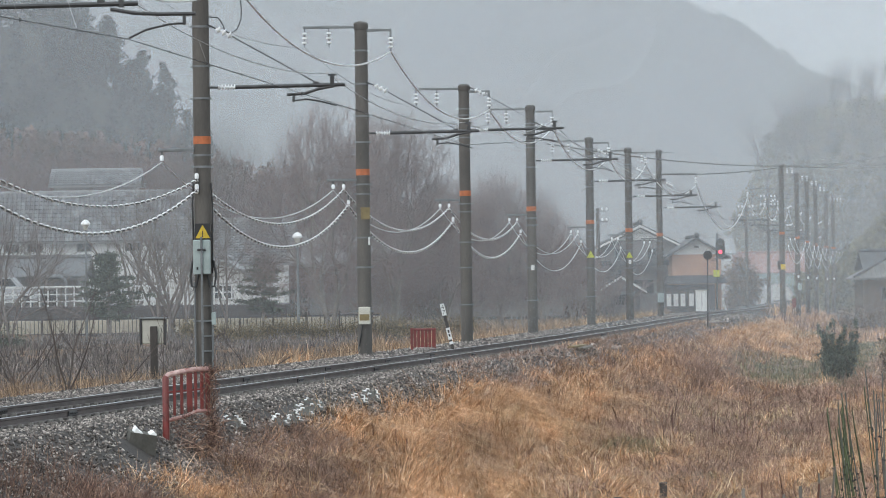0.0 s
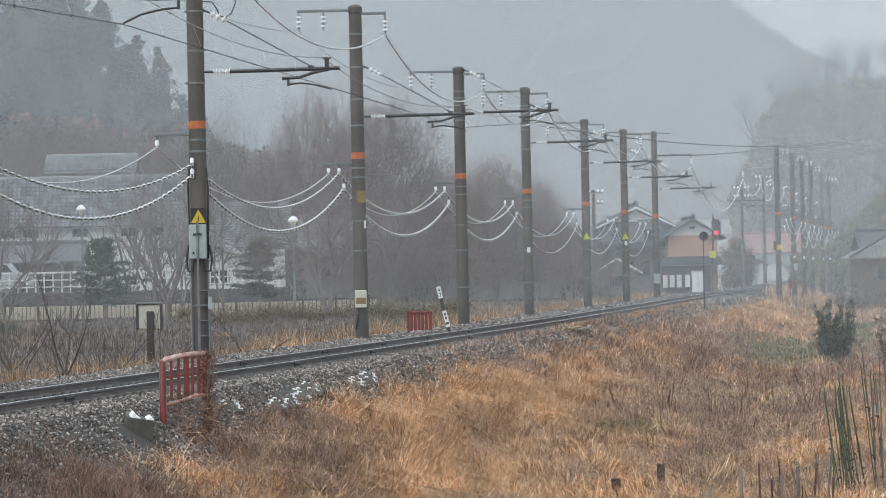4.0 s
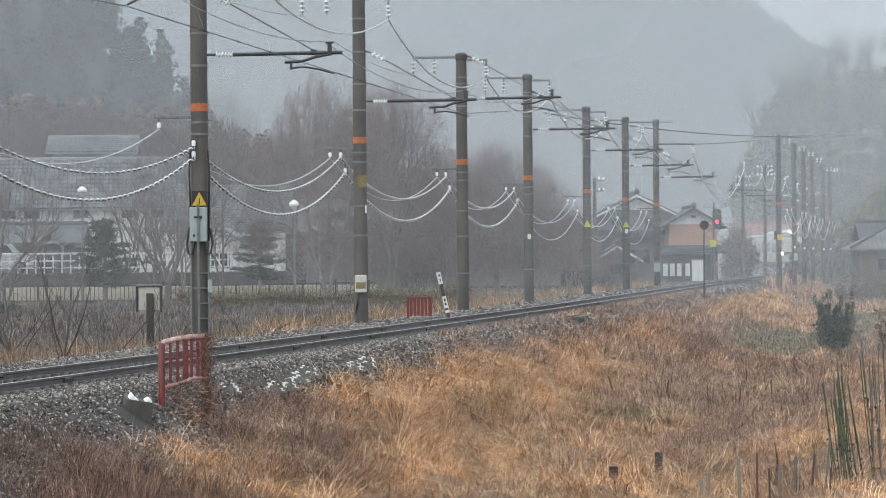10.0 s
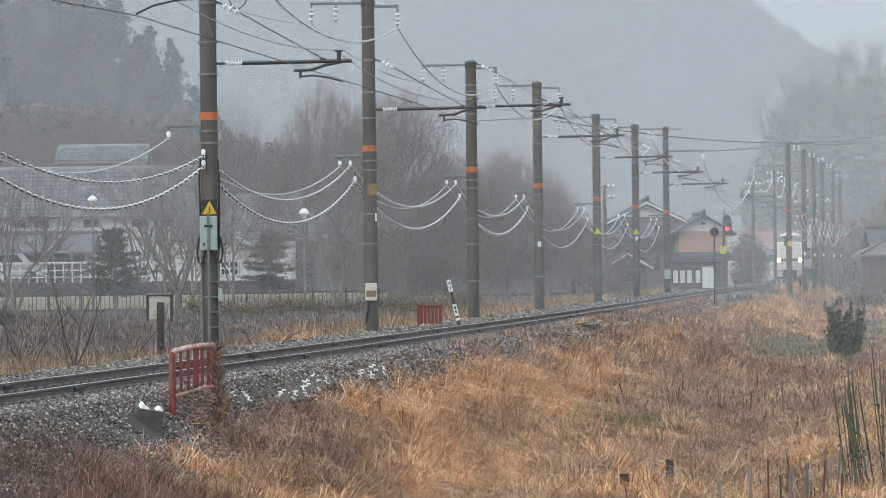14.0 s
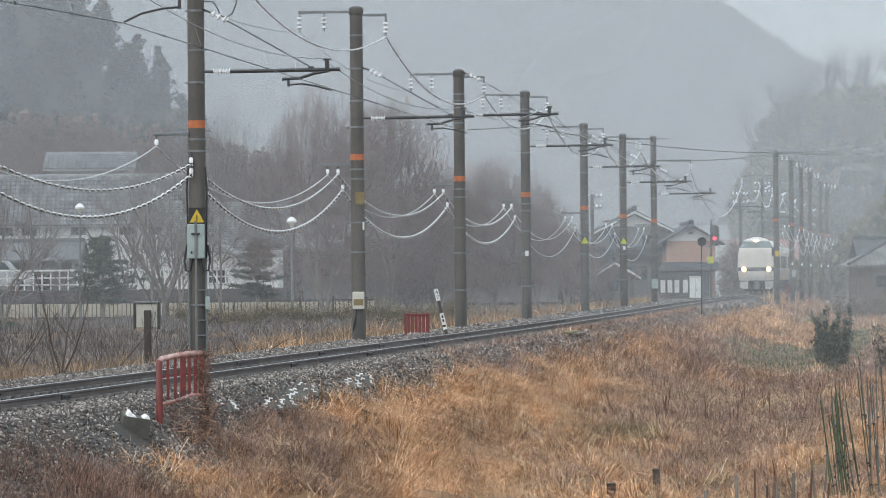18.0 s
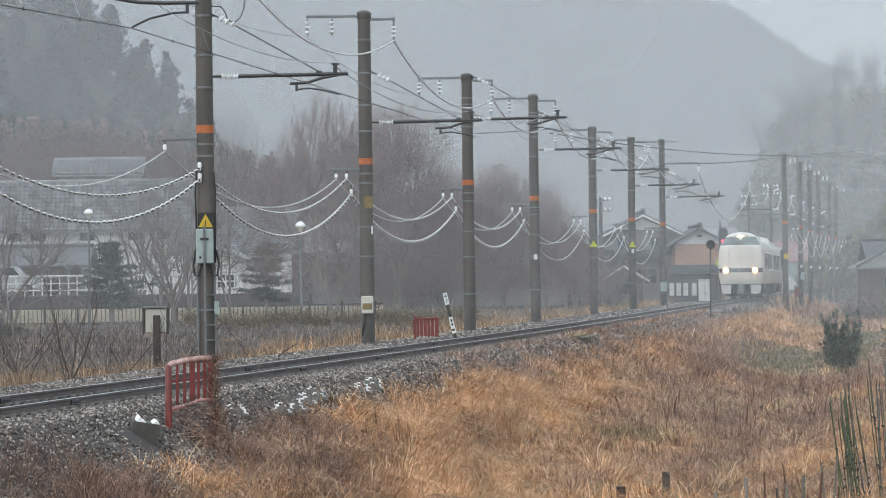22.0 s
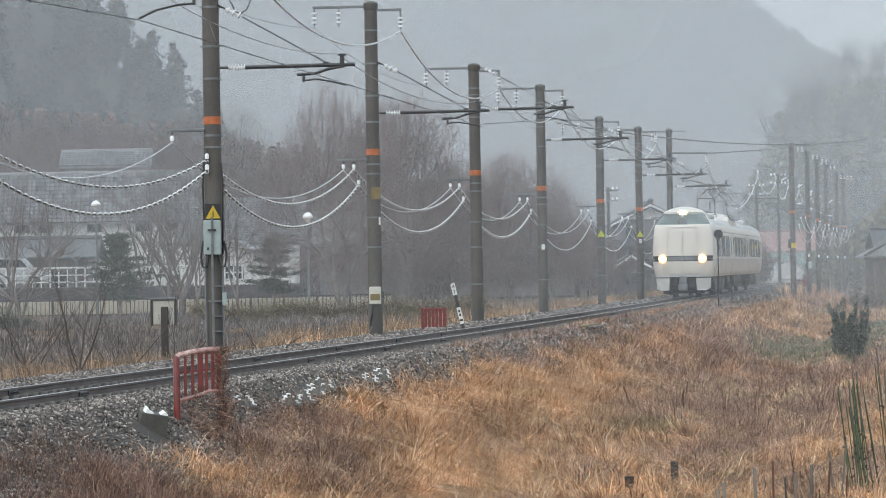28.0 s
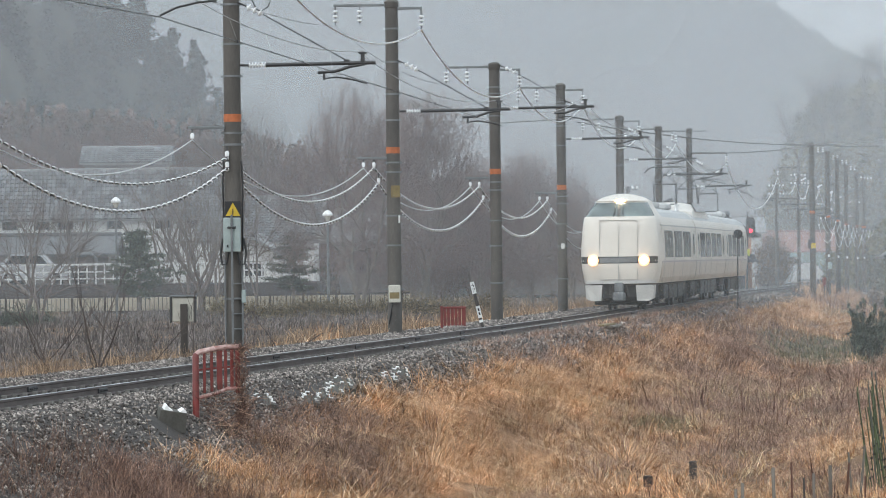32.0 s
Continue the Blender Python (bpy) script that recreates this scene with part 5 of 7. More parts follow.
    grow("dry_grass", "dry grass growing up to the rail", M_DRY, 42, 520, 14, 118, 190, 1.15, 2.6, 0.3, 0.36, 0.0085, 0.9, lambda u, y, r: patch(u, y, 0.8, 1.0) > 0.35, free=True)
    grow("dry_grass", "dry grass along the top of the bank", M_DRY, 12, 1500, 14, 100, 262, 2.0, 3.4, 0.3, 0.42, 0.010, 0.8)
    grow("dead_weeds", "thin dark weeds over the foot of the ballast", M_DARKWEED, 18, 520, 24, 52, 60, 2.2, 5.2, 0.3, 0.5, 0.0045, 0.7, free=True)
    grow("green_grass", "short green and straw grass of the trodden path", M_GREEN, 19, 240, 26, 61, 85, 7.8, 12.2, 0.45, 0.16, 0.006, 0.7)
    grow("straw_grass", "short straw along the trodden path", M_DRY, 20, 420, 26, 61, 85, 7.8, 12.2, 0.5, 0.26, 0.005, 1.1)
    grow("green_grass", "patch of green grass in the dry bank", M_GREEN, 32, 130, 40, 91, 98, 6.1, 7.7, 0.42, 0.3, 0.006, 0.7)
    grow("dry_grass", "dry orange grass below the far poles", M_DRY, 33, 1300, 12, 262, 350, 2.0, 10, 0.8, 0.85, 0.022, 0.8)
    grow("dead_weeds", "dead weeds below the far poles", M_WEED, 34, 700, 12, 255, 350, 2.0, 12, 0.8, 1.0, 0.022, 0.6)
    # beyond the track
    grow("reeds", "upright yellow grey reeds behind the track", M_REED, 13, 520, 18, 68, 112, -6.2, -4.3, 0.35, 0.6, 0.005, 0.4)
    grow("field_grass", "low dull tangle of wet grass behind the track", M_FIELD, 35, 1900, 24, 72, 128, -14, -4.2, 0.5, 0.27, 0.0045, 0.9)
    grow("reeds", "dry reeds and grass beside the poles", M_REED, 14, 1100, 22, 105, 240, -6.0, -3.1, 0.45, 0.7, 0.011, 0.4)
    grow("dry_grass", "dry orange grass beside the poles", M_DRY, 15, 190, 16, 104, 230, -4.4, -3.2, 0.35, 0.75, 0.009, 0.5)
    grow("field_grass", "low grey brown grass of the field", M_FIELD, 16, 3000, 16, 105, 190, -26, -5, 0.8, 0.3, 0.018, 0.5)
    grow("dead_weeds", "dull dark weeds in the field", M_FIELD, 17, 2200, 16, 95, 185, -26, -5, 0.8, 0.5, 0.014, 0.5)


def foliage(ob, name, centres, n, leaf, mat_, seed, label=""):
    """Leaves as small bent quads filling uneven lumps (x, y, z, rx, ry, rz)."""
    rng = np.random.default_rng(seed)
    c = np.array(centres, float)
    k = rng.choice(len(c), n, p=(c[:, 3] * c[:, 5]) / (c[:, 3] * c[:, 5]).sum())
    v = rng.normal(0, 1, (n, 3))
    v /= np.linalg.norm(v, axis=1)[:, None]
    r = np.clip(np.abs(rng.normal(0, 0.6, n)) + 0.1, 0, 1.1)
    p = c[k, :3] + v * r[:, None] * c[k, 3:]
    a = rng.normal(0, 1, (n, 3))
    a /= np.linalg.norm(a, axis=1)[:, None]
    b = np.cross(a, rng.normal(0, 1, (n, 3)))
    b /= np.linalg.norm(b, axis=1)[:, None]
    s = (leaf * rng.uniform(0.6, 1.5, n))[:, None]
    q = np.stack([p - a * s, p + b * s * 0.5, p + a * s, p - b * s * 0.5], 1)
    f = np.array([(0, 1, 2), (0, 2, 3)])
    f = (f[None] + (np.arange(n) * 4)[:, None, None]).reshape(-1, 3)
    return part(name, raw_mesh(name, q.reshape(-1, 3), f, mat_), mat_, ob, label)


def sticks(segs, sides):
    """Tapered bars (x0, y0, z0, x1, y1, z1, r0, r1) as one pair of arrays."""
    s = np.array(segs, float)
    p, q = s[:, :3], s[:, 3:6]
    t = q - p
    t /= np.linalg.norm(t, axis=1)[:, None] + 1e-9
    ref = np.where(np.abs(t[:, 2:3]) > 0.9, [[1.0, 0, 0]], [[0, 0, 1.0]])
    u = np.cross(t, ref)
    u /= np.linalg.norm(u, axis=1)[:, None]
    w = np.cross(t, u)
    v = []
    for c, r in ((p, s[:, 6:7]), (q, s[:, 7:8])):
        for k in range(sides):
            a = 2 * math.pi * k / sides
            v.append(c + (u * math.cos(a) + w * math.sin(a)) * r)
    v = np.stack(v, 1)
    f = np.array([(k, (k + 1) % sides, sides + (k + 1) % sides, sides + k) for k in range(sides)])
    f = (f[None] + (np.arange(len(s)) * 2 * sides)[:, None, None]).reshape(-1, 4)
    return v.reshape(-1, 3), f


def bare_tree(name, label, x, y, z, height, spread, seed, trunks=1, twig=1.0, levels=4, mat_=None, category="tree", bark=None, low=0.2, fan=0):
    """A leafless tree: a short trunk, limbs that fan out of it, and twigs that leave them to all sides and turn upwards."""
    rnd = random.Random(seed)
    thick, thin = [], []

    def grow(p, d, length, r, level):
        steps = (6, 7, 6, 5, 3, 2)[min(level, 5)]
        q, turn = p, rnd.uniform(0, 6.28)
        for i in range(steps):
            wander = 0.11 if level < 3 else 0.06
            d = (d + Vector((rnd.gauss(0, wander), rnd.gauss(0, wander), rnd.gauss(0.05, 0.05)))).normalized()
            n = q + d * (length / steps)
            r1 = r * (1 - 0.85 / steps)
            (thick if level < 2 else thin).append((*q, *n, r, r1))
            if level < levels and i >= (1 if level < 2 else 0):
                turn += 2.4 + rnd.uniform(-0.5, 0.5)
                u = d.orthogonal().normalized()
                w = d.cross(u)
                a = radians(rnd.uniform(26, 46))
                out = d * math.cos(a) + (u * math.cos(turn) + w * math.sin(turn)) * math.sin(a) + Vector((0, 0, 0.10))
                grow(n, out.normalized(), length * rnd.uniform(0.36, 0.6) * (1.15 - 0.5 * i / steps), r1 * 0.55, level + 1)
            q, r = n, r1

    for k in range(trunks):
        p = Vector((rnd.uniform(-0.3, 0.3) * (trunks - 1), rnd.uniform(-0.3, 0.3) * (trunks - 1), -0.2))
        r = height * 0.0125 / trunks ** 0.4 * min(twig, 1.5)
        d = Vector((rnd.gauss(0, 0.14), rnd.gauss(0, 0.1), 1)).normalized()
        q = p + d * height * low
        thick.append((*p, *q, r * 1.15, r * 0.9))
        limbs = fan or (5 if trunks == 1 else 3)
        for j in range(limbs):
            a = 6.28 * (j + rnd.uniform(-0.25, 0.25)) / limbs + k
            t = radians(min(rnd.uniform(12, 52) * spread, 66))
            grow(q - d * height * 0.04 * rnd.random(), Vector((math.sin(t) * math.cos(a), math.sin(t) * math.sin(a), math.cos(t))), height * rnd.uniform(0.62, 0.85), r * 0.7, 1)
    top = sorted(s[5] for s in thin)[int(len(thin) * 0.985)]
    k = height / top
    ob = thing(name, label, category, m=pose(x, y, z))
    sc = lambda segs, m: [tuple(c * k for c in s[:6]) + (max(s[6], m), max(s[7], m)) for s in segs]
    v, f = sticks(sc(thick, 0.012 * twig), 5)
    tagged(part("trunk", raw_mesh("trunk", v, f, bark or M_BARK), M_BARK, ob), "forked trunk and limbs", kind="stuff")
    v, f = sticks(sc(thin, 0.0055 * twig), 3)
    tagged(part("crown", raw_mesh("crown", v, f, mat_ or M_TWIG), M_TWIG, ob), "leafless crown of fine twigs", kind="stuff")
    return ob


def fan_tree(label, x, y, height, width, seed, tips, low=0.06, flat=0.0, bark=None):
    """A leafless tree whose limbs fan out of a short trunk and fork again and again up to the twigs of a wide dome."""
    rng = np.random.default_rng(seed)
    c, a = 1 - (1 - flat) * rng.uniform(0, 1.0, tips) ** 1.35, rng.uniform(0, 2 * math.pi, tips)
    r = rng.uniform(0.42, 1.0, tips) ** 0.45 * (1 + 0.10 * np.sin(a * 3 + seed) * np.sin(c * 7 + seed) + rng.normal(0, 0.03, tips))
    side = (1 - np.abs(c) ** 2.4) ** 0.45
    base = 0.12 + 0.16 * (1 - r)
    ends = np.stack([width / 2 * r * side * np.cos(a), width / 2 * r * side * np.sin(a), height * (base + (1 - base) * r * (0.1 + 0.9 * c))], -1)
    thick, thin = [], []
    fine = 0.007

    def fork(p, d, pts, level):
        n = len(pts)
        to = pts - p
        if n == 1:
            length = float(np.linalg.norm(to[0]))
            q = p + d * length * 0.4 + to[0] * 0.12
            thin.append((*p, *q, fine * 1.2, fine))
            thin.append((*q, *pts[0], fine, fine * 0.55))
            way = (pts[0] - q) / (np.linalg.norm(pts[0] - q) + 1e-6)
            for t in rng.uniform(0.0, 0.9, 5):
                o = way + rng.normal(0, 0.65, 3) + (0, 0, 0.15)
                b = q + (pts[0] - q) * t
                thin.append((*b, *(b + o * rng.uniform(0.12, 0.42)), fine * 0.8, fine * 0.5))
            return
        mean = to.mean(0)
        reach = low * height if level == 0 else float(np.linalg.norm(mean)) * rng.uniform(0.15, 0.28 + 0.02 * level)
        aim = mean / np.linalg.norm(mean)
        d = d * 0.4 + aim * 0.6 + rng.normal(0, 0.09, 3)
        d = d / np.linalg.norm(d)
        r0 = fine * n ** 0.41
        bars = thick if n > 24 else thin
        mid = p + d * reach * 0.5 + rng.normal(0, 0.02 * reach, 3)
        q = p + d * reach * 0.5 + (mid - p)
        bars.append((*p, *mid, r0, r0 * 0.96))
        bars.append((*mid, *q, r0 * 0.96, r0 * 0.92))
        rays = pts - q
        rays = rays / np.linalg.norm(rays, axis=1)[:, None]
        _, _, axes = np.linalg.svd(rays - rays.mean(0), full_matrices=False)
        o = np.argsort(rays @ axes[0])
        k = min(max(1, int(n * rng.uniform(0.36, 0.64))), n - 1)
        fork(q, d, pts[o[:k]], level + 1)
        fork(q, d, pts[o[k:]], level + 1)

    fork(np.array((0, 0, -0.25)), np.array((0, 0, 1.0)), ends, 0)
    ob = thing("bare_tree", label, "tree", m=pose(x, y, float(ground_z(np.float64(x), np.float64(y)))))
    v, f = sticks(thick, 6)
    tagged(part("trunk", raw_mesh("trunk", v, f, bark or M_BARK), M_BARK, ob), "forked trunk and limbs", kind="stuff")
    v, f = sticks(thin, 3)
    tagged(part("crown", raw_mesh("crown", v, f, bark or M_TWIG), M_TWIG, ob), "leafless crown of fine twigs", kind="stuff")


def make_trees():
    wide = "leafless tree with a wide dome of fine grey twigs"
    for i, (x, y, h, w, n) in enumerate(((-4.9, 170, 9.8, 7.6, 2300), (-2.3, 176, 9.8, 7.0, 2300), (-3.6, 186, 8.8, 7.5, 1200), (0.1, 188, 7.2, 5.0, 1000), (3.0, 200, 8.0, 6.0, 1500), (5.2, 212, 6.8, 5.2, 1200), (1.2, 196, 7.4, 5.2, 1100), (7.2, 222, 4.6, 3.4, 500))):
        fan_tree(wide, x, y, h, w, 300 + i, n)
    for i, (x, y, h, w, n) in enumerate(((-9.2, 172, 9.9, 4.4, 300), (-10.7, 166, 9.2, 6.0, 330), (-16.5, 150, 5.9, 5.6, 260))):
        fan_tree("slender leafless tree with an open crown of grey twigs", x, y, h, w, 320 + i, n, 0.12, -0.05, M_DULLTWIG)
    lab = "leafless tree with an open crown of grey twigs"
    for i, (x, y, h, s) in enumerate(((-11.9, 172, 7.2, 1.1), (-19.6, 172, 6.4, 1.2), (-13.2, 182, 5.6, 1.2), (-21.5, 209, 7.4, 1.0), (-16.6, 212, 8.2, 1.0), (-14.0, 206, 7.8, 1.0))):
        bare_tree("bare_tree", lab, x, y, float(ground_z(np.float64(x), np.float64(y))), h, s, 100 + i, 1, 1.4, 3, M_DULLTWIG, "tree", M_DULLTWIG)
    for i, (x, z, h) in enumerate(((41.4, 13.0, 12.0), (38.4, 10.0, 11.5), (43.4, 15.5, 10.2), (46.0, 19.0, 8.2), (48.6, 19.5, 7.6), (51.0, 20.0, 7.6), (54.0, 20.5, 7.2))):
        bare_tree("bare_tree", "tall leafless tree on the misty hillside", x, 466 + i % 3, z, h, 0.8, 140 + i, 1, 2.6, 3, M_DARKTWIG, bark=M_DARKTWIG, low=0.35)
    woods = [bare_tree("bare_tree", "leafless tree in the wood behind the houses", -26 + 3 * i, 268, -0.4, 12.6, 0.75, 160 + i, 1, 2.0, 3, M_REDTWIG, bark=M_REDTWIG, low=0.35) for i in range(3)]
    rnd = random.Random(4)
    for i in range(30):
        x = -33 + i * 0.75 + rnd.uniform(-0.4, 0.4)
        copy_thing(woods[i % 3], pose(x, rnd.uniform(263.5, 272), -0.4 - 0.11 * max(0, i - 12) - rnd.uniform(0, 1.5), 0, 0, rnd.uniform(0, 360)))
    for i, (x, y, h) in enumerate(((-8.75, 92, 3.3), (-9.7, 91, 2.3), (-8.1, 95, 2.2), (-10.4, 96, 2.3), (-6.9, 97, 2.3), (-4.7, 98, 1.6))):
        bare_tree("sapling", "thin leafless sapling growing out of the reeds", x, y, float(ground_z(np.float64(x), np.float64(y))), h, 1.1, 180 + i, 1, 1.0, 2, M_DARKTWIG, "sapling", M_DARKTWIG, 0.12, (4, 3, 2)[min(i, 2)])
    brush = [bare_tree("bare_shrub", "leafless brown undergrowth below the trees", -3.0 + i, 190, -0.4, 3.6, 1.2, 200 + i, 4, 1.3, 3, category="shrub", low=0.06) for i in range(3)]
    for i in range(8):
        x = -4.5 + i * 1.9 + rnd.uniform(-0.4, 0.4)
        copy_thing(brush[i % 3], pose(x, 186 + i * 1.8 + rnd.uniform(-3, 8), -0.45, 0, 0, rnd.uniform(0, 360)))
    # evergreens
    def evergreen(x, y, h, w, seed, label, tiers=6, mat_=M_LEAF, leaf=0.055, n=11000):
        z = float(ground_z(np.float64(x), np.float64(y)))
        ob = thing("evergreen_tree", label, "tree", m=pose(x, y, z))
        part("trunk", Geo().tube([(0, 0, -0.2), (0.05, 0, h * 0.5), (0, 0, h * 0.9)], [0.09, 0.06, 0.02], 7), M_BARK, ob, "straight trunk", True)
        rnd2 = random.Random(seed)
        lumps, boughs = [], []
        for t in range(tiers * 5):
            f = (t + rnd2.random()) / (tiers * 5)
            zz, r = h * (0.26 + 0.70 * f), w * (1.0 - 0.85 * f) * rnd2.uniform(0.55, 1.15) * (0.8 + 0.4 * min(1, f * 4))
            a = t * 2.4 + rnd2.uniform(-0.4, 0.4)
            rise = rnd2.uniform(-0.05, 0.25)
            boughs.append((0, 0, zz, r * math.cos(a), r * math.sin(a), zz + r * rise, 0.025, 0.008))
            for q in (0.35, 0.65, 0.95):
                lumps.append((r * q * math.cos(a), r * q * math.sin(a), zz + r * q * rise + 0.04, 0.20 * w, 0.20 * w, 0.085 * w * (1.3 - 0.5 * q)))
        lumps.append((0, 0, h * 0.97, 0.1, 0.1, 0.2))
        v, fc = sticks(boughs, 4)
        part("bough", raw_mesh("bough", v, fc, M_BARK), M_BARK, ob, "thin spreading boughs")
        foliage(ob, "crown", lumps, n, leaf, mat_, seed, "layered dark needles")
    evergreen(-14.0, 165, 3.9, 1.75, 31, "small dark evergreen tree with layered boughs", 7, M_LEAF, 0.042, 20000)
    evergreen(-8.0, 175, 3.6, 1.4, 32, "small dark evergreen tree beside the road", 6, M_LEAF, 0.045, 14000)
    # shrubs
    def shrub(x, y, w, h, seed, label, mat_, leaf, n):
        z = float(ground_z(np.float64(x), np.float64(y)))
        ob = thing("shrub", label, "shrub", m=pose(x, y, z))
        rnd2 = random.Random(seed)
        stems = [(0.1 * rnd2.uniform(-1, 1), 0, -0.1, w * 0.5 * rnd2.uniform(-1, 1), 0.3 * rnd2.uniform(-1, 1), h * rnd2.uniform(0.6, 1.05), 0.02, 0.008) for _ in range(9)]
        v, f = sticks(stems, 4)
        part("stem", raw_mesh("stem", v, f, M_BARK), M_BARK, ob, "thin upright stems")
        lumps = []
        for _ in range(24):
            sx, top = w * rnd2.uniform(-0.42, 0.42), rnd2.uniform(0.55, 1.02)
            for q in range(5):
                f_ = 0.15 + (top - 0.15) * q / 4
                lumps.append((sx * (0.5 + 0.6 * f_) + rnd2.gauss(0, 0.05), w * rnd2.uniform(-0.25, 0.25), h * f_, w * 0.11 * (1.2 - 0.75 * q / 4), w * 0.11, h * 0.10))
        foliage(ob, "crown", lumps, n, leaf, mat_, seed, "dense uneven leaves")
    shrub(16.0, 160, 1.9, 2.3, 41, "dark green shrub in the hollow", M_LEAF, 0.032, 26000)
    shrub(15.4, 157, 1.3, 1.2, 42, "dark green shrub in the hollow", M_LEAF, 0.035, 8000)
    shrub(17.6, 154, 1.7, 2.4, 43, "leafless looking brown shrub", M_BROWNLEAF, 0.05, 3500)
    for i in range(9):
        shrub(29.4 + i * 1.15, 292 + (i % 3) * 2, 1.7, 1.9 + 0.3 * (i % 2), 60 + i, "dull brown shrub before the far houses", M_BROWNLEAF, 0.08, 1500)
    ob = thing("round_tree", "dense round brown hedge tree beside the line", "tree", m=pose(26.37, 350, -1.29) @ Matrix.Scale(1.167, 4))
    part("trunk", Geo().tube([(0, 0, -0.2), (0, 0, 2.2)], [0.16, 0.08], 7), M_BARK, ob)
    rnd3 = random.Random(9)
    foliage(ob, "crown", [(rnd3.uniform(-0.95, 0.95), rnd3.uniform(-0.8, 0.8), rnd3.uniform(0.6, 3.1), 0.75, 0.75, 0.7) for _ in range(18)] + [(0.1, 0, 3.5, 0.9, 0.7, 0.7), (0, 0, 1.2, 1.5, 1.0, 0.9)], 14000, 0.09, M_BROWNLEAF, 51, "dense brown foliage")
    ob = thing("clipped_hedge", "long dull green hedge along the field", "hedge")
    lumps = [(x, 160 + 0.4 * math.sin(x), 0.05 + 0.1 * math.sin(x * 1.7), 0.55, 0.5, 0.55) for x in np.arange(-10.5, 1.5, 0.4)]
    foliage(ob, "leaves", lumps, 34000, 0.03, M_HEDGE, 52, "small dull leaves")
    ob = thing("clipped_hedge", "dark green hedge before the fence", "hedge")
    lumps = [(x, 150 + 0.4 * math.sin(x), -0.15 + 0.08 * math.sin(x * 1.7), 0.5, 0.45, 0.6) for x in np.arange(-21.0, -15.9, 0.4)]
    foliage(ob, "leaves", lumps, 20000, 0.03, M_LEAF, 53, "small dark leaves")

# ---------------------------------------------------------------- lineside things
M_MUSTARD = material("worn_mustard_paint", (0.22, 0.165, 0.07), 0.6, scale=5, vary=0.15)
M_SLAB = material("old_grey_green_concrete", (0.105, 0.10, 0.088), 0.85, scale=2.5, fine=25, bump=0.25, vary=0.15)
M_CLIP = material("white_plastic_fitting", (0.92, 0.92, 0.91), 0.3, scale=6, vary=0.03, bump=0)
M_WOODPOST = material("grey_weathered_wood", (0.20, 0.175, 0.15), 0.85, colour2=(0.12, 0.105, 0.09), scale=3, fine=30, bump=0.3, stretch=(1, 1, 0.2), by_object=0.25)
M_DARKWOOD = material("dark_wet_wood", (0.06, 0.052, 0.048), 0.8, scale=3, fine=30, bump=0.3, stretch=(1, 1, 0.2), by_object=0.3)
M_RUSTPOST = material("rusty_iron_stake", (0.14, 0.06, 0.04), 0.75, scale=4, fine=30, bump=0.2, by_object=0.3)
M_BAMBOO = material("green_garden_stake", (0.085, 0.105, 0.045), 0.5, colour2=(0.045, 0.06, 0.03), scale=1.2, fine=14, bump=0.1, by_object=0.35, stretch=(1, 1, 0.4))
M_GREYSTAKE = material("grey_garden_stake", (0.10, 0.10, 0.09), 0.6, scale=1.2, fine=14, bump=0.1, by_object=0.35)
M_CREAM = material("cream_cabinet_paint", (0.55, 0.53, 0.46), 0.5, scale=3, vary=0.08)
M_RELAY = material("pale_cream_relay_paint", (0.47, 0.455, 0.40), 0.5, scale=3, vary=0.08)
M_LAMPGLASS = material("white_lamp_cover", (0.85, 0.85, 0.84), 0.3, scale=5, bump=0, vary=0.03)
M_REDLAMP = material("lit_red_signal_lens", (0.6, 0.02, 0.02), 0.2, bump=0, emit=(1.0, 0.03, 0.06), power=5.0)
M_ROOFTILE = material("grey_roof_tile", (0.075, 0.078, 0.085), 0.75, colour2=(0.055, 0.058, 0.062), scale=1.5, fine=14, bump=0.2, by_object=0.12)
# Pale base colour carries the shine of rain-wet roofs.
M_WETROOF = material("wet_pale_roof", (0.28, 0.282, 0.285), 0.6, scale=1.2, fine=12, bump=0.15, vary=0.12)
# Tone that differs from tile to tile stands in for wet glints.
M_GLINTTILE = material("tile_with_painted_glints", (0.165, 0.167, 0.172), 0.3, scale=1.2, fine=12, bump=0.1, vary=0.15, by_island=0.4)
M_DARKROOF = material("dark_grey_sheet_roof", (0.105, 0.108, 0.112), 0.6, scale=0.8, fine=12, bump=0.1, vary=0.1)
M_PLASTER = material("white_plaster", (0.68, 0.67, 0.65), 0.8, scale=1.0, fine=8, bump=0.1, vary=0.08)
M_GREYWALL = material("grey_house_wall", (0.20, 0.19, 0.185), 0.8, scale=1.0, fine=8, bump=0.1, vary=0.1)
M_BROWNWALL = material("brown_board_wall", (0.13, 0.10, 0.085), 0.8, scale=1.0, fine=8, bump=0.1, vary=0.12, stretch=(4, 4, 0.5))
M_HIPROOF = material("worn_grey_roof_sheet", (0.19, 0.185, 0.18), 0.6, colour2=(0.13, 0.125, 0.12), scale=0.8, fine=10, bump=0.15, vary=0.12)
M_PINKWALL = material("salmon_house_wall", (0.46, 0.27, 0.19), 0.8, scale=1.0, fine=8, bump=0.1, vary=0.08)
M_WINDOW = material("dark_house_window", (0.04, 0.045, 0.05), 0.15, scale=2, bump=0)
M_REDROOF = material("faded_red_roof", (0.33, 0.13, 0.10), 0.6, scale=1.0, vary=0.1)
M_GREENWALL = material("pale_green_sheet_wall", (0.28, 0.42, 0.37), 0.6, scale=1.0, vary=0.1)
M_ROADWALL = material("beige_boundary_wall", (0.50, 0.45, 0.36), 0.8, scale=0.8, fine=8, vary=0.1)
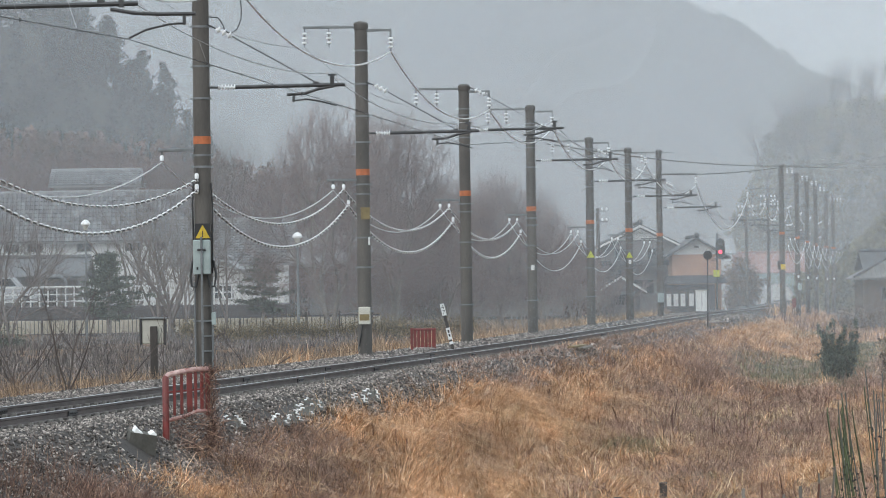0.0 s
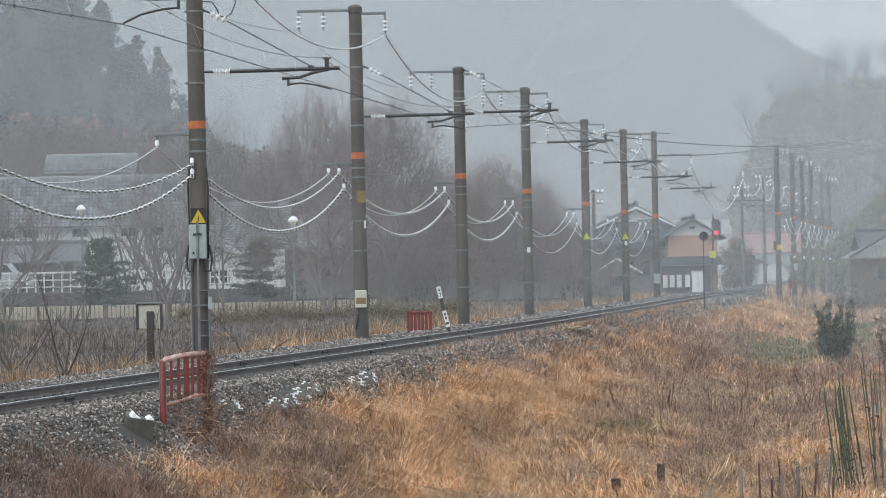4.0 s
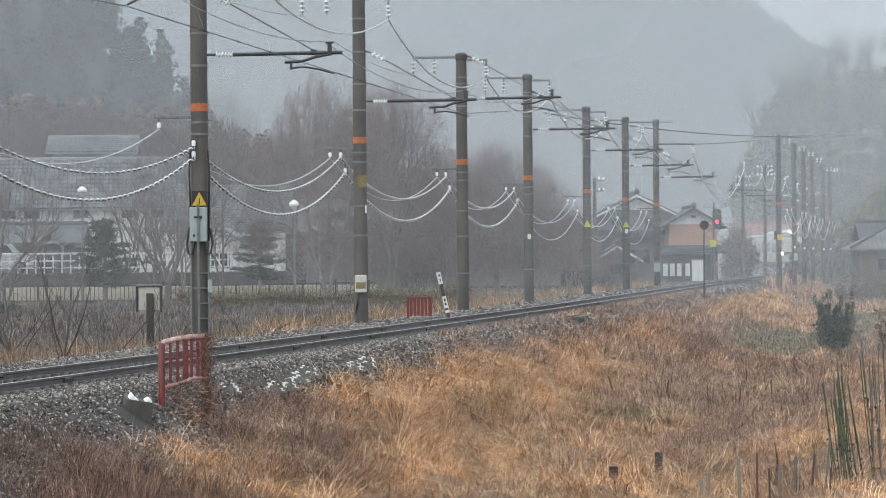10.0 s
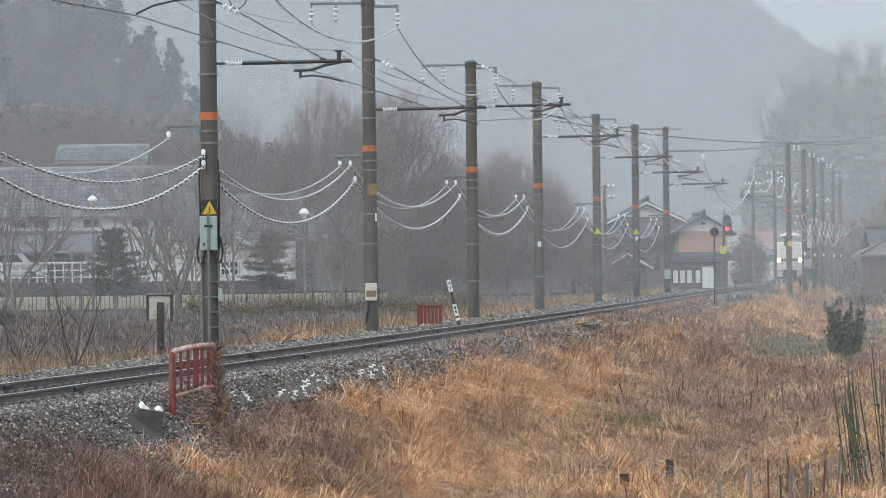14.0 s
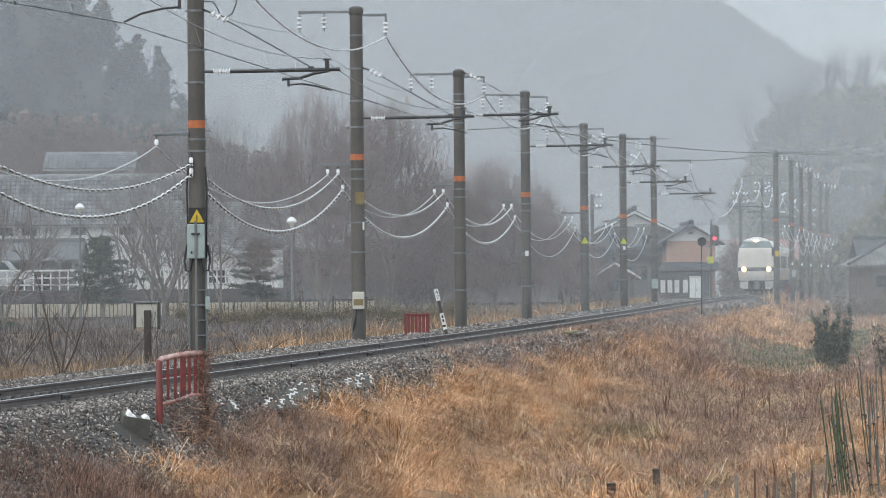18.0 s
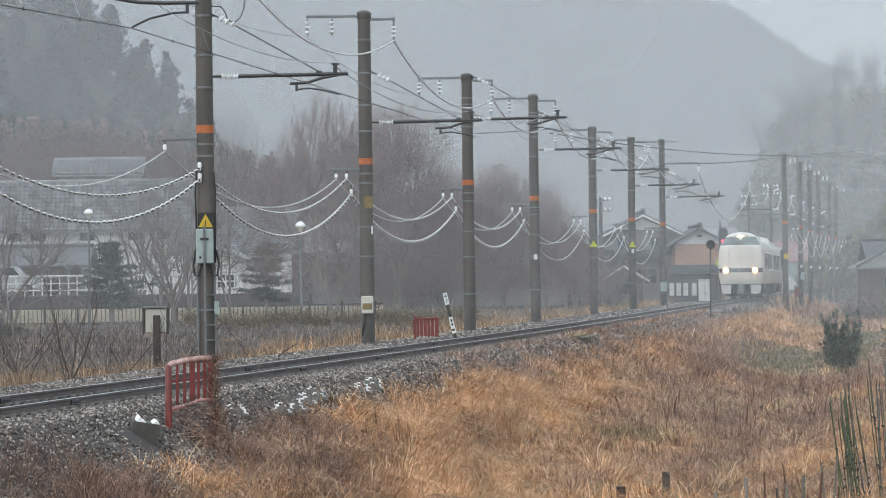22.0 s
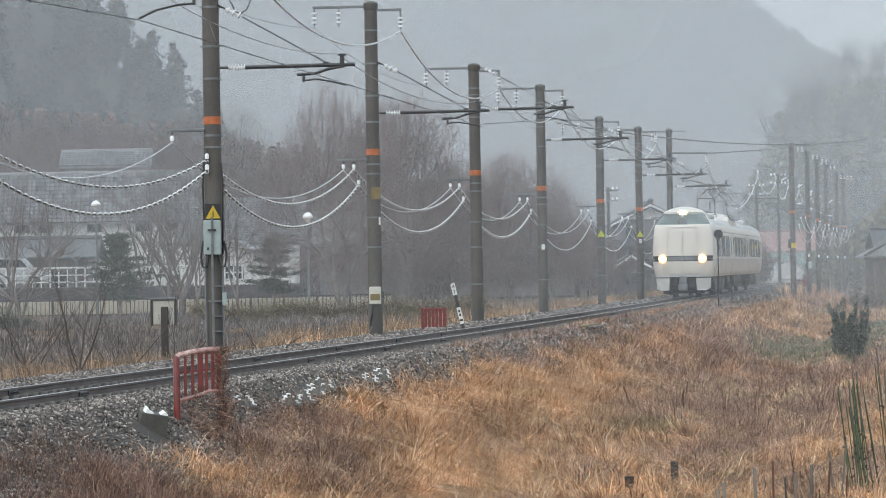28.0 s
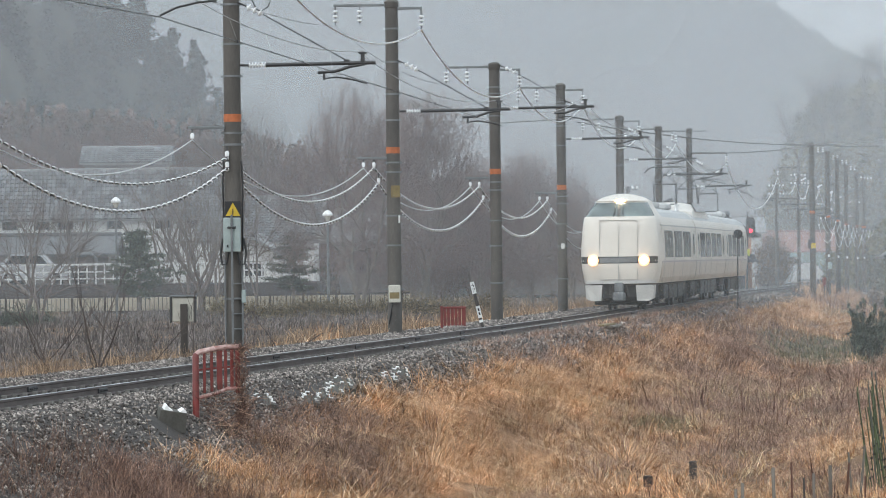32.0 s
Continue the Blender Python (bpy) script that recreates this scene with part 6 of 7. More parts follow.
M_DARKWALL = material("dark_retaining_wall", (0.085, 0.078, 0.08), 0.85, scale=0.8, fine=8, vary=0.15)
M_RAILING = material("grey_white_railing_paint", (0.60, 0.60, 0.59), 0.5, scale=4, vary=0.08)
M_CARPAINT = material("silver_car_paint", (0.40, 0.41, 0.42), 0.25, scale=2, bump=0, vary=0.04)


def gz(x, y):
    return float(ground_z(np.float64(x), np.float64(y)))


def red_gate():
    """The crossing gate that stands beside the track, half overgrown."""
    m = pose(-4.68, 66.3, -0.55, 0, 0, 24)
    ob = thing("track_gate", "faded red steel gate overgrown with dead vines beside the track", "gate", m=m)
    top = 1.12
    part("end_post", Geo().tube([(0, 0, -0.3), (0, 0, top - 0.08), (0.01, 0, top - 0.03), (0.03, 0, top - 0.01)], [0.058, 0.058, 0.05, 0.02], 12), M_REDPAINT, ob, "thick red round end post", True)
    part("end_post", Geo().box((0.75, 0, 0.78), (0.085, 0.05, 0.72), None, 0.012), M_REDPAINT, ob, "flat red end post")
    part("top_rail", Geo().tube([(0.0, 0, top - 0.05), (0.05, 0, top + 0.0), (0.3, 0, top + 0.05), (0.6, 0, top + 0.085), (0.78, 0, top + 0.08)], 0.045, 10), M_REDSHEEN, ob, "wet red top rail paled by a sky reflection in its colour", True)
    part("bottom_rail", Geo().tube([(0.03, 0, 0.35), (0.35, 0, 0.42), (0.56, 0, 0.50), (0.80, 0, 0.50)], 0.035, 8), M_REDSHEEN, ob, "red bottom rail paled by a sky reflection in its colour", True)
    for x, w in ((0.155, 0.05), (0.285, 0.055), (0.425, 0.10), (0.535, 0.055), (0.645, 0.06)):
        z0, z1 = 0.40 + x * 0.2, top + 0.02 + x * 0.09
        part("bar", Geo().box((x, 0, (z0 + z1) / 2), (w, 0.025, z1 - z0), None, 0.006), M_REDPAINT, ob, "flat red upright bar")
    part("middle_rail", Geo().box((0.4, 0.015, 0.82), (0.74, 0.02, 0.03), pose(0, 0, 0, 0, -4, 0), 0.006), M_REDPAINT, ob, "thin red middle rail")
    rnd = random.Random(3)
    segs = []
    for k in range(400):
        x, z = rnd.gauss(0.80, 0.05), rnd.uniform(-0.1, 1.2)
        q = (x + rnd.gauss(0, 0.09), rnd.gauss(-0.03, 0.07), z + rnd.gauss(0.05, 0.14))
        segs.append((x, rnd.gauss(-0.03, 0.06), z, *q, 0.005, 0.003))
    for k in range(300):
        x, z = rnd.uniform(0.1, 1.0), rnd.uniform(-0.2, 0.42)
        q = (x + rnd.gauss(0, 0.16), rnd.gauss(-0.08, 0.1), z + rnd.gauss(0.08, 0.12))
        segs.append((x, rnd.gauss(-0.08, 0.1), z, *q, 0.005, 0.003))
    for k in range(60):
        x, z = rnd.uniform(0.5, 0.95), 1.18 + rnd.uniform(-0.05, 0.08)
        segs.append((x, rnd.gauss(0, 0.05), z, x + rnd.gauss(0, 0.12), rnd.gauss(0, 0.05), z + rnd.gauss(0.0, 0.05), 0.005, 0.003))
    v, f = sticks(segs, 3)
    vine = new("dead_vines", raw_mesh("dead_vines", v, f, M_DARKWEED))
    vine.matrix_basis = m
    tagged(vine, "dark dead vines wound over the end of the gate", "vines", kind="stuff")
    # the second gate, seen edge on further along
    ob = thing("track_gate", "faded red slatted steel gate beyond the track", "gate", m=pose(-0.92, 112.4, -0.2))
    part("frame", Geo().box((0.34, 0, 0.86), (0.70, 0.05, 0.06), None, 0.01).box((0.0, 0, 0.6), (0.08, 0.08, 0.62), None, 0.01).box((0.66, 0, 0.6), (0.04, 0.05, 0.55), None, 0.01), M_REDPAINT, ob, "red steel frame")
    for k in range(6):
        part("slat", Geo().box((0.09 + k * 0.105, 0.01, 0.6), (0.085, 0.02, 0.5), None, 0.006), M_REDPAINT, ob, "red slat")


def rail_clip(ob, x, y, turn):
    """A bent white clip: a foot, a riser and a lip."""
    m = pose(x, y, 0.08, 0, 0, turn) @ pose(0, 0, 0, turn * 0.1, 0, 0) @ Matrix.Scale(0.62 + 0.35 * abs(math.sin(turn)), 4)
    g = Geo().box((0, 0, 0.01), (0.09, 0.05, 0.022), m, 0.004).box((0.04, 0.0, 0.038), (0.02, 0.05, 0.065), m, 0.004).box((0.074, 0, 0.064), (0.08, 0.045, 0.02), m, 0.004)
    part("rail_clip", g, M_CLIP, ob, "bent white rail clip")


def concrete_block(x, y, z, seed):
    """An old sleeper end with four white clips, laid on the slope."""
    rnd = random.Random(seed + 50)
    ob = thing("concrete_block", "old concrete sleeper end with white rail clips lying on the ballast", "concrete block", "blocks beside the track",
               m=pose(x, y, z - 0.04, rnd.uniform(6, 14), 12 + rnd.uniform(-4, 4), 8 + rnd.uniform(-8, 8)))
    g = Geo().prism([(-0.24, -0.2), (0.24, -0.2), (0.21, 0.07), (0.1, 0.08), (0.08, 0.05), (-0.08, 0.05), (-0.1, 0.08), (-0.21, 0.07)], -0.42, 0.42)
    part("block", g, M_SLAB, ob, "grey green concrete block with a rail seat")
    for xx in (-0.15, 0.15):
        for yy in (-0.22, 0.2):
            if rnd.random() < 0.2:
                continue
            rail_clip(ob, xx + rnd.uniform(-0.02, 0.02), yy + rnd.uniform(-0.04, 0.04), rnd.uniform(-50, 50) + (180 if xx > 0 else 0))


def lineside():
    red_gate()
    ob = thing("concrete_block", "old concrete block with white fittings on the ballast slope", "concrete block", "blocks beside the track", m=pose(-4.94, 64.1, -0.45, 8, 7, 14) @ Matrix.Scale(0.92, 4))
    part("block", Geo().prism([(-0.25, -0.2), (0.27, -0.2), (0.25, 0.15), (-0.22, 0.17)], -0.17, 0.17), M_SLAB, ob, "grey green concrete block")
    part("wedge", Geo().prism([(-0.17, 0.14), (0.02, 0.14), (0.0, 0.17), (-0.07, 0.20), (-0.10, 0.25), (-0.13, 0.25)], -0.13, 0.13), M_CLIP, ob, "white plastic wedge")
    part("wedge", Geo().prism([(0.10, 0.14), (0.25, 0.13), (0.24, 0.18), (0.19, 0.21), (0.15, 0.18)], -0.13, 0.13), M_CLIP, ob, "white plastic wedge")
    for i, (x, y, z) in enumerate(BLOCKS):
        concrete_block(x, y, z, i)
    # leaning kilometre post
    ob = thing("marker_post", "leaning black and white marker post with worn writing bars", "marker post", m=pose(0.25, 118.0, 0.0, 0, -13, 0))
    part("post", Geo().box((0, 0, 0.6), (0.09, 0.05, 1.5), None, 0.008), M_DARKWOOD, ob, "dark narrow post")
    part("upper_plate", Geo().box((0, -0.035, 1.2), (0.13, 0.015, 0.36)), M_WHITEPAINT, ob, "white plate")
    part("lower_plate", Geo().box((0, -0.035, 0.46), (0.12, 0.015, 0.36)), M_WHITEPAINT, ob, "white plate")
    for z, text in ((1.22, "4"), (1.06, "7")):
        cu = bpy.data.curves.new("numeral", "FONT")
        cu.body, cu.size, cu.align_x, cu.extrude = text, 0.17, "CENTER", 0.002
        cu.materials.append(M_BLACK)
        num = new("numeral", cu)
        num.parent, num.matrix_basis = ob, pose(0, -0.046, z, 90, 0, 0)
    for z in (0.53, 0.41):
        part("writing_bar", Geo().box((0, -0.047, z), (0.05, 0.006, 0.08)), M_BLACK, ob)
    part("stripe", Geo().box((0, -0.035, 0.18), (0.12, 0.015, 0.08)), M_WHITEPAINT, ob)
    # relay box on a post
    ob = thing("relay_box", "cream relay cabinet on a dark wooden post among the reeds", "relay box", m=pose(-7.36, 100, -0.6))
    part("post", Geo().box((0.03, -0.12, 0.75), (0.18, 0.12, 1.7), None, 0.015), M_DARKWOOD, ob, "dark wooden post")
    part("cabinet", Geo().box((0, 0.1, 1.46), (0.56, 0.25, 0.62), None, 0.02), M_RELAY, ob, "cream steel cabinet")
    part("hood", Geo().box((0, 0.08, 1.80), (0.66, 0.34, 0.05), None, 0.01), M_GALV, ob, "flat steel hood")
    for s in (-1, 1):
        part("bracket", Geo().box((s * 0.31, -0.02, 1.45), (0.05, 0.08, 0.66), None, 0.008), M_DARKSTEEL, ob)
    # black disc sign
    ob = thing("disc_sign", "black round sign seen from behind on a thin post", "sign", m=pose(12.0, 180, -0.5))
    part("post", Geo().tube([(0, 0, -0.1), (0.03, 0, 3.3)], 0.028, 8), M_BLACK, ob, "thin black post", True)
    part("disc", Geo().tube([(0.04, -0.04, 3.46), (0.04, 0.0, 3.46)], 0.2, 28), M_BLACK, ob, "black round plate")
    part("disc_rim", Geo().tube([(0.04, -0.03, 3.46), (0.04, -0.01, 3.46)], 0.21, 28), M_DARKSTEEL, ob)
    # colour light signal
    ob = thing("railway_signal", "black colour light signal showing red on a tall post", "signal", m=pose(18.98, 275, -0.99) @ Matrix.Scale(1.185, 4))
    part("post", Geo().tube([(0, 0, -0.1), (0.08, 0, 5.0)], 0.06, 10), M_DARKSTEEL, ob, "dark steel post", True)
    out = [(0.24 + 0.27 * math.cos(a), (0.33 if math.sin(a) > 0 else -0.33) + 0.27 * math.sin(a)) for a in np.linspace(0, 2 * math.pi, 24, endpoint=False)]
    g = Geo().prism([(x, z + 4.08) for x, z in out], -0.16, -0.12)
    part("backplate", g, M_BLACK, ob, "black rounded backboard")
    part("lamp_housing", Geo().box((0.24, 0.0, 4.08), (0.26, 0.24, 0.95), None, 0.05), M_BLACK, ob)
    part("red_lens", Geo().tube([(0.24, -0.17, 3.88), (0.24, -0.2, 3.88)], 0.105, 18), M_REDLAMP, ob, "lit red lens")
    part("upper_lens", Geo().tube([(0.24, -0.17, 4.26), (0.24, -0.19, 4.26)], 0.09, 18), M_BLACK, ob)
    for z in (3.88, 4.26):
        hood = Geo()
        arc = [(0.24 + 0.13 * math.cos(a), z + 0.13 * math.sin(a)) for a in np.linspace(0.1, math.pi - 0.1, 9)]
        arc2 = [(0.24 + 0.145 * math.cos(a), z + 0.145 * math.sin(a)) for a in np.linspace(math.pi - 0.1, 0.1, 9)]
        hood.prism(arc + arc2, -0.42, -0.16)
        part("lens_hood", hood, M_BLACK, ob)
    part("bracket", Geo().box((0.14, 0, 3.5), (0.5, 0.05, 0.05)).box((-0.14, 0, 3.4), (0.28, 0.04, 0.04)).box((0.4, 0, 3.42), (0.04, 0.04, 0.2)), M_DARKSTEEL, ob)
    part("arm", Geo().tube([(0.3, 0, 4.08), (0.58, 0, 4.05)], 0.03, 6), M_DARKSTEEL, ob)
    part("ladder_plate", Geo().box((0.0, -0.08, 2.62), (0.36, 0.02, 0.4)), M_YELLOWGREEN, ob, "yellow green plate on the post")
    # white cabinet
    ob = thing("equipment_cabinet", "tall white equipment cabinet beside the line", "cabinet", m=pose(17.45, 268, -0.89) @ Matrix.Scale(1.126, 4))
    part("body", Geo().box((0, 0, 0.82), (0.66, 0.5, 1.6), None, 0.03), M_WHITEPAINT, ob, "white steel body")
    part("roof", Geo().box((0, 0, 1.66), (0.74, 0.6, 0.08), None, 0.02), M_CREAM, ob)
    part("door_line", Geo().box((0, -0.255, 0.8), (0.015, 0.01, 1.4)), M_GALV, ob)
    part("handle", Geo().box((0.06, -0.27, 0.85), (0.03, 0.04, 0.16)), M_DARKSTEEL, ob)
    # low yellow planks by the rail
    ob = thing("crossing_plank", "faded yellow plank lying beside the rail", "plank", m=Matrix.Translation(track_point(127.5, 1.75, -0.18)) @ pose(0, 0, 0, 0, 0, heading(127)))
    part("plank", Geo().box((0, 0, 0.04), (0.22, 3.4, 0.06), None, 0.01), M_MUSTARD, ob, "faded yellow wood")
    part("plank", Geo().box((0.3, -0.3, 0.0), (0.18, 2.6, 0.06), None, 0.01), M_WOODPOST, ob, "grey wood")
    # small orange barrier by the far poles
    ob = thing("red_marker", "small red marker board beside the far poles", "marker", m=pose(23.2, 262, -0.6))
    part("board", Geo().box((0, 0, 0.7), (0.25, 0.03, 0.6), None, 0.005), M_REDPAINT, ob)
    part("post", Geo().box((0, 0.03, 0.3), (0.06, 0.04, 0.9)), M_DARKSTEEL, ob)
    # thin white marker stakes near the round tree
    for x, y in ((20.1, 285), (20.55, 287)):
        ob = thing("marker_stake", "thin white marker stake beside the line", "stake", "white stakes", m=pose(x, y, gz(x, y), 0, -14, 0))
        part("stake", Geo().box((0, 0, 0.5), (0.09, 0.04, 1.3), None, 0.01), M_WHITEPAINT, ob)


def pole_extras():
    """What is fixed to single poles: control box, conduits, warning plates."""
    p1 = FIX[2][1]
    r = 0.21
    part("control_box", Geo().box((-0.02, -r - 0.11, 2.68), (0.40, 0.2, 0.80), None, 0.02), M_BOXGREY, p1, "pale green grey control box")
    part("box_bar", Geo().box((-0.02, -r - 0.24, 1.6), (0.05, 0.05, 3.1), None, 0.008), M_GALV, p1, "steel conduit down the pole")
    part("box_bar", Geo().box((-0.02, -r - 0.245, 2.85), (0.2, 0.04, 0.05), None, 0.008), M_DARKSTEEL, p1)
    part("box_hinge", Geo().box((-0.12, -r - 0.22, 2.42), (0.04, 0.03, 0.06)), M_BLACK, p1)
    part("warning_plate", Geo().box((0, -r - 0.012, 3.25), (0.36, 0.012, 0.42)), M_BLACK, p1, "black backing plate")
    part("warning_triangle", Geo().prism([(-0.17, 3.12), (0.17, 3.12), (0, 3.43)], -r - 0.035, -r - 0.022), M_YELLOW, p1, "yellow warning triangle")
    part("warning_mark", Geo().box((0, -r - 0.038, 3.22), (0.022, 0.006, 0.14)), M_BLACK, p1)
    for s in (-1, 1):
        g = Geo().tube([(s * 0.2, -r * 0.8, 4.4), (s * 0.235, -r * 0.8, 3.9), (s * 0.22, -r * 0.8, 3.3), (s * 0.21, -r * 0.6, 2.3)], 0.022, 6)
        part("cable", g, M_RUBBER, p1, "black cable down the pole", True)
        g = Geo().tube([(s * 0.1, -r - 0.1, 2.3), (s * 0.16, -r - 0.12, 1.98), (s * 0.26, -r - 0.08, 2.0), (s * 0.30, -r, 2.25), (s * 0.24, -r, 2.6)], 0.025, 8)
        part("cable_loop", g, M_RUBBER, p1, "loop of black cable", True)
        part("conduit", Geo().tube([(s * 0.2, -r + 0.02, -0.3), (s * 0.2, -r + 0.02, 2.1)], 0.022, 8), M_GALV, p1, "grey conduit", True)
    for z in (0.5, 0.85, 1.2, 1.55):
        part("step_band", Geo().box((0.1, -r - 0.02, z), (0.22, 0.03, 0.03)), M_GALV, p1)
    part("small_box", Geo().box((0.23, -r + 0.0, 1.25), (0.1, 0.1, 0.3), None, 0.015), M_BOXGREY, p1)
    # jumper loop at the top of the pole
    part("jumper_cable", Geo().tube([(0.2, -0.12, 8.26), (0.42, -0.12, 8.24), (0.52, -0.12, 8.08), (0.58, -0.12, 7.93), (0.70, -0.12, 7.87), (0.86, -0.12, 7.97), (0.95, -0.12, 8.2), (0.96, -0.12, 8.46), (0.92, -0.12, 8.8)], 0.014, 6), M_RUBBER, p1, "thin black jumper loop", True)
    p2 = FIX[3][1]
    r = 0.2
    part("yellow_plate", Geo().box((0.06, -r - 0.012, 3.99), (0.26, 0.015, 0.34)), M_MUSTARD, p2, "worn yellow plate")
    part("lower_box", Geo().box((0.0, -r - 0.06, 1.07), (0.34, 0.12, 0.5), None, 0.02), M_CREAM, p2, "cream box with a yellow label")
    part("box_label", Geo().box((0.0, -r - 0.123, 1.02), (0.28, 0.006, 0.18)), M_MUSTARD, p2)
    part("white_tag", Geo().box((0.16, -r * 0.7, 3.2), (0.05, 0.05, 0.22)), M_WHITEPAINT, p2)
    part("cable", Geo().tube([(-0.06, -r - 0.03, 0.8), (-0.12, -r - 0.05, 0.45), (-0.16, -r - 0.02, 0.2), (-0.08, -r, 0.55)], 0.018, 6), M_RUBBER, p2, "black cable loop", True)
    p8 = FIX[9][1]
    part("yellow_plate", Geo().box((0.03, -0.24, 2.75), (0.3, 0.02, 0.4)), M_YELLOW, p8, "yellow plate")
    part("side_box", Geo().box((-0.22, -0.1, 2.9), (0.2, 0.25, 0.6), None, 0.02), M_DARKSTEEL, p8, "dark box on the pole")
    part("conduit_post", Geo().box((0.0, -0.24, 0.9), (0.34, 0.06, 3.4), None, 0.02), M_CONCRETE, p8)
    p9 = FIX[10][1]
    part("side_box", Geo().box((0.1, -0.24, 1.5), (0.28, 0.14, 0.5), None, 0.02), M_BOXGREY, p9, "grey box on the pole")


def stakes():
    """Garden stakes and posts at the edge of the field."""
    rnd = random.Random(12)
    posts = [(3.05, 70.2, -1.80, 0.17, M_DARKWOOD, 0), (4.06, 74.0, -1.75, 0.15, M_DARKWOOD, 0), (4.30, 67.4, -1.62, 0.055, M_WOODPOST, 0), (4.44, 68.0, -1.55, 0.06, M_WOODPOST, 1), (4.02, 66.8, -1.78, 0.05, M_WOODPOST, 0),
             (5.02, 68.2, -1.30, 0.06, M_WOODPOST, -2), (5.30, 68.0, -1.20, 0.035, M_RUSTPOST, 0), (5.52, 68.1, -1.48, 0.035, M_DARKWOOD, 0), (5.68, 68.0, -1.40, 0.05, M_WOODPOST, 0),
             (5.98, 68.3, -1.28, 0.06, M_WOODPOST, 1), (6.22, 68.0, -1.22, 0.04, M_RUSTPOST, 5), (6.36, 68.3, -1.05, 0.035, M_WOODPOST, -4), (6.45, 68.0, -0.92, 0.04, M_WOODPOST, 9), (6.52, 67.8, -1.45, 0.035, M_RUSTPOST, 2),
             (3.25, 66.0, -2.02, 0.06, M_DARKWOOD, 0), (2.45, 64.0, -2.02, 0.06, M_DARKWOOD, 0)]
    for x, y, top, w, mat_, lean in posts:
        if w < 0.1:
            x, top = x + 0.13, top - 0.27
        z = gz(x, y) - 0.2
        kind = "dark stubby wooden post in the dry grass" if w > 0.1 else ("rusty iron garden stake" if mat_ is M_RUSTPOST else "weathered grey garden post")
        ob = thing("garden_post", kind + " at the field edge", "post", "posts at the field edge", m=pose(x, y, z, rnd.uniform(-2, 2), lean, rnd.uniform(0, 40)))
        h = top - z
        part("post", Geo().tube([(0, 0, 0), (0, 0, h * 0.5), (0, 0, h - 0.01), (0, 0, h)], [w / 2 * 1.05, w / 2, w / 2, w / 2 * 0.8], 9), mat_, ob, "", True)
    for k in range(38):
        right = k > 22
        x = rnd.uniform(7.55, 8.6) if right else rnd.gauss(7.40, 0.15)
        y = rnd.uniform(70.5, 76) if right else rnd.uniform(70, 72.5)
        z = gz(x, y) - 0.25
        top = rnd.uniform(-0.5, 0.3) if right else rnd.uniform(-0.95, -0.2)
        lean = rnd.uniform(-7, 0) if right else rnd.uniform(-11, -3)
        h = (top - z) * 1.02
        w = rnd.uniform(0.008, 0.014)
        green = rnd.random() < (0.75 if not right else 0.3)
        ob = thing("garden_stake", "thin green plastic garden stake with clips" if green else "thin grey garden stake with clips", "stake", "garden stakes", m=pose(x, y, z, rnd.uniform(-3, 3), lean))
        part("rod", Geo().tube([(0, 0, 0), (rnd.uniform(-0.02, 0.02), 0, h * 0.5), (0, 0, h)], w, 7), M_BAMBOO if green else M_GREYSTAKE, ob, "", True)
        for _ in range(rnd.choice((2, 3, 4))):
            zz = rnd.uniform(0.2, 0.75) * h
            part("clip", Geo().box((rnd.choice((-1, 1)) * w, -w, zz), (0.045, 0.03, 0.03), None, 0.006), M_BLACK, ob, "black clip")


# ---------------------------------------------------------------- buildings
def gable_roof(ob, x0, x1, y0, y1, eave, ridge, mat_, over=0.5, name="roof", rib=0.0, white_edge=False):
    """A pitched roof with its ridge along y (gable to the front)."""
    cx = (x0 + x1) / 2
    g = Geo()
    for s, e in ((-1, x0 - over), (1, x1 + over)):
        drop = (ridge - eave) / ((x1 - x0) / 2) * over
        g.prism([(cx, ridge), (e, eave - drop), (e, eave - drop - 0.14), (cx, ridge - 0.16)], y0 - over, y1 + over)
    r = part(name, g, mat_, ob, "tiled gable roof")
    part("ridge_cap", Geo().box((cx, (y0 + y1) / 2, ridge + 0.05), (0.34, y1 - y0 + 2 * over + 0.1, 0.26), None, 0.06), mat_, r, "rounded ridge tiles")
    part("ridge_end", Geo().box((cx, y0 - over - 0.05, ridge + 0.14), (0.36, 0.2, 0.36), None, 0.11), mat_, r, "ornamental ridge end tile")
    if rib:
        n = int((y1 - y0 + 2 * over) / rib)
        for s, e in ((-1, x0 - over), (1, x1 + over)):
            drop = (ridge - eave) / ((x1 - x0) / 2) * over
            for k in range(n):
                y = y0 - over + (k + 0.5) * rib
                part("tile_row", Geo().tube([(cx + s * 0.2, y, ridge - 0.0), (e, y, eave - drop + 0.02)], 0.05, 5), mat_, r)
    if white_edge:
        for s, e in ((-1, x0 - over), (1, x1 + over)):
            drop = (ridge - eave) / ((x1 - x0) / 2) * over
            part("verge_board", Geo().prism([(cx, ridge - 0.10), (e, eave - drop - 0.08), (e, eave - drop - 0.24), (cx, ridge - 0.28)], y0 - over - 0.05, y0 - over + 0.02), M_PLASTER, r, "white verge board")
    return r


def gable_wall(x0, x1, y0, y1, base, eave, ridge):
    cx = (x0 + x1) / 2
    return Geo().prism([(x0, base), (x1, base), (x1, eave), (cx, ridge - 0.12), (x0, eave)], y0, y1)


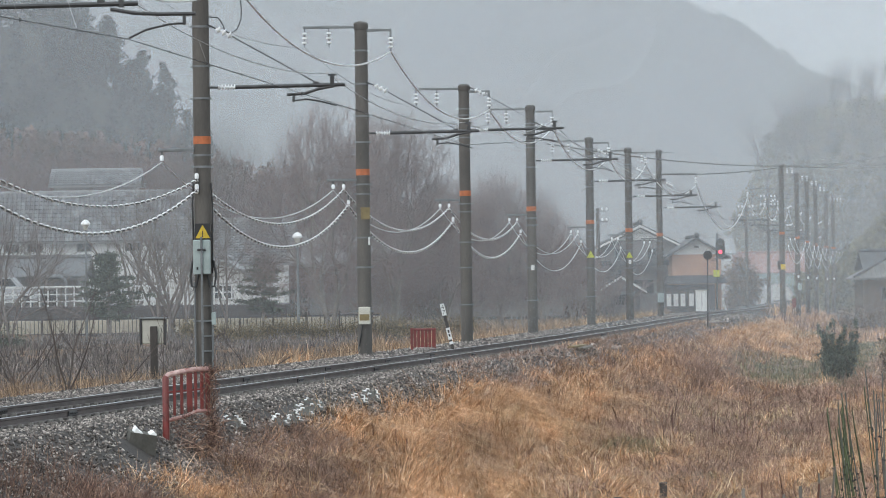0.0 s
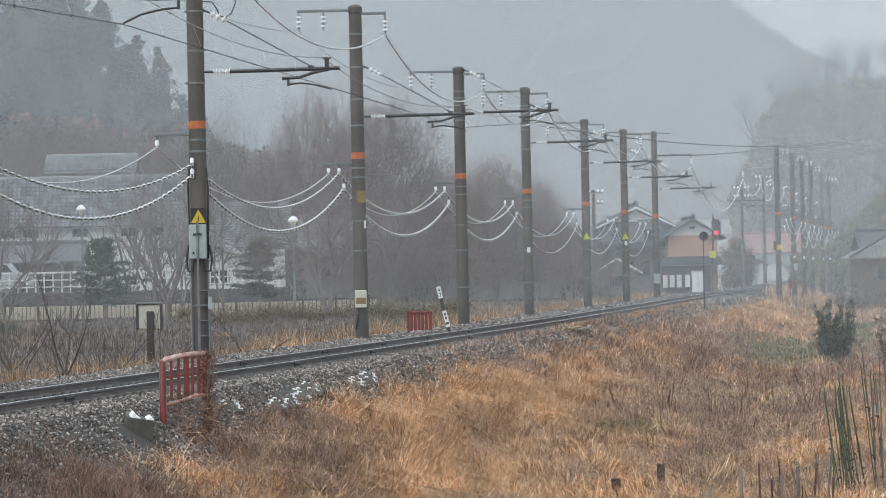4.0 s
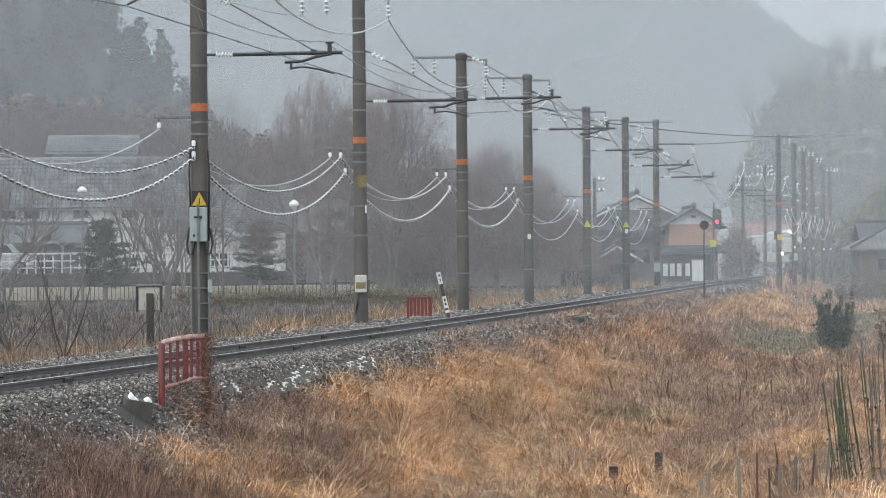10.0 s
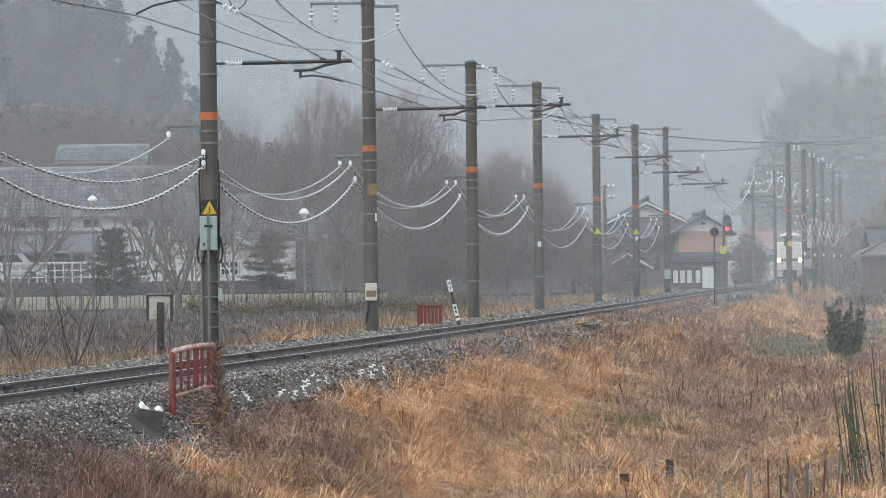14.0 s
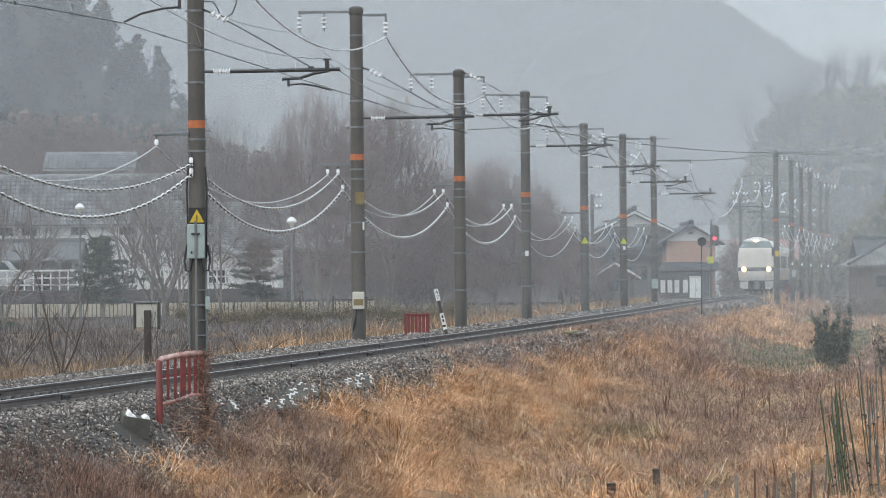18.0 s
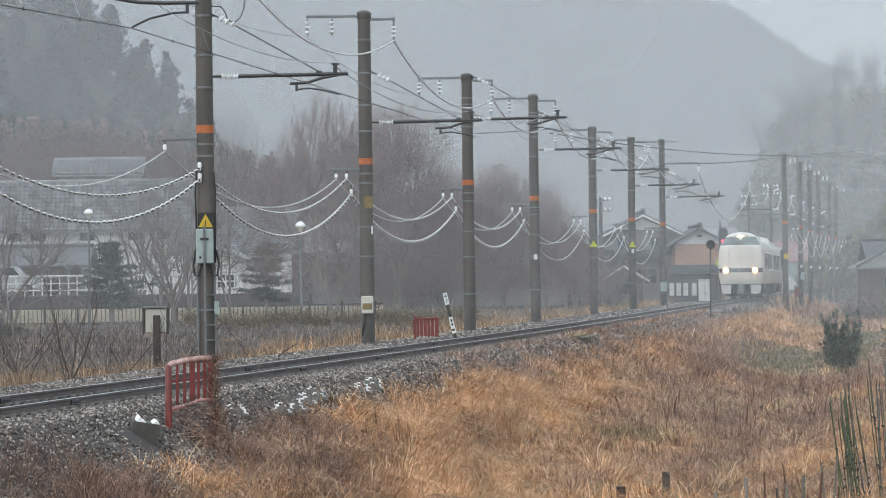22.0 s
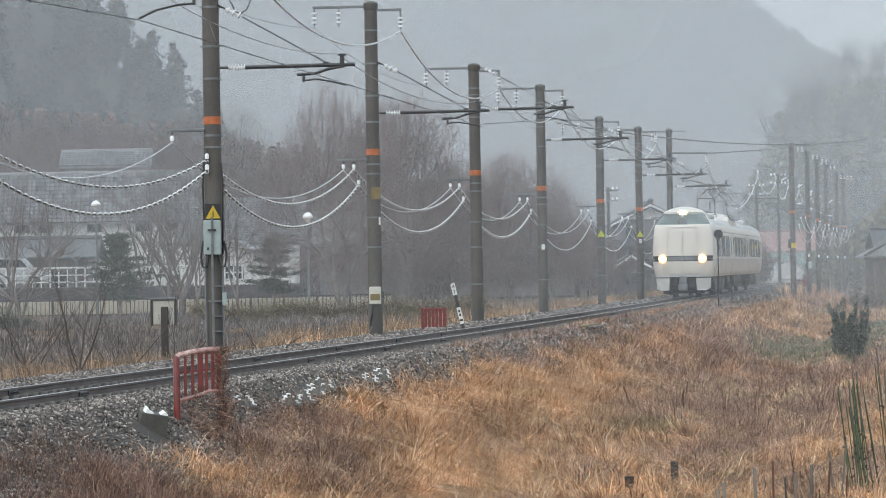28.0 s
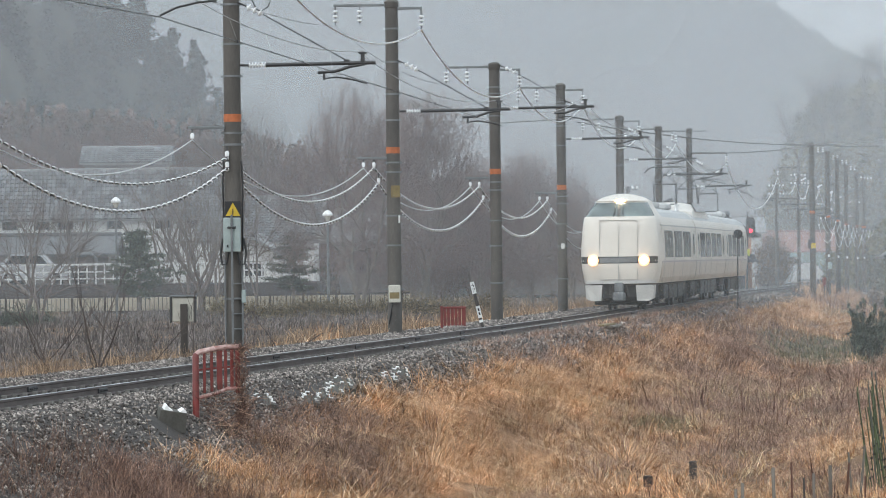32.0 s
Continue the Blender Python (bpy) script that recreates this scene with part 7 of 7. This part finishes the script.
def window(ob, x, y, z, w, h, mat_=None):
    wd = part("window", Geo().box((x, y - 0.03, z), (w + 0.1, 0.06, h + 0.1), None, 0.01), M_GALV, ob, "aluminium framed window")
    part("pane", Geo().box((x - w / 4, y - 0.065, z), (w / 2 - 0.03, 0.012, h)), M_WINDOW, wd)
    part("pane", Geo().box((x + w / 4, y - 0.065, z), (w / 2 - 0.03, 0.012, h)), M_WINDOW, wd)


def side_roof(ob, x0, x1, y0, y1, eave, ridge, mat_, over=0.4, tiles=0.0, label="tiled roof"):
    """A pitched roof with its ridge along x (slope to the front)."""
    cy = (y0 + y1) / 2
    g = Geo()
    for s, e in ((-1, y0 - over), (1, y1 + over)):
        drop = (ridge - eave) / ((y1 - y0) / 2) * over
        vs = [(x, y, z) for x in (x0 - over, x1 + over) for y, z in ((cy, ridge), (e, eave - drop), (e, eave - drop - 0.14), (cy, ridge - 0.16))]
        g.add(vs, [(0, 1, 2, 3), (7, 6, 5, 4), (0, 4, 5, 1), (1, 5, 6, 2), (2, 6, 7, 3), (3, 7, 4, 0)])
    r = part("roof", g, mat_, ob, label)
    part("ridge_cap", Geo().box(((x0 + x1) / 2, cy, ridge + 0.06), (x1 - x0 + 2 * over, 0.36, 0.24), None, 0.06), mat_, r, "ridge tiles")
    if tiles:
        drop = (ridge - eave) / ((y1 - y0) / 2) * over
        top, foot = Vector((0, cy - 0.15, ridge)), Vector((0, y0 - over, eave - drop))
        down = foot - top
        rows_, cols = max(int(down.length / 0.3), 3), int((x1 - x0 + 2 * over) / tiles)
        lift = Vector((0, down.z, -down.y)).normalized() * (-1 if down.y > 0 else 1)
        g = Geo()
        for j in range(rows_):
            a, b = top + down * (j / rows_), top + down * ((j + 1.12) / rows_)
            for k in range(cols):
                x = x0 - over + (k + 0.5) * tiles
                h = tiles / 2
                vs = [Vector((x + dx, 0, 0)) + q + lift * up_ for q, hi in ((a, 0.0), (b, 0.05)) for dx, up_ in ((-h, hi), (-h * 0.3, hi + 0.07), (h * 0.5, hi + 0.05), (h, hi))]
                vs += [Vector((x - h, 0, 0)) + b, Vector((x + h, 0, 0)) + b]
                g.add(vs, [(0, 1, 5, 4), (1, 2, 6, 5), (2, 3, 7, 6), (4, 5, 6, 7, 9, 8)])
        tagged(part("roof_tiles", g, M_GLINTTILE if mat_ is M_WETROOF else mat_, r, "rows of wet curved tiles"), kind="stuff")
    return r


def house(name, label, x0, x1, y0, y1, base, eave, ridge, wall, roof, gable, windows=(), over=0.5, tiles=0.0, white_edge=False, skirt=None):
    ob = thing(name, label, "house")
    if gable:
        part("wall", gable_wall(x0, x1, y0, y1, base, eave, ridge), wall, ob, "plastered walls")
        gable_roof(ob, x0, x1, y0, y1, eave, ridge, roof, over, rib=tiles, white_edge=white_edge)
    else:
        part("wall", Geo().box(((x0 + x1) / 2, (y0 + y1) / 2, (base + eave) / 2), (x1 - x0, y1 - y0, eave - base)), wall, ob, "plastered walls")
        side_roof(ob, x0, x1, y0, y1, eave, ridge, roof, over, tiles)
    for x, z, w, h in windows:
        window(ob, x, y0, z, w, h)
    return ob


def village():
    # houses beside the signal
    h = house("house", "two storey grey house with white gable edges and tiled roof", 11.9, 17.0, 290, 300, -0.8, 4.55, 5.85, M_GREYWALL, M_ROOFTILE, True, ((13.2, 3.6, 1.2, 0.8), (15.6, 3.6, 1.2, 0.8), (14.4, 1.2, 2.0, 1.0)), 0.6, white_edge=True)
    part("gable_panel", Geo().prism([(12.7, 4.62), (16.2, 4.62), (14.45, 5.45)], 289.93, 289.98), M_PLASTER, h, "white gable panel")
    part("lower_roof", Geo().prism([(10.6, 2.75), (17.3, 2.75), (17.0, 3.15), (10.9, 3.15)], 288.6, 290), M_ROOFTILE, h, "tiled lower roof")
    h = house("house", "salmon walled house with white gable and grey tiled roof", 16.45, 19.95, 284, 294, -0.8, 3.7, 4.75, M_PINKWALL, M_ROOFTILE, True, (), 0.65, white_edge=False)
    part("gable_panel", Geo().prism([(16.55, 3.5), (19.85, 3.5), (19.85, 3.62), (18.2, 4.55), (16.55, 3.62)], 283.92, 283.98), M_PLASTER, h, "white gable panel")
    part("gable_vent", Geo().box((18.2, 283.9, 4.05), (0.35, 0.05, 0.16)), M_DARKWOOD, h)
    part("lower_roof", Geo().prism([(15.7, 1.4), (20.3, 1.4), (20.0, 2.0), (16.1, 2.0)], 282.4, 284), M_ROOFTILE, h, "tiled lower roof")
    part("lower_wall", Geo().box((17.6, 283.0, 0.3), (3.6, 0.2, 2.1)), M_DARKWALL, h, "dark lower wall")
    for i, x in enumerate((16.1, 16.6, 17.1, 17.7, 18.2)):
        part("screen", Geo().box((x, 282.75, 0.25), (0.34, 0.08, 0.9), None, 0.01), M_PLASTER, h, "pale verandah screen")
    house("shed", "small outbuilding with white gable and tiled roof", 10.9, 13.5, 272, 278, -0.8, 1.35, 2.15, M_GREYWALL, M_ROOFTILE, True, ((12.2, 0.4, 1.0, 0.7),), 0.45, white_edge=True)
    # the right hand side of the valley
    h = thing("house", "dark low house with grey hipped roof half hidden by the slope", "house")
    part("wall", Geo().box((35.6, 303, -0.4), (7.6, 6.0, 4.0)), M_BROWNWALL, h, "brown board walls")
    window(h, 34.0, 300, 0.4, 1.6, 0.9)
    hip = Geo().add([(31.1, 299.3, 1.5), (40.1, 299.3, 1.5), (40.1, 306.7, 1.5), (31.1, 306.7, 1.5), (34.4, 303, 3.3), (38.0, 303, 3.3), (31.1, 299.3, 1.62), (40.1, 299.3, 1.62), (40.1, 306.7, 1.62), (31.1, 306.7, 1.62)],
                    [(0, 3, 2, 1), (0, 1, 7, 6), (1, 2, 8, 7), (2, 3, 9, 8), (3, 0, 6, 9), (6, 7, 5, 4), (7, 8, 5), (8, 9, 4, 5), (9, 6, 4)])
    hip = part("roof", hip, M_HIPROOF, h, "grey hipped roof")
    part("ridge_cap", Geo().box((36.2, 303, 3.36), (4.0, 0.36, 0.26), None, 0.06), M_ROOFTILE, hip, "ridge tiles")
    part("hip_ridge", Geo().tube([(34.4, 303, 3.36), (31.1, 299.3, 1.7)], 0.12, 6), M_ROOFTILE, hip)
    for k in range(24):
        x = 31.4 + k * 0.36
        f = min(1.0, max(0.08, (x - 31.1) / 3.3), max(0.08, (40.1 - x) / 2.1))
        part("tile_row", Geo().tube([(x, 299.3, 1.66), (x, 299.3 + 3.7 * f, 1.66 + 1.7 * f)], 0.05, 5), M_HIPROOF, hip)
    house("house", "dark low house with lean-to roof beside the field", 33.2, 39.6, 308, 313, -2.4, 2.6, 3.7, M_BROWNWALL, M_ROOFTILE, False, (), 0.6)
    house("shed", "pale green shed with faded red roof in the mist", 33.5, 41.5, 452, 460, -1.6, 2.4, 4.4, M_GREENWALL, M_REDROOF, False, ((36.5, 1.0, 1.4, 0.9),), 0.5)
    house("shed", "white walled shed with pale roof in the mist", 27.5, 33.0, 452, 460, -1.6, 4.6, 6.2, M_PLASTER, M_WETROOF, False, (), 0.5)
    ob = thing("greenhouse", "arched white plastic greenhouse beyond the line", "greenhouse")
    arch = [(37.0 + 2.0 * math.cos(a), -1.5 + 2.4 * math.sin(a)) for a in np.linspace(0, math.pi, 14)]
    part("cover", Geo().prism(arch, 438, 446), M_PLASTER, ob, "white film cover")
    for y in (438, 440, 442, 444, 446):
        part("hoop", Geo().tube([(x, y - 0.02, z + 0.02) for x, z in arch], 0.04, 6), M_GALV, ob)
    # the village behind the field on the far side
    house("storehouse", "white walled house with tiled roof above the village", -25.3, -20.0, 258, 261.5, -0.4, 8.6, 9.4, M_GREYWALL, M_WETROOF, False, ((-23.9, 7.4, 1.2, 0.7), (-21.5, 7.4, 1.2, 0.7)), 0.35, 0.3)
    house("house", "long white walled house with dark windows and tiled roof", -28.5, -15.6, 233.8, 237.4, -0.4, 5.25, 7.4, M_PLASTER, M_WETROOF, False, ((-27.4, 4.35, 0.8, 0.75), (-25.5, 4.35, 0.8, 0.75), (-24.1, 4.35, 0.8, 0.75), (-21.2, 4.35, 0.8, 0.75), (-18.35, 4.35, 0.8, 0.75), (-16.6, 4.35, 0.8, 0.75)), 0.6, 0.27)
    house("house", "low house with grey sheet roof behind the fence", -31.0, -20.9, 226, 233, -0.4, 2.62, 3.55, M_GREYWALL, M_DARKROOF, False, ((-26.5, 1.2, 1.6, 1.0), (-22.8, 1.2, 1.6, 1.0)), 0.5)
    house("house", "house with wet pale roof behind the trees", -15.4, -9.2, 228, 236, -0.4, 3.4, 5.6, M_PLASTER, M_WETROOF, False, ((-13.5, 2.0, 1.4, 1.0), (-11.0, 2.0, 1.4, 1.0)), 0.6, 0.3)
    house("house", "gabled white house with wet roof beside the fence", -13.2, -10.4, 212, 220, -0.4, 2.4, 3.3, M_PLASTER, M_WETROOF, True, ((-11.8, 1.5, 1.0, 0.8),), 0.5)
    house("house", "pale house half hidden behind the bare trees", -8.0, -2.5, 236, 244, -0.4, 3.2, 4.8, M_GREYWALL, M_WETROOF, False, ((-6.5, 1.8, 1.2, 1.0), (-4.0, 1.8, 1.2, 1.0)), 0.5)
    house("house", "low pale building behind the bare trees", 0.0, 7.5, 246, 254, -0.4, 2.2, 3.6, M_GREYWALL, M_ROOFTILE, False, ((2.0, 1.0, 1.2, 0.8), (5.5, 1.0, 1.2, 0.8)), 0.5)
    # road terrace: retaining wall, boundary wall, railings
    wall = tagged(new("wall_terrace", Geo().box((-19.5, 193.0, 0.2), (24.0, 7.0, 1.5), None, 0.03).mesh("wall_terrace")), "dark retaining wall below the road", "wall", kind="structure")
    wall.data.materials.append(M_DARKWALL)
    wall = tagged(new("wall_beige", Geo().box((-13.5, 186.0, 0.02), (21.0, 0.25, 0.62), None, 0.02).mesh("wall_beige")), "low beige boundary wall along the field", "wall", kind="structure")
    wall.data.materials.append(M_ROADWALL)
    fence = thing("field_fence", "low dark picket fence before the beige wall", "fence")
    part("top_bar", Geo().box((-13.5, 185.4, 0.42), (21.0, 0.05, 0.05)), M_DARKSTEEL, fence)
    me = Geo().box((0, 0, 0), (0.03, 0.03, 0.85)).mesh("picket")
    for k in range(105):
        part("picket", me, M_DARKSTEEL, fence).location = (-24 + k * 0.2, 185.4, 0.02)
    me = Geo().box((0, 0, 0), (0.09, 0.09, 1.1)).mesh("post")
    for k in range(14):
        part("post", me, M_DARKWOOD, fence).location = (-23.5 + k * 1.55, 185.35, 0.05)
    rail = thing("road_railing", "white steel railing along the road", "railing")
    for z in (0.85, 1.22, 1.55, 1.9):
        part("rail", Geo().tube([(-30, 190, z), (-8.8, 190, z)], 0.035 if z < 1.8 else 0.05, 6), M_RAILING, rail)
    me = Geo().box((0, 0, 0), (0.07, 0.05, 1.25)).mesh("upright")
    for k in range(100):
        x = -29.5 + k * 0.21
        if x > -14 or k % 2 == 0:
            part("upright", me, M_RAILING, rail).location = (x, 190.0, 1.28)
    for x in (-10.9, -10.2):
        part("brace", Geo().tube([(x, 189.9, 1.9), (x + 0.75, 189.9, 0.7)], 0.04, 6), M_WHITEPAINT, rail)
    # pipes and tank behind the railing
    ob = thing("pipework", "silver pipe bend above the road railing", "pipe")
    part("pipe", Geo().tube([(-19.9, 196, -0.5), (-19.9, 196, 2.2), (-19.7, 196, 2.38), (-19.0, 196, 2.42), (-18.75, 196, 2.2), (-18.75, 196, -0.5)], 0.12, 10), M_GALV, ob, "silver pipe", True)
    for x in (-21.6, -25.4):
        car(x, 193.2, 0.95)
    # street lamps
    for x, y, h in ((-15.8, 175, 4.85), (-6.03, 164, 4.04)):
        z = gz(x, y)
        ob = thing("street_lamp", "street lamp with a white mushroom shade on a thin post", "street lamp", "street lamps", m=pose(x, y, z))
        part("post", Geo().tube([(0, 0, -0.1), (0, 0, h - z - 0.35)], [0.06, 0.045], 10), M_GALV, ob, "grey round post", True)
        part("collar", Geo().tube([(0, 0, h - z - 0.42), (0, 0, h - z - 0.2)], [0.07, 0.14], 12), M_CREAM, ob, "", True)
        part("shade", Geo().tube([(0, 0, h - z - 0.2), (0, 0, h - z - 0.14), (0, 0, h - z - 0.02), (0, 0, h - z + 0.04)], [0.2, 0.22, 0.14, 0.04], 18), M_LAMPGLASS, ob, "white domed shade", True)
    # far service poles and wires on the right
    for x, y, top in ((25.3, 330, 7.7), (27.3, 332, 8.6), (45.6, 430, 14.1), (10.2, 260, 6.5)):
        ob = thing("utility_pole", "thin concrete utility pole fading into the mist", "pole", "utility poles", m=pose(x, y, -1.2))
        part("shaft", Geo().tube([(0, 0, 0), (0, 0, top + 1.2)], [0.17, 0.11], 10), M_CONCRETE, ob, "", True)
        for k in range(2 if top < 12 else 3):
            z = top + 1.0 - k * (0.7 if top < 12 else 2.1)
            part("crossarm", Geo().box((0, -0.1, z), (1.3 if top < 12 else 3.2, 0.08, 0.09)), M_GALV, ob)
            for s in (-0.9, -0.45, 0.45, 0.9):
                w = s * (0.65 if top < 12 else 1.6)
                part("insulator", Geo().tube([(w, -0.1, z + 0.05), (w, -0.1, z + 0.12), (w, -0.1, z + 0.25)], [0.04, 0.09, 0.05], 8), M_PORCELAIN, ob, "", True)
    wire("service_wire", sagging((4.6, 173, 7.9), (42.0, 345, 12.9), 1.3, 20), 0.028, M_WIRE, "long dark service wire across the valley")
    wire("service_wire", sagging((11.7, 213.4, 7.5), (22.6, 262, 9.1), 0.15, 10), 0.028, M_WIRE, "long dark service wire across the valley")
    wire("service_wire", sagging((22.6, 262, 9.15), (42.0, 345, 11.9), 0.35, 12), 0.028, M_WIRE, "long dark service wire across the valley")


def car(x, y, z):
    ob = thing("parked_car", "silver parked car behind the road railing", "car", "parked cars", m=pose(x, y, z))
    body = [(-1.75, 0.3), (1.75, 0.3), (1.78, 0.75), (1.5, 0.92), (0.95, 0.98), (0.55, 1.45), (-1.0, 1.5), (-1.55, 1.05), (-1.78, 0.95)]
    part("body", Geo().prism(body, 0, 1.5), M_CARPAINT, ob, "silver car body")
    part("side_window", Geo().prism([(-1.3, 1.02), (0.75, 1.02), (0.45, 1.38), (-0.95, 1.42)], -0.012, 0.02), M_WINDOW, ob, "dark side windows")
    for xx in (-1.1, 1.1):
        w = part("wheel", Geo().tube([(xx, -0.02, 0.3), (xx, 0.2, 0.3)], 0.3, 18), M_RUBBER, ob, "black tyre", True)
        part("rim", Geo().tube([(xx, -0.03, 0.3), (xx, 0.0, 0.3)], 0.17, 14), M_GALV, w)

# ---------------------------------------------------------------- build
make_ground()
make_bed()
make_track()
make_stones()
make_poles()
make_wires()
make_hills()
make_mist()
lineside()
pole_extras()
stakes()
village()
make_grass()
make_trees()
TRAIN = make_train()
motions()
